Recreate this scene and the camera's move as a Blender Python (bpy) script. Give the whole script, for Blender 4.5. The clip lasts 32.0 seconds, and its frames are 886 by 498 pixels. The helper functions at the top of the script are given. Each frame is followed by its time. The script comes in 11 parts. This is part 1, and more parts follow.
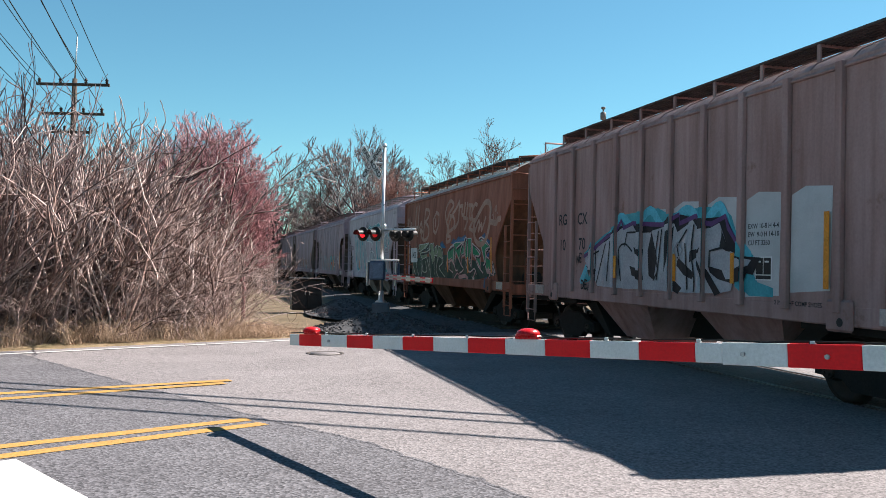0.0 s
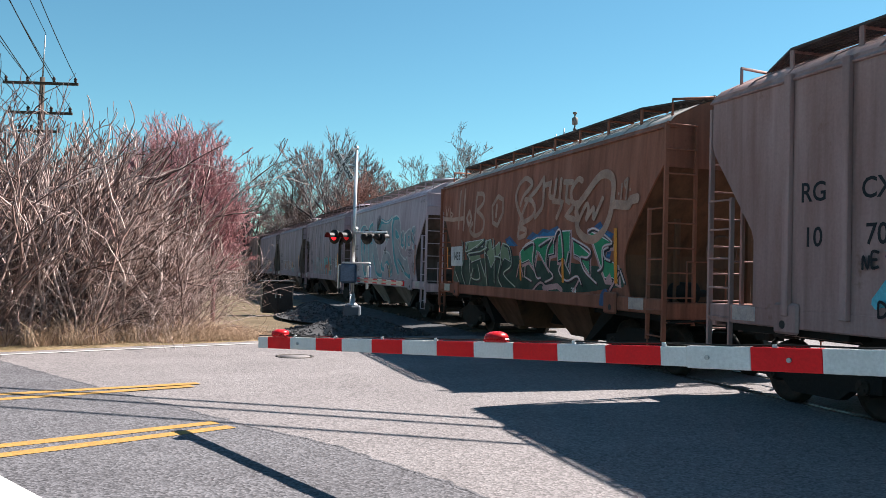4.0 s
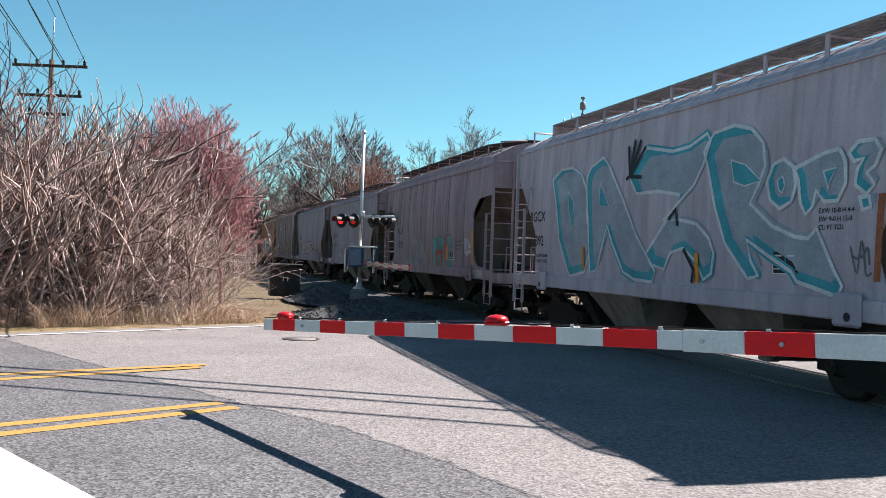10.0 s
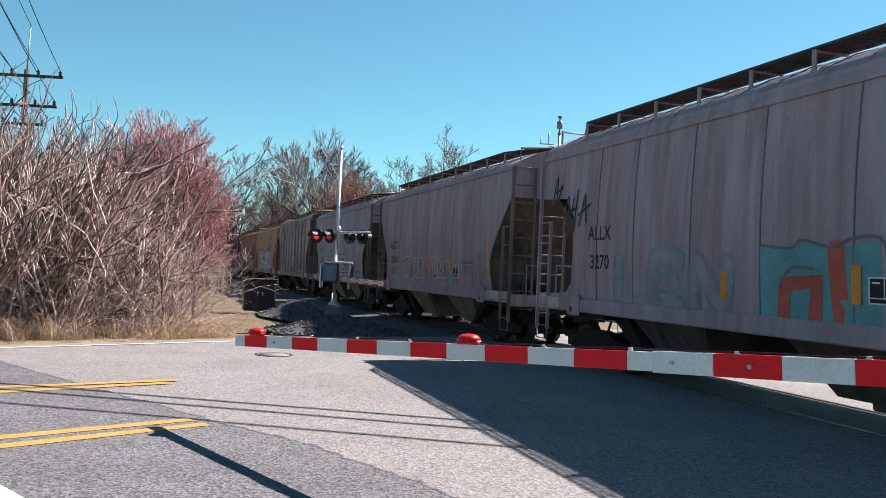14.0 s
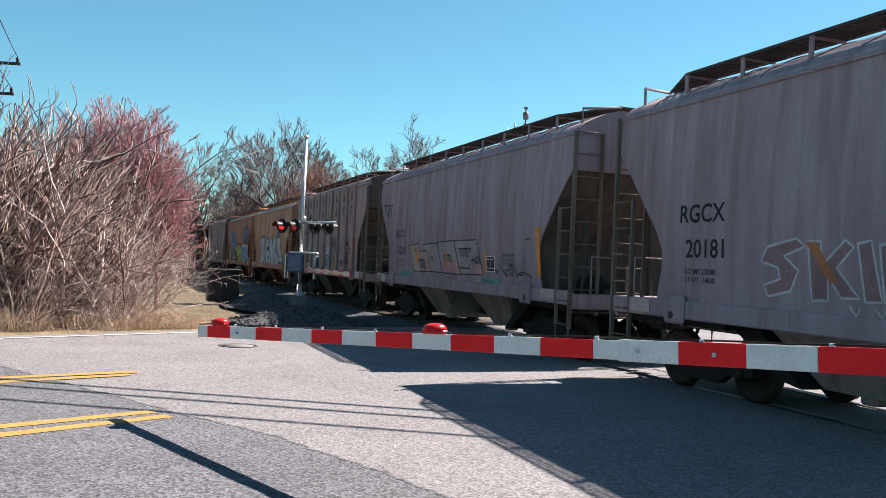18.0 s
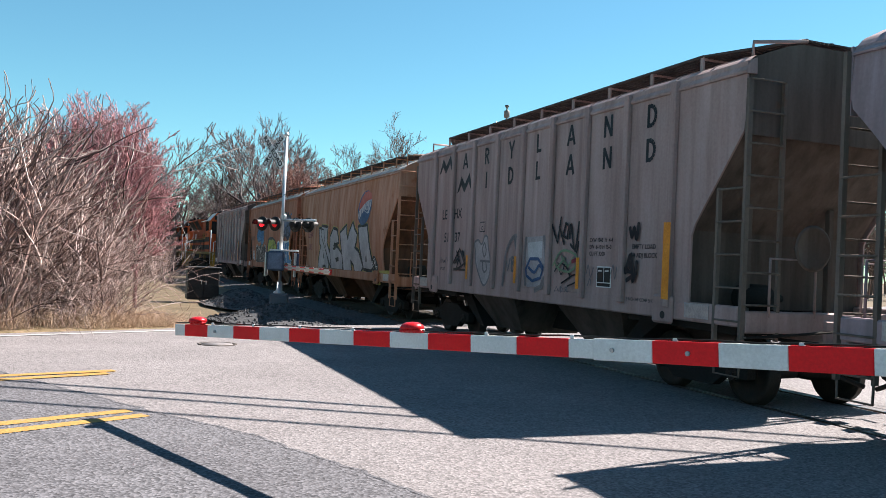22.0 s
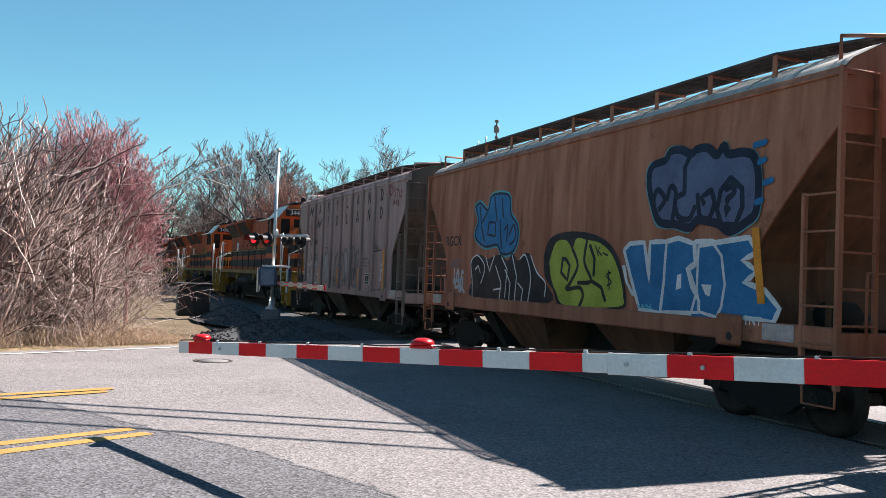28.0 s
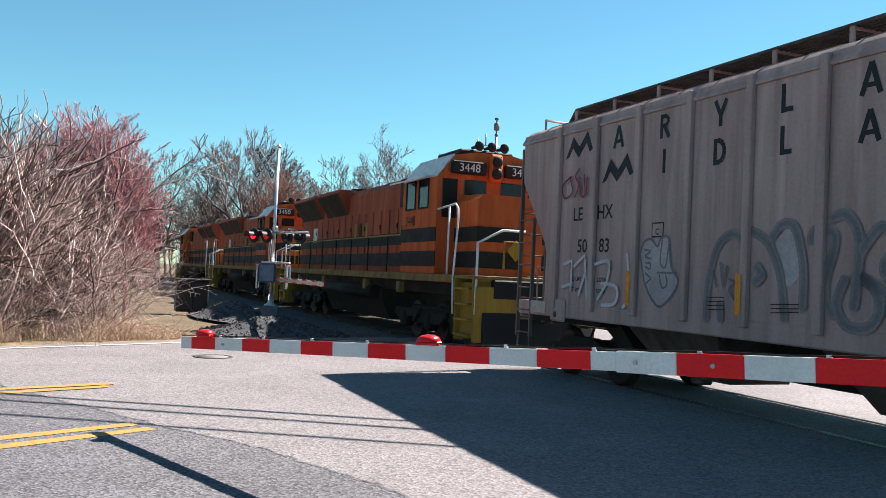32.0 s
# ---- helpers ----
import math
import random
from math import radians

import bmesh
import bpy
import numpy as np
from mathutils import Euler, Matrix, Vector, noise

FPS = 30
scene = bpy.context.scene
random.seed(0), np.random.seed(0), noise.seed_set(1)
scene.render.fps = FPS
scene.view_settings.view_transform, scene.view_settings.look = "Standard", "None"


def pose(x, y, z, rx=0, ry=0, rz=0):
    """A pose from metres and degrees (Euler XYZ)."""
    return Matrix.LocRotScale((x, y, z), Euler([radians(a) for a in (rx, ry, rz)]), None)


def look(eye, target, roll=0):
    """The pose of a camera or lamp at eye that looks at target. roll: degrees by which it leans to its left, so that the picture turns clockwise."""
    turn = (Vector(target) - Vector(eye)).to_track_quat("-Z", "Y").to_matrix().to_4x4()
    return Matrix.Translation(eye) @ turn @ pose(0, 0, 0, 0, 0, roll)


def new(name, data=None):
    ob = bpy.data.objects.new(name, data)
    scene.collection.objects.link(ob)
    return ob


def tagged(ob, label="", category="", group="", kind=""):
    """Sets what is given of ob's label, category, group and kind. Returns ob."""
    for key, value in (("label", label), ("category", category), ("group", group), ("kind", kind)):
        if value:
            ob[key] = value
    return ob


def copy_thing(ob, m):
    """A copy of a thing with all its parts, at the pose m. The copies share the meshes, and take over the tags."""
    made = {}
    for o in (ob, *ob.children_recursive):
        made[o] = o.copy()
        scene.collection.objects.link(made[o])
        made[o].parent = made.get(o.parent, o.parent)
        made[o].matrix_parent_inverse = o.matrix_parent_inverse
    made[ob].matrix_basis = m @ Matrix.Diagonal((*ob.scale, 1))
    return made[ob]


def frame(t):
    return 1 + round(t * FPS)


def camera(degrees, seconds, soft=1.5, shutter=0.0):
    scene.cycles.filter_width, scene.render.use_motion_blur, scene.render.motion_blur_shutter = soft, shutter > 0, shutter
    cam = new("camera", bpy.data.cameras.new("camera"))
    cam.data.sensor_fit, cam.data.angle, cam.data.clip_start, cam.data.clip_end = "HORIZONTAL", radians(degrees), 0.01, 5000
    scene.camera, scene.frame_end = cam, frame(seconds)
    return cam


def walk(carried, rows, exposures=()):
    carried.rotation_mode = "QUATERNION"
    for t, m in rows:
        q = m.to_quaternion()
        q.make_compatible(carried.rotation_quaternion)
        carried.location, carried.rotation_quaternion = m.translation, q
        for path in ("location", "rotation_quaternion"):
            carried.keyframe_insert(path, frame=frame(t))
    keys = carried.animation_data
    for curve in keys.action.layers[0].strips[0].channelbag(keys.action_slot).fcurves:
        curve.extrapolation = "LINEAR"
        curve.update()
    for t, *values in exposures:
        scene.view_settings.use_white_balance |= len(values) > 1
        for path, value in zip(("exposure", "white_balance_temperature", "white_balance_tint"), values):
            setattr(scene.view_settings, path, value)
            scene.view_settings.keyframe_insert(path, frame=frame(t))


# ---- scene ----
cam = camera(55.2, 32.0, soft=0.7)

PATH = [
    (0, pose(-0.052, 0.059, 1.697, 91.206, -1.225, -0.000)),
    (0.5, pose(-0.028, 0.042, 1.699, 90.955, -1.280, -0.152)),
    (1, pose(-0.009, 0.039, 1.710, 90.958, -1.440, -0.609)),
    (1.5, pose(-0.019, 0.044, 1.706, 91.150, -1.590, -1.125)),
    (2, pose(-0.012, 0.061, 1.704, 91.189, -1.483, -1.431)),
    (2.5, pose(-0.030, 0.040, 1.703, 91.372, -1.711, -1.659)),
    (4.5, pose(-0.026, 0.053, 1.693, 91.481, -1.421, -2.006)),
    (5, pose(-0.017, 0.042, 1.696, 91.297, -1.363, -2.193)),
    (5.5, pose(0.007, 0.028, 1.704, 91.049, -1.211, -2.221)),
    (6, pose(-0.001, 0.041, 1.698, 90.952, -1.173, -2.260)),
    (6.5, pose(0.007, 0.023, 1.700, 90.857, -1.188, -2.349)),
    (7, pose(0.014, 0.024, 1.702, 90.708, -1.149, -2.439)),
    (7.5, pose(0.010, 0.033, 1.692, 90.690, -1.285, -2.557)),
    (8, pose(0.005, 0.022, 1.699, 90.544, -1.303, -2.611)),
    (8.5, pose(-0.001, 0.012, 1.701, 90.465, -1.384, -2.518)),
    (9, pose(-0.004, 0.008, 1.700, 90.460, -1.448, -2.213)),
    (9.5, pose(0.015, -0.013, 1.697, 90.464, -1.603, -1.796)),
    (10, pose(0.022, -0.030, 1.691, 90.416, -1.873, -1.316)),
    (10.5, pose(0.014, -0.025, 1.698, 90.382, -2.026, -0.937)),
    (11, pose(0.004, -0.024, 1.698, 90.453, -2.129, -0.786)),
    (11.5, pose(0.006, -0.041, 1.703, 90.575, -2.291, -0.879)),
    (12, pose(0.005, -0.028, 1.700, 90.733, -2.468, -1.133)),
    (12.5, pose(0.015, -0.016, 1.700, 90.974, -2.506, -1.525)),
    (13, pose(0.024, -0.029, 1.709, 91.175, -2.568, -2.008)),
    (13.5, pose(0.032, -0.044, 1.710, 91.396, -2.699, -2.503)),
    (14, pose(0.050, -0.032, 1.710, 91.563, -2.554, -2.890)),
    (14.5, pose(0.049, -0.029, 1.708, 91.665, -2.645, -3.383)),
    (16.5, pose(0.065, 0.003, 1.705, 91.474, -2.502, -4.878)),
    (17, pose(0.048, 0.015, 1.703, 91.456, -2.619, -5.066)),
    (17.5, pose(0.058, 0.010, 1.700, 91.283, -2.600, -5.088)),
    (18, pose(0.055, 0.019, 1.696, 91.048, -2.539, -5.182)),
    (18.5, pose(0.048, -0.003, 1.696, 91.022, -2.642, -5.236)),
    (19, pose(0.052, 0.004, 1.695, 91.021, -2.633, -5.348)),
    (19.5, pose(0.054, 0.010, 1.699, 91.017, -2.614, -5.553)),
    (20, pose(0.058, 0.019, 1.706, 90.982, -2.650, -5.662)),
    (20.5, pose(0.082, 0.009, 1.701, 90.975, -2.559, -5.801)),
    (21, pose(0.082, -0.009, 1.712, 90.985, -2.696, -6.074)),
    (21.5, pose(0.089, -0.005, 1.707, 90.941, -2.566, -6.244)),
    (22, pose(0.086, -0.000, 1.708, 90.943, -2.601, -6.415)),
    (22.5, pose(0.074, 0.026, 1.703, 90.940, -2.686, -6.598)),
    (23, pose(0.086, 0.012, 1.698, 90.927, -2.513, -6.730)),
    (23.5, pose(0.087, -0.008, 1.700, 90.928, -2.481, -6.874)),
    (24, pose(0.081, -0.005, 1.697, 90.976, -2.454, -7.026)),
    (24.5, pose(0.101, -0.017, 1.699, 90.997, -2.341, -7.153)),
    (26.5, pose(0.107, -0.030, 1.713, 91.621, -2.338, -7.634)),
    (27, pose(0.054, -0.023, 1.715, 91.874, -2.402, -7.926)),
    (27.5, pose(-0.032, -0.020, 1.710, 91.983, -2.326, -7.643)),
    (28, pose(-0.097, -0.026, 1.714, 91.946, -2.232, -7.336)),
    (28.5, pose(-0.143, -0.015, 1.716, 91.935, -2.373, -7.015)),
    (29, pose(-0.142, -0.009, 1.715, 91.887, -2.383, -6.814)),
    (29.5, pose(-0.161, -0.022, 1.731, 91.814, -2.881, -6.733)),
    (30, pose(-0.166, -0.036, 1.730, 91.735, -3.021, -6.710)),
    (30.5, pose(-0.164, -0.028, 1.722, 91.732, -3.002, -6.804)),
    (31, pose(-0.180, -0.026, 1.718, 91.730, -3.100, -7.040)),
    (31.5, pose(-0.182, -0.020, 1.720, 91.756, -3.037, -7.263)),
    (32, pose(-0.165, 0.008, 1.702, 91.806, -2.642, -7.534)),
]
walk(cam, PATH, [(0, 1.35), (10, 1.40), (14.5, 1.40), (20, 1.49), (24, 1.53), (28, 1.45), (32, 1.50)])

# ---- light ----
SUN_ELEV, SUN_AZ = radians(47), radians(63)      # azimuth from +y towards +x
world = bpy.data.worlds.new("world")
scene.world = world
world.use_nodes = True
wn = world.node_tree.nodes
sky = wn.new("ShaderNodeTexSky")
sky.sky_type, sky.sun_disc = "NISHITA", False
sky.sun_elevation, sky.sun_rotation = SUN_ELEV, SUN_AZ
sky.air_density, sky.dust_density, sky.ozone_density = 1.0, 0.05, 2.0
wn["Background"].inputs["Strength"].default_value = 0.050
tone = wn.new("ShaderNodeMix")
tone.data_type, tone.blend_type = "RGBA", "MULTIPLY"
tone.inputs[0].default_value, tone.inputs[7].default_value = 1.0, (0.67, 1.10, 1.07, 1)
world.node_tree.links.new(sky.outputs[0], tone.inputs[6])
world.node_tree.links.new(tone.outputs[2], wn["Background"].inputs["Color"])
sun_data = bpy.data.lights.new("sun", "SUN")
sun_data.energy, sun_data.angle, sun_data.color = 5.8, radians(0.53), (1.0, 0.93, 0.87)
sun = new("sun", sun_data)
SUN_DIR = Vector((math.sin(SUN_AZ) * math.cos(SUN_ELEV), math.cos(SUN_AZ) * math.cos(SUN_ELEV), math.sin(SUN_ELEV)))
sun.matrix_world = look(SUN_DIR * 80, (0, 0, 0))

# ---- mesh helpers ----
class MB:
    """Collects vertices and faces for one mesh."""

    def __init__(self):
        self.v, self.f, self.smooth = [], [], []

    def add(self, vs, fs, smooth=False):
        o = len(self.v)
        self.v.extend(tuple(p) for p in vs)
        self.f.extend([tuple(i + o for i in q) for q in fs])
        self.smooth.extend([smooth] * len(fs))
        return self

    def box(self, c, s, b=0.0, m=None):
        """A box of centre c and size s; b: width of the chamfer on its edges."""
        x, y, z = (k / 2 for k in s)
        if b <= 0:
            vs = [(i * x, j * y, k * z) for i in (-1, 1) for j in (-1, 1) for k in (-1, 1)]
            fs = [(0, 1, 3, 2), (4, 6, 7, 5), (0, 4, 5, 1), (2, 3, 7, 6), (0, 2, 6, 4), (1, 5, 7, 3)]
        else:
            b = min(b, 0.45 * min(s))
            vs, fs, idx = [], [], {}
            for i in (-1, 1):
                for j in (-1, 1):
                    for k in (-1, 1):
                        for a, p in enumerate(((x, y - b, z - b), (x - b, y, z - b), (x - b, y - b, z))):
                            idx[i, j, k, a] = len(vs)
                            vs.append((i * p[0], j * p[1], k * p[2]))
            for i in (-1, 1):
                fs.append([idx[i, -1, -1, 0], idx[i, 1, -1, 0], idx[i, 1, 1, 0], idx[i, -1, 1, 0]][::i])
                fs.append([idx[-1, i, -1, 1], idx[-1, i, 1, 1], idx[1, i, 1, 1], idx[1, i, -1, 1]][::i])
                fs.append([idx[-1, -1, i, 2], idx[1, -1, i, 2], idx[1, 1, i, 2], idx[-1, 1, i, 2]][::i])
                for j in (-1, 1):
                    fs.append([idx[i, j, -1, 0], idx[i, j, -1, 1], idx[i, j, 1, 1], idx[i, j, 1, 0]][::i * j])
                    fs.append([idx[i, -1, j, 2], idx[i, -1, j, 0], idx[i, 1, j, 0], idx[i, 1, j, 2]][::i * j])
                    fs.append([idx[-1, i, j, 1], idx[-1, i, j, 2], idx[1, i, j, 2], idx[1, i, j, 1]][::i * j])
                    for k in (-1, 1):
                        fs.append([idx[i, j, k, 0], idx[i, j, k, 1], idx[i, j, k, 2]][::i * j * k])
        if m is not None:
            vs = [m @ Vector(p) for p in vs]
        return self.add([(p[0] + c[0], p[1] + c[1], p[2] + c[2]) for p in vs], fs)

    def prism(self, poly, lo, hi, axis="y"):
        """A polygon drawn in the two other axes (in their order x, y, z), pushed from lo to hi along axis."""
        n = len(poly)
        place = {"y": lambda p, h: (p[0], h, p[1]), "x": lambda p, h: (h, p[0], p[1]), "z": lambda p, h: (p[0], p[1], h)}[axis]
        vs = [place(p, lo) for p in poly] + [place(p, hi) for p in poly]
        area = sum(poly[i][0] * poly[(i + 1) % n][1] - poly[(i + 1) % n][0] * poly[i][1] for i in range(n))
        flip = (area > 0) == (axis != "y")
        fs = [tuple(range(n))[::-1 if flip else 1], tuple(range(n, 2 * n))[::1 if flip else -1]]
        for i in range(n):
            q = (i, (i + 1) % n, n + (i + 1) % n, n + i)
            fs.append(q if flip else q[::-1])
        return self.add(vs, fs)

    def tube(self, pts, r, n=6, smooth=True, cap=True):
        """A tube along pts; r is one radius or one for each point."""
        pts = [Vector(p) for p in pts]
        rs = r if isinstance(r, (list, tuple)) else [r] * len(pts)
        vs, fs, u = [], [], None
        for i, p in enumerate(pts):
            d = (pts[min(i + 1, len(pts) - 1)] - pts[max(i - 1, 0)])
            d = d.normalized() if d.length > 1e-9 else Vector((0, 0, 1))
            if u is None:
                u = d.orthogonal().normalized()
            else:
                u = u - d * u.dot(d)
                u = u.normalized() if u.length > 1e-6 else d.orthogonal().normalized()
            w = d.cross(u)
            for k in range(n):
                a = 2 * math.pi * k / n
                vs.append(p + (u * math.cos(a) + w * math.sin(a)) * rs[i])
        for i in range(len(pts) - 1):
            for k in range(n):
                fs.append((i * n + k, i * n + (k + 1) % n, (i + 1) * n + (k + 1) % n, (i + 1) * n + k))
        self.add(vs, fs, smooth)
        if cap:
            o = len(self.v) - len(vs)
            self.f += [tuple(range(o, o + n))[::-1], tuple(range(o + len(vs) - n, o + len(vs)))]
            self.smooth += [False, False]
        return self

    def cyl(self, p0, p1, r, n=12, r1=None):
        return self.tube([p0, p1], [r, r if r1 is None else r1], n)

    def lathe(self, prof, c=(0, 0, 0), axis="z", n=16):
        """Turns a profile of (radius, height) about an axis through c."""
        vs, fs = [], []
        for r, h in prof:
            for k in range(n):
                a = 2 * math.pi * k / n
                p = (r * math.cos(a), r * math.sin(a), h)
                p = {"z": p, "y": (p[1], p[2], p[0]), "x": (p[2], p[0], p[1])}[axis]
                vs.append((p[0] + c[0], p[1] + c[1], p[2] + c[2]))
        for i in range(len(prof) - 1):
            for k in range(n):
                fs.append((i * n + k, i * n + (k + 1) % n, (i + 1) * n + (k + 1) % n, (i + 1) * n + k))
        fs += [tuple(range(n))[::-1], tuple(range(len(vs) - n, len(vs)))]
        return self.add(vs, fs, True)

    def sheet(self, grid, smooth=True):
        """A sheet through rows of points."""
        w = len(grid[0])
        vs = [p for row in grid for p in row]
        fs = [(i * w + j, i * w + j + 1, (i + 1) * w + j + 1, (i + 1) * w + j) for i in range(len(grid) - 1) for j in range(w - 1)]
        return self.add(vs, fs, smooth)

    def weld(self):
        """Joins points that lie in one place."""
        at, keep, new_id = {}, [], []
        for p in self.v:
            k = tuple(round(c, 4) for c in p)
            if k not in at:
                at[k] = len(keep)
                keep.append(p)
            new_id.append(at[k])
        faces = [tuple(dict.fromkeys(new_id[i] for i in f)) for f in self.f]
        ok = [len(f) > 2 for f in faces]
        self.smooth = [q for q, k in zip(self.smooth, ok) if k]
        self.f, self.v = [f for f, k in zip(faces, ok) if k], keep
        return self

    def mesh(self, name, mat):
        me = bpy.data.meshes.new(name)
        me.from_pydata(self.v, [], self.f)
        me.polygons.foreach_set("use_smooth", self.smooth)
        if mat is not None:
            me.materials.append(mat)
        me.update()
        return me


def part(name, mb, mat, parent, label=""):
    """One mesh object under a thing or a part."""
    ob = new(name, mb.mesh(name, mat) if isinstance(mb, MB) else mb)
    ob.parent = parent
    return tagged(ob, label)


def empty(name, m=None):
    ob = new(name)
    ob.empty_display_size = 0.2
    if m is not None:
        ob.matrix_basis = m
    return ob


def text_mesh(body, size, align="CENTER", bold=0.0):
    """Flat letters in x and y, as lists of points and faces."""
    cu = bpy.data.curves.new("lettering", "FONT")
    cu.body, cu.size, cu.align_x, cu.resolution_u, cu.offset = body, size, align, 3, bold
    ob = new("lettering", cu)
    bpy.context.view_layer.update()
    me = bpy.data.meshes.new_from_object(ob.evaluated_get(bpy.context.evaluated_depsgraph_get()))
    vs, fs = [tuple(v.co) for v in me.vertices], [tuple(p.vertices) for p in me.polygons]
    bpy.data.objects.remove(ob)
    bpy.data.curves.remove(cu)
    bpy.data.meshes.remove(me)
    return vs, fs

# ---- materials ----
MATS = {}


def mat(name, base, rough=0.6, metal=0.0, second=None, scale=6.0, fine=60.0, amount=0.35, bump=0.15, stretch=(1, 1, 1), spots=None, spot_at=0.62, spot_scale=2.5, emit=0.0, spec=0.2, tint=0.0):
    """A surface with variation at two scales: base and second mix by a broad noise, grain by a fine one, and spots by a third."""
    if name in MATS:
        return MATS[name]
    m = bpy.data.materials.new(name)
    m.use_nodes = True
    nt = m.node_tree
    N, L = nt.nodes, nt.links
    b = N["Principled BSDF"]
    tc = N.new("ShaderNodeTexCoord")
    mp = N.new("ShaderNodeMapping")
    mp.inputs["Scale"].default_value = stretch
    L.new(tc.outputs["Object"], mp.inputs["Vector"])
    second = second or tuple(c * 0.7 for c in base)

    def noisy(sc, detail, src=mp.outputs["Vector"]):
        n = N.new("ShaderNodeTexNoise")
        n.inputs["Scale"].default_value, n.inputs["Detail"].default_value, n.inputs["Roughness"].default_value = sc, detail, 0.6
        L.new(src, n.inputs["Vector"])
        return n.outputs["Fac"]

    def ramp(src, lo, hi):
        r = N.new("ShaderNodeMapRange")
        r.inputs["From Min"].default_value, r.inputs["From Max"].default_value = lo, hi
        L.new(src, r.inputs["Value"])
        return r.outputs["Result"]

    def mix(fac, a, c, kind="MIX"):
        x = N.new("ShaderNodeMix")
        x.data_type, x.blend_type = "RGBA", kind
        for k, val in ((0, fac), (6, a), (7, c)):
            if isinstance(val, (tuple, float, int)):
                x.inputs[k].default_value = (*val, 1) if isinstance(val, tuple) else val
            else:
                L.new(val, x.inputs[k])
        return x.outputs[2]

    broad = ramp(noisy(scale, 5), 0.35, 0.68)
    col = mix(broad, base, second)
    grain = noisy(fine, 3, tc.outputs["Object"])
    g = ramp(grain, 0.3, 0.7)
    gm = N.new("ShaderNodeMapRange")
    gm.inputs["To Min"].default_value, gm.inputs["To Max"].default_value = 1 - amount, 1 + amount * 0.5
    L.new(g, gm.inputs["Value"])
    col = mix(1.0, col, gm.outputs["Result"], "MULTIPLY")
    if spots:
        col = mix(ramp(noisy(spot_scale, 6, tc.outputs["Object"]), spot_at, spot_at + 0.1), col, spots)
    if tint:
        oi = N.new("ShaderNodeObjectInfo")
        rr = N.new("ShaderNodeMapRange")
        rr.inputs["To Min"].default_value, rr.inputs["To Max"].default_value = 1 - tint, 1 + tint
        L.new(oi.outputs["Random"], rr.inputs["Value"])
        col = mix(1.0, col, rr.outputs["Result"], "MULTIPLY")
    L.new(col, b.inputs["Base Color"])
    rm = N.new("ShaderNodeMapRange")
    rm.inputs["To Min"].default_value, rm.inputs["To Max"].default_value = max(0.02, rough - 0.12), min(1.0, rough + 0.12)
    L.new(broad, rm.inputs["Value"])
    L.new(rm.outputs["Result"], b.inputs["Roughness"])
    b.inputs["Metallic"].default_value = metal
    b.inputs["Specular IOR Level"].default_value = spec
    if bump:
        bp = N.new("ShaderNodeBump")
        bp.inputs["Strength"].default_value, bp.inputs["Distance"].default_value = bump, 0.01
        L.new(grain, bp.inputs["Height"])
        L.new(bp.outputs["Normal"], b.inputs["Normal"])
    if emit:
        b.inputs["Emission Color"].default_value, b.inputs["Emission Strength"].default_value = (*base, 1), emit
    MATS[name] = m
    return m


def paint_car(name, base, dirt, rust=(0.14, 0.06, 0.03), at=0.64, bleed=0.30):
    """Weathered rolling stock paint: streaks that run down, broad rust bleeding, grime and rust spots."""
    m = mat(name, base, 0.75, 0.0, second=dirt, spec=0.22, scale=1.6, fine=24, amount=0.10, bump=0.03, stretch=(1.7, 1.7, 0.28), spots=rust, spot_at=at, spot_scale=1.3)
    N, L = m.node_tree.nodes, m.node_tree.links
    socket = N["Principled BSDF"].inputs["Base Color"]
    for scale, stretch, lo, hi, tone, most in ((0.55, (1, 1, 0.5), 0.43, 0.72, tuple((a + b) / 2 for a, b in zip(rust, dirt)), bleed), (3.2, (2.2, 2.2, 0.09), 0.50, 0.70, tuple(0.5 * k for k in dirt), 0.36), (2.4, (2.0, 2.0, 0.12), 0.56, 0.72, tuple(min(0.6, 1.35 * k) for k in base), 0.4)):
        mp, nz, mr, mx = N.new("ShaderNodeMapping"), N.new("ShaderNodeTexNoise"), N.new("ShaderNodeMapRange"), N.new("ShaderNodeMix")
        mp.inputs["Scale"].default_value, mp.inputs["Location"].default_value = stretch, (scale * 3.1, 0.7, scale)
        nz.inputs["Scale"].default_value, nz.inputs["Detail"].default_value = scale, 6
        mr.inputs["From Min"].default_value, mr.inputs["From Max"].default_value, mr.inputs["To Max"].default_value = lo, hi, most
        mx.data_type, mx.inputs[7].default_value = "RGBA", (*tone, 1)
        L.new(N["Texture Coordinate"].outputs["Object"], mp.inputs["Vector"])
        L.new(mp.outputs["Vector"], nz.inputs["Vector"])
        L.new(nz.outputs["Fac"], mr.inputs["Value"])
        L.new(mr.outputs["Result"], mx.inputs[0])
        L.new(socket.links[0].from_socket, mx.inputs[6])
        L.new(mx.outputs[2], socket)
    return m


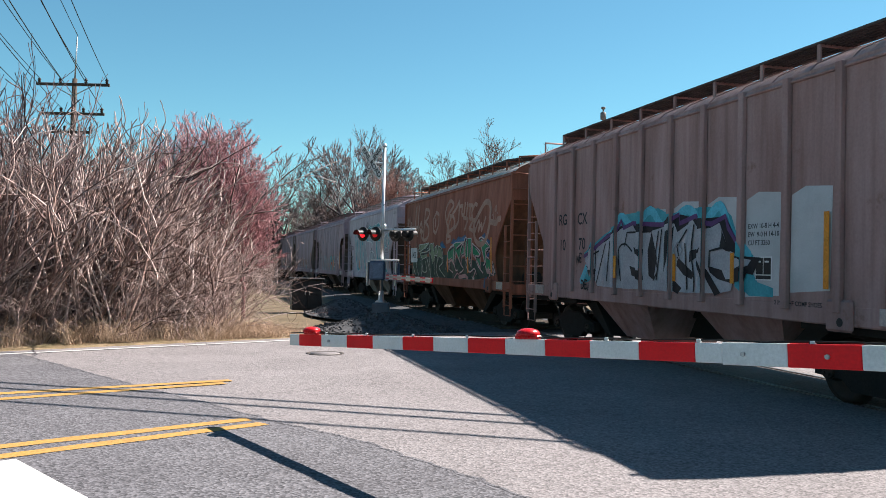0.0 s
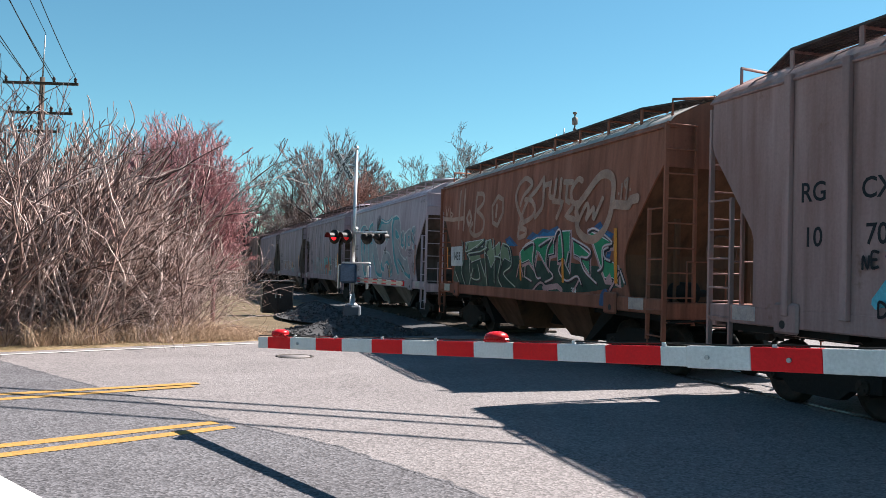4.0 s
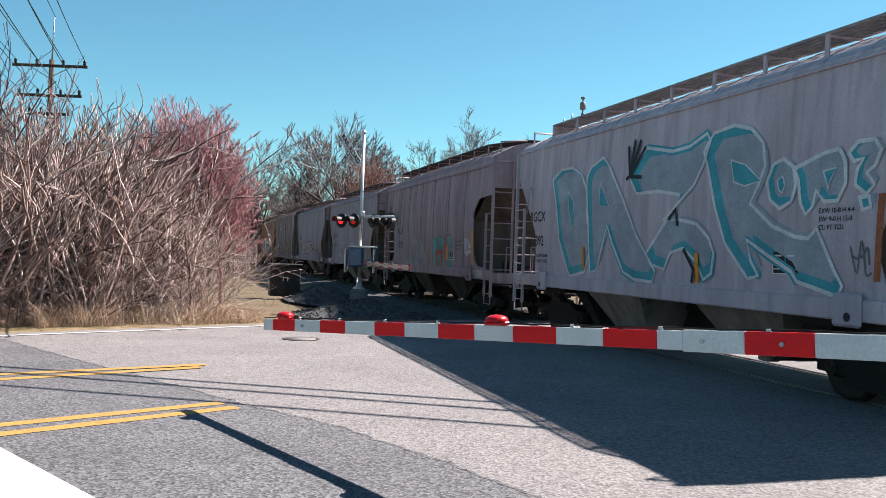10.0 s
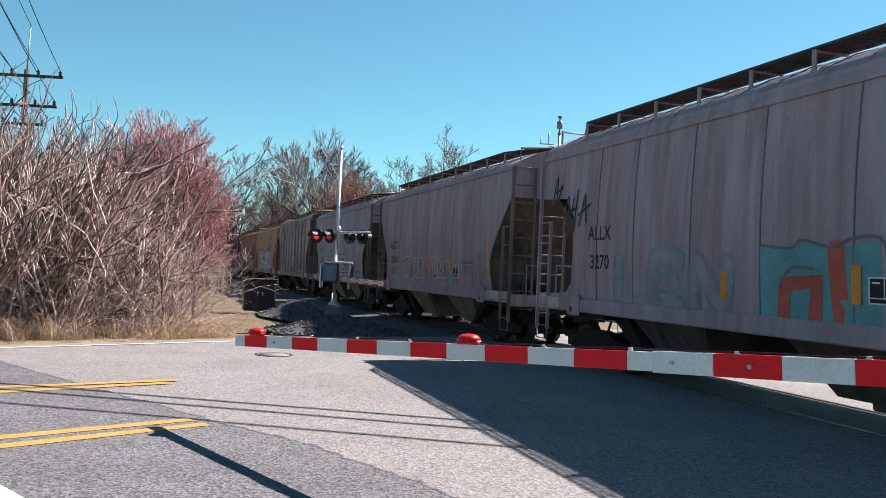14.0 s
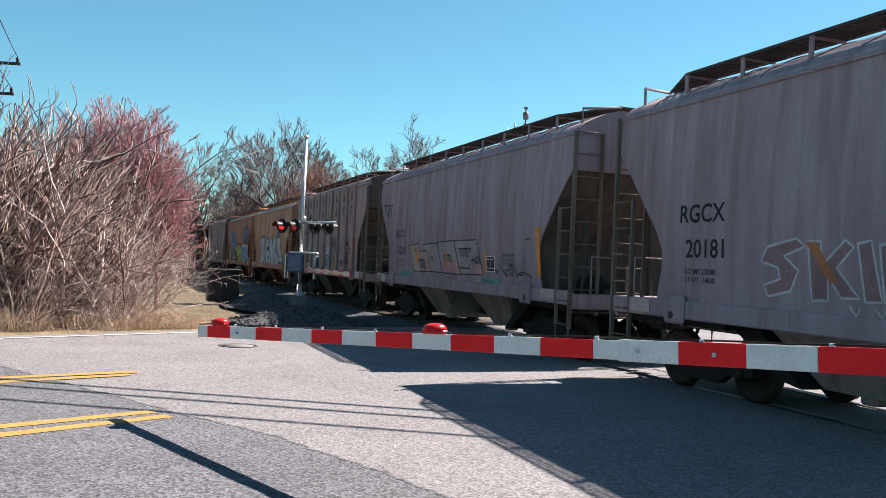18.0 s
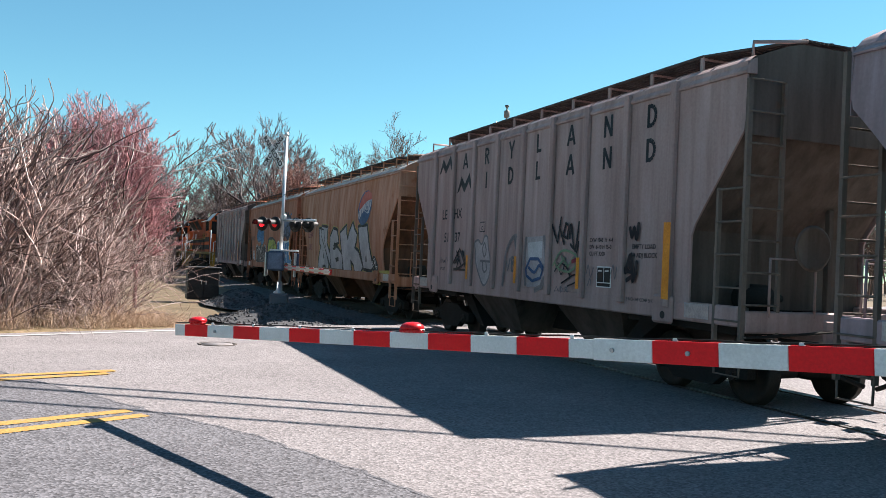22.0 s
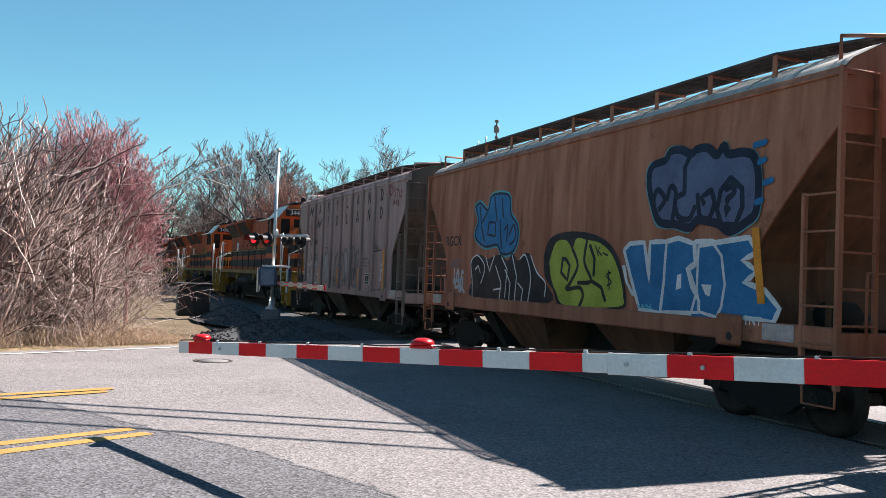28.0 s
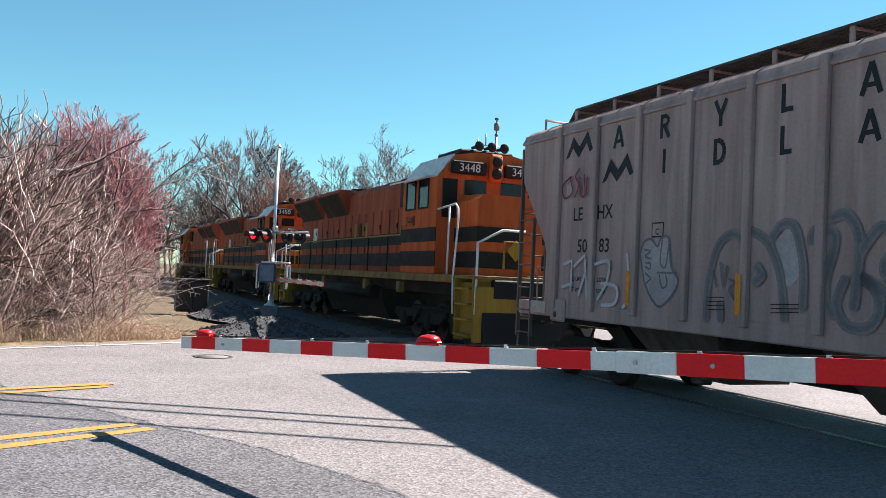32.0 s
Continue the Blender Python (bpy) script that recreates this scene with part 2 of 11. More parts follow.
M_STEEL = mat("galvanised_steel", (0.42, 0.43, 0.44), 0.45, 0.75, second=(0.33, 0.34, 0.35), scale=9, amount=0.2)
# underframe and wheel colours are lowered further so the shade below reads black
M_DARK = mat("sooty_shaded_underframe", (0.013, 0.012, 0.0115), 0.85, 0.0, second=(0.026, 0.022, 0.019), scale=4, amount=0.4, bump=0.3)
M_WHEEL = mat("rolled_wheel_steel", (0.02, 0.018, 0.016), 0.65, 0.2, second=(0.055, 0.038, 0.029), scale=5)
M_RAIL = mat("worn_rail_steel", (0.09, 0.07, 0.06), 0.5, 0.5, second=(0.14, 0.09, 0.06), scale=8)
M_RAILTOP = mat("polished_rail_head", (0.13, 0.12, 0.115), 0.5, 0.4, amount=0.1, bump=0.02)
M_BLACK = mat("black_paint", (0.012, 0.012, 0.013), 0.5, second=(0.03, 0.028, 0.027), scale=3)
M_WHITE = mat("white_paint", (0.66, 0.66, 0.66), 0.5, second=(0.58, 0.58, 0.57), scale=3, amount=0.12, bump=0.03)
M_RED = mat("reflective_red", (0.74, 0.008, 0.014), 0.4, second=(0.64, 0.008, 0.014), scale=3, amount=0.12, bump=0.03)
M_GRATE = mat("weathered_grating", (0.085, 0.07, 0.065), 0.75, 0.0, second=(0.05, 0.04, 0.036), scale=3, amount=0.3)

# ---- track and train path ----
TRACK_ANGLE, TRACK_OFF, BEND_AT, BEND_R = radians(14.97), 8.25 + 0.7175, 10.0, 3000.0
TN = Vector((math.cos(TRACK_ANGLE), math.sin(TRACK_ANGLE), 0))
TD = Vector((-math.sin(TRACK_ANGLE), math.cos(TRACK_ANGLE), 0))


def on_track(s, off=0.0, z=0.0):
    """A point s metres along the track (away from the road), off metres to its far side, and the heading there."""
    u = max(s - BEND_AT, 0) / BEND_R
    along = min(s, BEND_AT) + (BEND_R + 0) * math.sin(u)
    lat = TRACK_OFF - BEND_R * (1 - math.cos(u))
    nn = TN * math.cos(u) + TD * math.sin(u)
    p = TD * along + TN * lat + nn * off
    return Vector((p.x, p.y, z)), TRACK_ANGLE + u


def car_pose(s):
    p, a = on_track(s)
    return Matrix.Translation(p) @ Matrix.Rotation(a - math.pi / 2, 4, "Z")


# seconds, metres that the train has rolled
ROLLED = [(0, -1.5), (1, 0.39), (2, 2.45), (3, 4.75), (4, 7.3), (5, 10.04), (6, 13.01), (7, 16.24), (8, 19.7), (9, 23.3), (10, 27.25), (11, 31.35), (12, 35.6),
          (13, 39.9), (14, 44.31), (15, 48.93), (16, 53.6), (17, 58.2), (18, 62.78), (19, 67.47), (20, 72.18), (21, 76.97), (22, 81.85), (23, 86.71), (24, 91.55),
          (25, 96.25), (26, 100.86), (27, 105.6), (28, 110.42), (29, 115.2), (30, 119.95), (31, 124.6), (32, 129.15)]

# ---- outlines of the larger painted pieces, in metres along and up the car sides ----
PIECE_D = [(-4.175, 3.4), (-3.75, 3.575), (-3.225, 3.575), (-2.75, 3.4), (-2.5, 3.1), (-2.375, 2.525), (-2.325, 1.85), (-2.55, 1.45), (-3.2, 1.35), (-3.35, 1.475), (-3.75, 2.125), (-3.9, 2.775)]
PIECE_A = [(-2.5, 3.3), (-2.35, 3.5), (-1.85, 3.65), (-1.625, 3.5), (-1.25, 3.1), (-0.975, 2.8), (-0.475, 2.15), (0.15, 1.525), (0.025, 1.35), (-0.575, 1.375), (-0.975, 1.5), (-1.35, 2), (-1.575, 2.35), (-1.75, 2), (-2.025, 1.5), (-2.3, 1.45), (-2.425, 2.525)]
PIECE_Z = [(-0.775, 3.175), (-0.55, 3.4), (-0.225, 3.65), (0.6, 3.5), (1.1, 3.525), (1.55, 3.675), (1.65, 3.55), (1.5, 3.2), (1.275, 2.9), (0.4, 2.375), (0.9, 2.375), (1.375, 2.3), (1.7, 2.075), (1.825, 1.85), (1.75, 1.55), (1.55, 1.45), (1.35, 1.725), (1, 1.925), (0.625, 1.85), (0.425, 1.575), (0, 1.65), (-0.125, 1.85), (0.775, 2.6), (0.9, 2.775), (0.225, 2.875), (-0.5, 2.875)]
PIECE_R = [(1.5, 3.4), (1.725, 3.65), (2.225, 3.7), (2.625, 3.6), (2.9, 3.375), (2.975, 3.05), (2.85, 2.8), (2.675, 2.55), (3.15, 2.225), (3.6, 2.075), (3.85, 2.05), (4, 2.175), (4.1, 2), (4.3, 1.65), (4.425, 1.475), (4.325, 1.35), (3.625, 1.5), (3.525, 1.625), (3.075, 1.825), (2.6, 2.05), (2.7, 1.75), (2.85, 1.55), (2.625, 1.5), (2.525, 1.6), (2.1, 2), (1.85, 2.525), (1.6, 3.2)]
PIECE_O = [(3.025, 2.825), (3.15, 3.05), (3.35, 3.1), (3.55, 2.975), (3.6, 2.75), (3.525, 2.525), (3.3, 2.45), (3.1, 2.575)]
PIECE_T = [(3.55, 2.95), (4.1, 3.1), (4.35, 3.125), (4.45, 2.975), (4.475, 2.7), (4.35, 2.5), (4.125, 2.5), (3.975, 2.65), (3.925, 2.45), (3.8, 2.35), (3.7, 2.5), (3.65, 2.8)]
PIECE_HOOK = [(4.5, 3.05), (4.65, 3.175), (4.9, 3.175), (5, 3.05), (4.925, 2.875), (4.8, 2.8), (4.925, 2.65), (4.8, 2.55), (4.625, 2.675), (4.65, 2.85), (4.75, 2.975), (4.6, 2.95)]
PIECE_DOT = [(4.7, 2.525), (4.85, 2.525), (4.875, 2.4), (4.75, 2.375)]
EYE_D = [(-3.35, 3.1), (-3.05, 2.875), (-2.975, 2.45), (-3.1, 2.3), (-3.275, 2.75)]
EYE_A = [(-1.9, 3.175), (-1.5, 2.7), (-1.9, 2.725)]
EYE_R = [(2.2, 3.2), (2.55, 3.1), (2.9, 2.85), (2.55, 2.8), (2.3, 2.875)]
EYE_O = [(3.25, 2.825), (3.35, 2.875), (3.4, 2.75), (3.35, 2.65), (3.275, 2.7)]
EYE_T = [(4.1, 2.875), (4.325, 2.9), (4.225, 2.75), (4.2, 2.65)]
HALO = [(-2.975, 2.05), (-2.05, 2.4), (-1.4, 2.575), (-1.3, 2.75), (-0.575, 2.775), (0.075, 2.8), (0.45, 2.675), (1.075, 2.725), (1.65, 2.725), (2.1, 2.65), (2.25, 2.55), (2.35, 2.35), (2.5, 2.15), (2.7, 2.025), (2.8, 1.95), (2.75, 1.75), (2.9, 1.575), (3.25, 1.5), (3.25, 1.375), (2.7, 1.375), (2.375, 1.55), (1.575, 1.8), (-0.55, 1.725), (-2.775, 1.45), (-3.1, 1.4), (-2.8, 1.65)]
MASS = [(-2.95, 2), (-1.9, 2.4), (-1.275, 2.55), (0.35, 2.55), (0.825, 2.65), (1.375, 2.55), (2.125, 2.55), (2.35, 2.25), (2.45, 1.95), (2.975, 1.925), (2.8, 1.675), (2.45, 1.725), (2.375, 1.55), (1.95, 1.375), (1.2, 1.4), (-2.3, 1.375), (-2.425, 1.65)]
CREST = [(-2.925, 1.975), (-2.45, 2.125), (-1.9, 2.35), (-1.475, 2.45), (-1.275, 2.65), (-1.175, 2.5), (-0.825, 2.575), (0.25, 2.5), (0.5, 2.575), (0.8, 2.65), (0.825, 2.5), (1.325, 2.6), (1.4, 2.5), (1.75, 2.45), (2.125, 2.55), (2.2, 2.375), (2.35, 2.225), (2.55, 2)]
BAND = [(-5.075, 1.45), (-4.775, 1.95), (-3.775, 2.025), (-0.025, 2.1), (0.85, 1.975), (2, 1.975), (3.6, 1.875), (4.875, 1.825), (4.95, 1.5), (3.4, 1.35), (0.125, 1.275), (-4.7, 1.3)]
PALE_A = [(-3.85, 2.5), (-2.85, 2.525), (-2.375, 2.55), (-2.425, 2.35), (-3.2, 2.35), (-3.45, 2.2), (-2.775, 2.225), (-2.6, 2.05), (-3.35, 1.95), (-3.7, 2.175)]
PALE_B = [(-2.325, 2.225), (-2.225, 2.5), (-1.85, 2.525), (-1.7, 2.275), (-1.225, 2.45), (-1.125, 2.2), (-1.55, 2), (-1.825, 1.8), (-2.05, 2.1)]
PALE_C = [(-1.15, 2.15), (-1.025, 2.4), (-0.7, 2.375), (-0.475, 1.95), (-0.875, 2.05), (-1.1, 1.875)]
GREEN_A = [(0.15, 2.175), (0.475, 2.35), (1.1, 2.475), (2, 2.475), (2, 2.125), (1.725, 2.1), (1.65, 1.825), (1.25, 2.15), (1.1, 2.2), (0.925, 1.825), (0.65, 2), (0.225, 1.925)]
GREEN_B = [(2.225, 2.475), (2.4, 2.575), (2.775, 2.575), (2.775, 2.3), (2.7, 1.775), (2.5, 2.025), (2.2, 1.975)]
GREEN_C = [(2.925, 2.4), (3.625, 2.1), (3.625, 1.725), (3.2, 2.05), (2.975, 2.1)]
GREEN_D = [(3.6, 2.55), (4.525, 2.3), (4.55, 2.225), (4.3, 2.2), (4.2, 2), (4.475, 1.95), (4.7, 1.9), (4.75, 1.575), (4.55, 1.65), (4.25, 1.65), (4.125, 1.825), (3.825, 2.275)]
BLUE_A = [(-0.85, 2.5), (-0.55, 2.575), (-0.025, 2.325), (-0.7, 2.35)]
BLUE_B = [(0.475, 2.475), (0.85, 2.625), (1.1, 2.55), (1.4, 2.675), (1.725, 2.625), (2.15, 2.7), (2.4, 2.575), (2, 2.475), (1.25, 2.4)]
BLUE_C = [(3.825, 2.625), (4.075, 2.7), (4.25, 2.55), (4.6, 2.45), (4.5, 2.325), (3.925, 2.5)]
BLUE_D = [(4.2, 2.125), (4.525, 2.15), (4.45, 2), (4.25, 2)]

# ---- covered hopper cars ----
SIDE = 1.575      # half the width over the sides
EAVE = 4.25
SILL = 1.22
POST_D = 0.08     # how far the side posts stand out
TRUCK_X = 4.62
M_BRACKET = mat("dull_bracket_steel", (0.2, 0.19, 0.185), 0.6, second=(0.13, 0.12, 0.11), scale=5)


def truck_mesh():
    mb = MB()
    for y in (-1.02, 1.02):
        frame_poly = [(-1.12, 0.36), (-1.12, 0.55), (-0.75, 0.60), (-0.42, 0.74), (0.42, 0.74), (0.75, 0.60), (1.12, 0.55), (1.12, 0.36), (0.62, 0.34), (0.42, 0.20), (-0.42, 0.20), (-0.62, 0.34)]
        mb.prism(frame_poly, y - 0.07, y + 0.07)
        for k in (-0.16, 0.0, 0.16):
            mb.cyl((k, y - 0.11 * (1 if y > 0 else -1), 0.26), (k, y - 0.11 * (1 if y > 0 else -1), 0.5), 0.07, 8)
        for x in (-0.84, 0.84):
            mb.lathe([(0.02, -0.06), (0.11, -0.05), (0.13, 0.0), (0.13, 0.16)], (x, y + (0.02 if y < 0 else -0.12), 0.42), "y", 10)
    mb.box((0, 0, 0.55), (0.36, 2.1, 0.26), 0.04)
    return mb.mesh("truck", M_DARK)


def wheelset_mesh():
    """Two flanged wheels on an axle, with bolted bearing caps at its ends."""
    mb = MB()
    prof = [(0.05, -0.05), (0.09, -0.07), (0.12, -0.03), (0.30, -0.02), (0.345, -0.06), (0.42, -0.065), (0.425, 0.045), (0.45, 0.05), (0.45, 0.075), (0.34, 0.075), (0.30, 0.03), (0.10, 0.03), (0.08, 0.72)]
    for sy in (-1, 1):
        mb.lathe([(r, -sy * h) for r, h in prof], (0, sy * 0.76, 0), "y", 24)
        mb.cyl((0, sy * 1.06, 0), (0, sy * 1.13, 0), 0.1, 12)
        for k in range(3):
            a = 2 * math.pi * k / 3
            p = (0.055 * math.cos(a), 0.055 * math.sin(a))
            mb.cyl((p[0], sy * 1.12, p[1]), (p[0], sy * 1.16, p[1]), 0.022, 6)
    return mb.mesh("wheelset", M_WHEEL)


TRUCK_ME, WHEELSET_ME = truck_mesh(), wheelset_mesh()
WHEELSETS = []      # each with its place on the truck, radius and rolling sense


def add_truck(thing, x, wheels=(-0.84, 0.84), r=0.42, me=None, sense=1):
    t = part("truck", me or TRUCK_ME, None, thing, "dark cast-steel truck with side frames")
    t.location = (x, 0, 0)
    for wx in wheels:
        w = part("wheelset", WHEELSET_ME, None, t)
        w.scale = (r / 0.42, 1, r / 0.42)
        WHEELSETS.append((w, wx, r, sense))
    return t


def side_y(z, bulge):
    """Half width of the side at a height."""
    if not bulge:
        return SIDE
    u = (z - SILL) / (EAVE - SILL)
    return SIDE - 0.075 + bulge * (1 - (2 * min(max(u, 0), 1) - 0.9) ** 2)


def end_reach(z, kind, HL):
    """How far the side sheet reaches from the middle of the car at a height."""
    if kind == "smooth":
        pts = [(1.1, HL - 1.12), (1.45, HL - 1.16), (1.75, HL - 1.27), (2.05, HL - 1.28), (2.35, HL - 1.12), (2.65, HL - 0.86), (2.95, HL - 0.6), (3.25, HL - 0.34), (3.5, HL - 0.1), (3.6, HL), (9, HL)]
    elif kind == "notch":
        pts = [(1.1, HL - 0.44), (1.38, HL - 0.44), (1.42, HL - 1.2), (1.62, HL - 1.43), (2.09, HL - 1.5), (2.89, HL - 1.5), (3.26, HL - 1.12), (3.30, HL - 0.5), (3.32, HL - 0.05), (4.3, HL), (9, HL)]
    else:
        pts = [(1.1, HL - 0.98), (2.3, HL - 0.98), (3.55, HL - 0.02), (3.6, HL), (9, HL)]
    for (z0, x0), (z1, x1) in zip(pts, pts[1:]):
        if z <= z1:
            return x0 + (x1 - x0) * max(0, (z - z0)) / (z1 - z0)
    return HL


def on_side(x, z, bulge, lift=0.006):
    return (x, -side_y(z, bulge) - lift, z)


def grating(mb, x0, x1, y0a, y1a, y0b, y1b, z0, z1, pitch=0.056):
    """Cross slats between two edges that may run aslant, with edge bars."""
    n = max(2, int(abs(x1 - x0) / pitch))
    for i in range(n):
        u = (i + 0.5) / n
        x, ya, yb, z = x0 + (x1 - x0) * u, y0a + (y0b - y0a) * u, y1a + (y1b - y1a) * u, z0 + (z1 - z0) * u
        mb.box((x, (ya + yb) / 2, z), (0.028, abs(yb - ya), 0.02))
    for a, b in ((y0a, y0b), (y1a, y1b)):
        mb.tube([(x0, a, z0), (x1, b, z1)], 0.022, 4, False)
    for k in range(1, 6):
        a, b = y0a + (y1a - y0a) * k / 6, y0b + (y1b - y0b) * k / 6
        mb.tube([(x0, a, z0 - 0.012), (x1, b, z1 - 0.012)], 0.013, 4, False)


def ladder(thing, m, sx, sy, HL):
    """Corner ladder: a tall corner stile, side rungs up to half height, and end rungs to the roof."""
    mb = MB()
    x0, y0 = sx * (HL + 0.04), sy * (SIDE - 0.02)
    mb.box((x0, y0, 2.42), (0.05, 0.07, 3.55))
    mb.box((x0 - sx * 0.5, y0, 1.75), (0.045, 0.06, 2.2))
    mb.box((x0, y0 - sy * 0.55, 2.55), (0.05, 0.05, 3.3))
    for k in range(6):
        z = 0.72 + k * 0.42
        mb.cyl((x0, y0 + sy * 0.03, z), (x0 - sx * 0.5, y0 + sy * 0.03, z), 0.014, 6)
    for k in range(9):
        z = 0.95 + k * 0.405
        mb.cyl((x0 + sx * 0.03, y0, z), (x0 + sx * 0.03, y0 - sy * 0.55, z), 0.014, 6)
    mb.tube([(x0 - sx * 0.5, y0, 1.0), (x0 - sx * 0.48, y0, 0.45), (x0 - sx * 0.02, y0, 0.45), (x0, y0, 1.0)], 0.016, 6)
    return part("ladder", mb, m, thing)


def hopper(name_label, kind, paint, end_paint, bulge=0.0, sill_paint=None, cap=0.10, posts=(), roof_paint=None, board=M_GRATE, HL=6.25, EAVE=4.25, hop_paint=None, bz=0.45, rungs=None):
    car = tagged(empty("hopper_car"), name_label, "railway car", "hopper cars of the train")
    sill_paint, roof_paint = sill_paint or paint, roof_paint or paint
    # sides, each a thin shell
    zs = [SILL + (EAVE - SILL) * i / 22 for i in range(23)]
    if kind == "notch":
        zs = sorted(zs + [1.38, 1.42, 1.5, 1.62, 2.89, 3.26, 3.30, 3.32])
    for sy in (-1, 1):
        mb = MB()
        for inset in (0.0, 0.03):
            rows = []
            for z in zs:
                r = end_reach(z, kind, HL) - (0.0 if inset == 0 else 0.002)
                y = sy * (side_y(z, bulge) - inset)
                rows.append([(-r + 2 * r * j / 24, y, z) for j in range(25)])
            if (sy < 0) == (inset > 0):
                rows = [row[::-1] for row in rows]
            mb.sheet(rows, True)
        for e in (-1, 1):
            edge = [[(e * end_reach(z, kind, HL), sy * side_y(z, bulge), z), (e * end_reach(z, kind, HL), sy * (side_y(z, bulge) - 0.03), z)] for z in zs]
            mb.sheet(edge, False)
        part("side_sheet", mb, paint, car)
    # eave rails and roof
    for sy in (-1, 1):
        ye = side_y(EAVE - cap, bulge)
        part("eave_rail", MB().prism([(sy * (ye + 0.03), EAVE - cap), (sy * (ye + 0.04), EAVE - cap * 0.8), (sy * (ye - 0.05), EAVE + 0.02), (sy * (ye - 0.13), EAVE + 0.05), (sy * (ye - 0.13), EAVE - cap)][::sy], -HL - 0.03, HL + 0.03, "x"), paint, car)
    ys = [-SIDE + q for q in (0, 0.05, 0.1, 0.2, 0.4, 0.6, 0.85, 1.1, 1.575, 2.05, 2.3, 2.55, 2.75, 2.95, 3.05, 3.1, 3.15)]
    def crown(y):
        d, k = SIDE - abs(y), bz / 0.45
        return k * min(0.40, 0.95 * d if d < 0.1 else 0.095 + (d - 0.1) * 0.46)
    yr = (side_y(EAVE - cap, bulge) - 0.03) / SIDE
    roof = [[(x, y * yr, EAVE + 0.008 + crown(y)) for y in ys] for x in [-HL + 2 * HL * i / 16 for i in range(17)]]
    mb = MB().sheet([r[::-1] for r in roof], True)
    for i in range(1, 16):
        x = -HL + 2 * HL * i / 16
        part("roof_rib", MB().tube([(x, y * yr, EAVE + 0.015 + crown(y)) for y in ys], 0.012, 4, False), roof_paint, car)
    part("roof", mb, roof_paint, car)
    for x in (-4.2, -1.4, 1.4, 4.2):
        part("hatch_cover", MB().box((x, 0, EAVE + 0.95 * bz), (2.6, 0.36, 0.1), 0.03), roof_paint, car)
    # ends: bulkhead, slope sheet, platform
    for sx in (-1, 1):
        mb = MB().prism([(-SIDE + 0.05, 3.5), (SIDE - 0.05, 3.5), (SIDE - 0.05, EAVE)] + [(y * yr * 0.995, EAVE + crown(y)) for y in ys[::-1]] + [(-SIDE + 0.05, EAVE)], sx * HL - 0.03, sx * HL + 0.0, "x")
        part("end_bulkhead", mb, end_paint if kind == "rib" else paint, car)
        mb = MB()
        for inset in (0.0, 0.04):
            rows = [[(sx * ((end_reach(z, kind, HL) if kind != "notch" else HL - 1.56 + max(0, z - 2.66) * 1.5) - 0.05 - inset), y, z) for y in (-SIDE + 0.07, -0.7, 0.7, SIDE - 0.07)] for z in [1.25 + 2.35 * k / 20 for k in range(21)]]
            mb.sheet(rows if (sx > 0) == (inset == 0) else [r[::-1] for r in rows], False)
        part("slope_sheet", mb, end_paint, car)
        mb = MB().box((sx * (HL + 0.0), 0, 1.14), (0.14, 2 * SIDE - 0.1, 0.28), 0.02)
        mb.box((sx * (HL - 1.0), 0, 1.02), (2.2, 0.5, 0.34), 0.03)
        part("end_sill", mb, sill_paint, car)
        part("end_platform", MB().box((sx * (HL - 0.75), 0, 1.09), (1.36, 2 * SIDE - 0.16, 0.05), 0.01), M_DARK, car)
        # added full-width plate that keeps light out below the car end
        part("shear_plate", MB().prism([(sx * (HL - 2.6), 1.24), (sx * (HL - 0.2), 1.06), (sx * (HL - 0.2), 0.96), (sx * (HL - 2.6), 0.98)], -SIDE + 0.14, SIDE - 0.14), M_DARK, car)
        for y in (-0.85, 0.6):
            part("end_post", MB().box((sx * (HL - 0.72), y, 1.9), (0.09, 0.09, 1.6), 0.01), end_paint, car)
        part("air_hose", MB().tube([(sx * (HL + 0.3), 0.34, 0.8), (sx * (HL + 0.5), 0.36, 0.5), (sx * (HL + 0.74), 0.28, 0.44)], 0.03, 6), M_DARK, car)
        part("brake_pipe", MB().tube([(sx * (HL - 1.5), -1.2, 1.0), (sx * (HL - 0.5), -1.25, 0.98), (sx * (HL - 0.12), -0.9, 0.92), (sx * (HL + 0.3), 0.3, 0.84)], 0.024, 6), M_DARK, car)
        mb = MB().box((sx * (HL + 0.28), 0, 0.86), (0.5, 0.14, 0.16), 0.03)
        mb.prism([(sx * (HL + 0.5), -0.14), (sx * (HL + 0.5), 0.14), (sx * (HL + 0.68), 0.13), (sx * (HL + 0.62), 0.0), (sx * (HL + 0.68), -0.08)], 0.72, 1.0, "z")
        mb.tube([(sx * (HL + 0.1), -0.3, 0.8), (sx * (HL + 0.45), -0.32, 0.5), (sx * (HL + 0.7), -0.2, 0.42)], 0.03, 6)
        part("coupler", mb, M_DARK, car)
        mb = MB().tube([(sx * (HL + 0.12), -SIDE + 0.05, 0.95), (sx * (HL + 0.18), -0.8, 1.0), (sx * (HL + 0.25), -0.15, 1.06)], 0.018, 6)
        part("uncoupling_lever", mb, M_DARK, car)
        for y in (-1.15, 1.15):
            part("handrail", MB().tube([(sx * (HL + 0.06), y, 1.2), (sx * (HL + 0.06), y, 1.95), (sx * (HL + 0.06), y * 0.35, 1.95), (sx * (HL + 0.06), y * 0.35, 1.2)], 0.018, 6), sill_paint, car)
        for sy in (-1, 1):
            ladder(car, rungs or sill_paint, sx, sy, HL)
        part("jack_pad", MB().box((sx * 4.56, -SIDE - 0.02, 1.2), (0.46, 0.07, 0.4), 0.06), sill_paint, car)
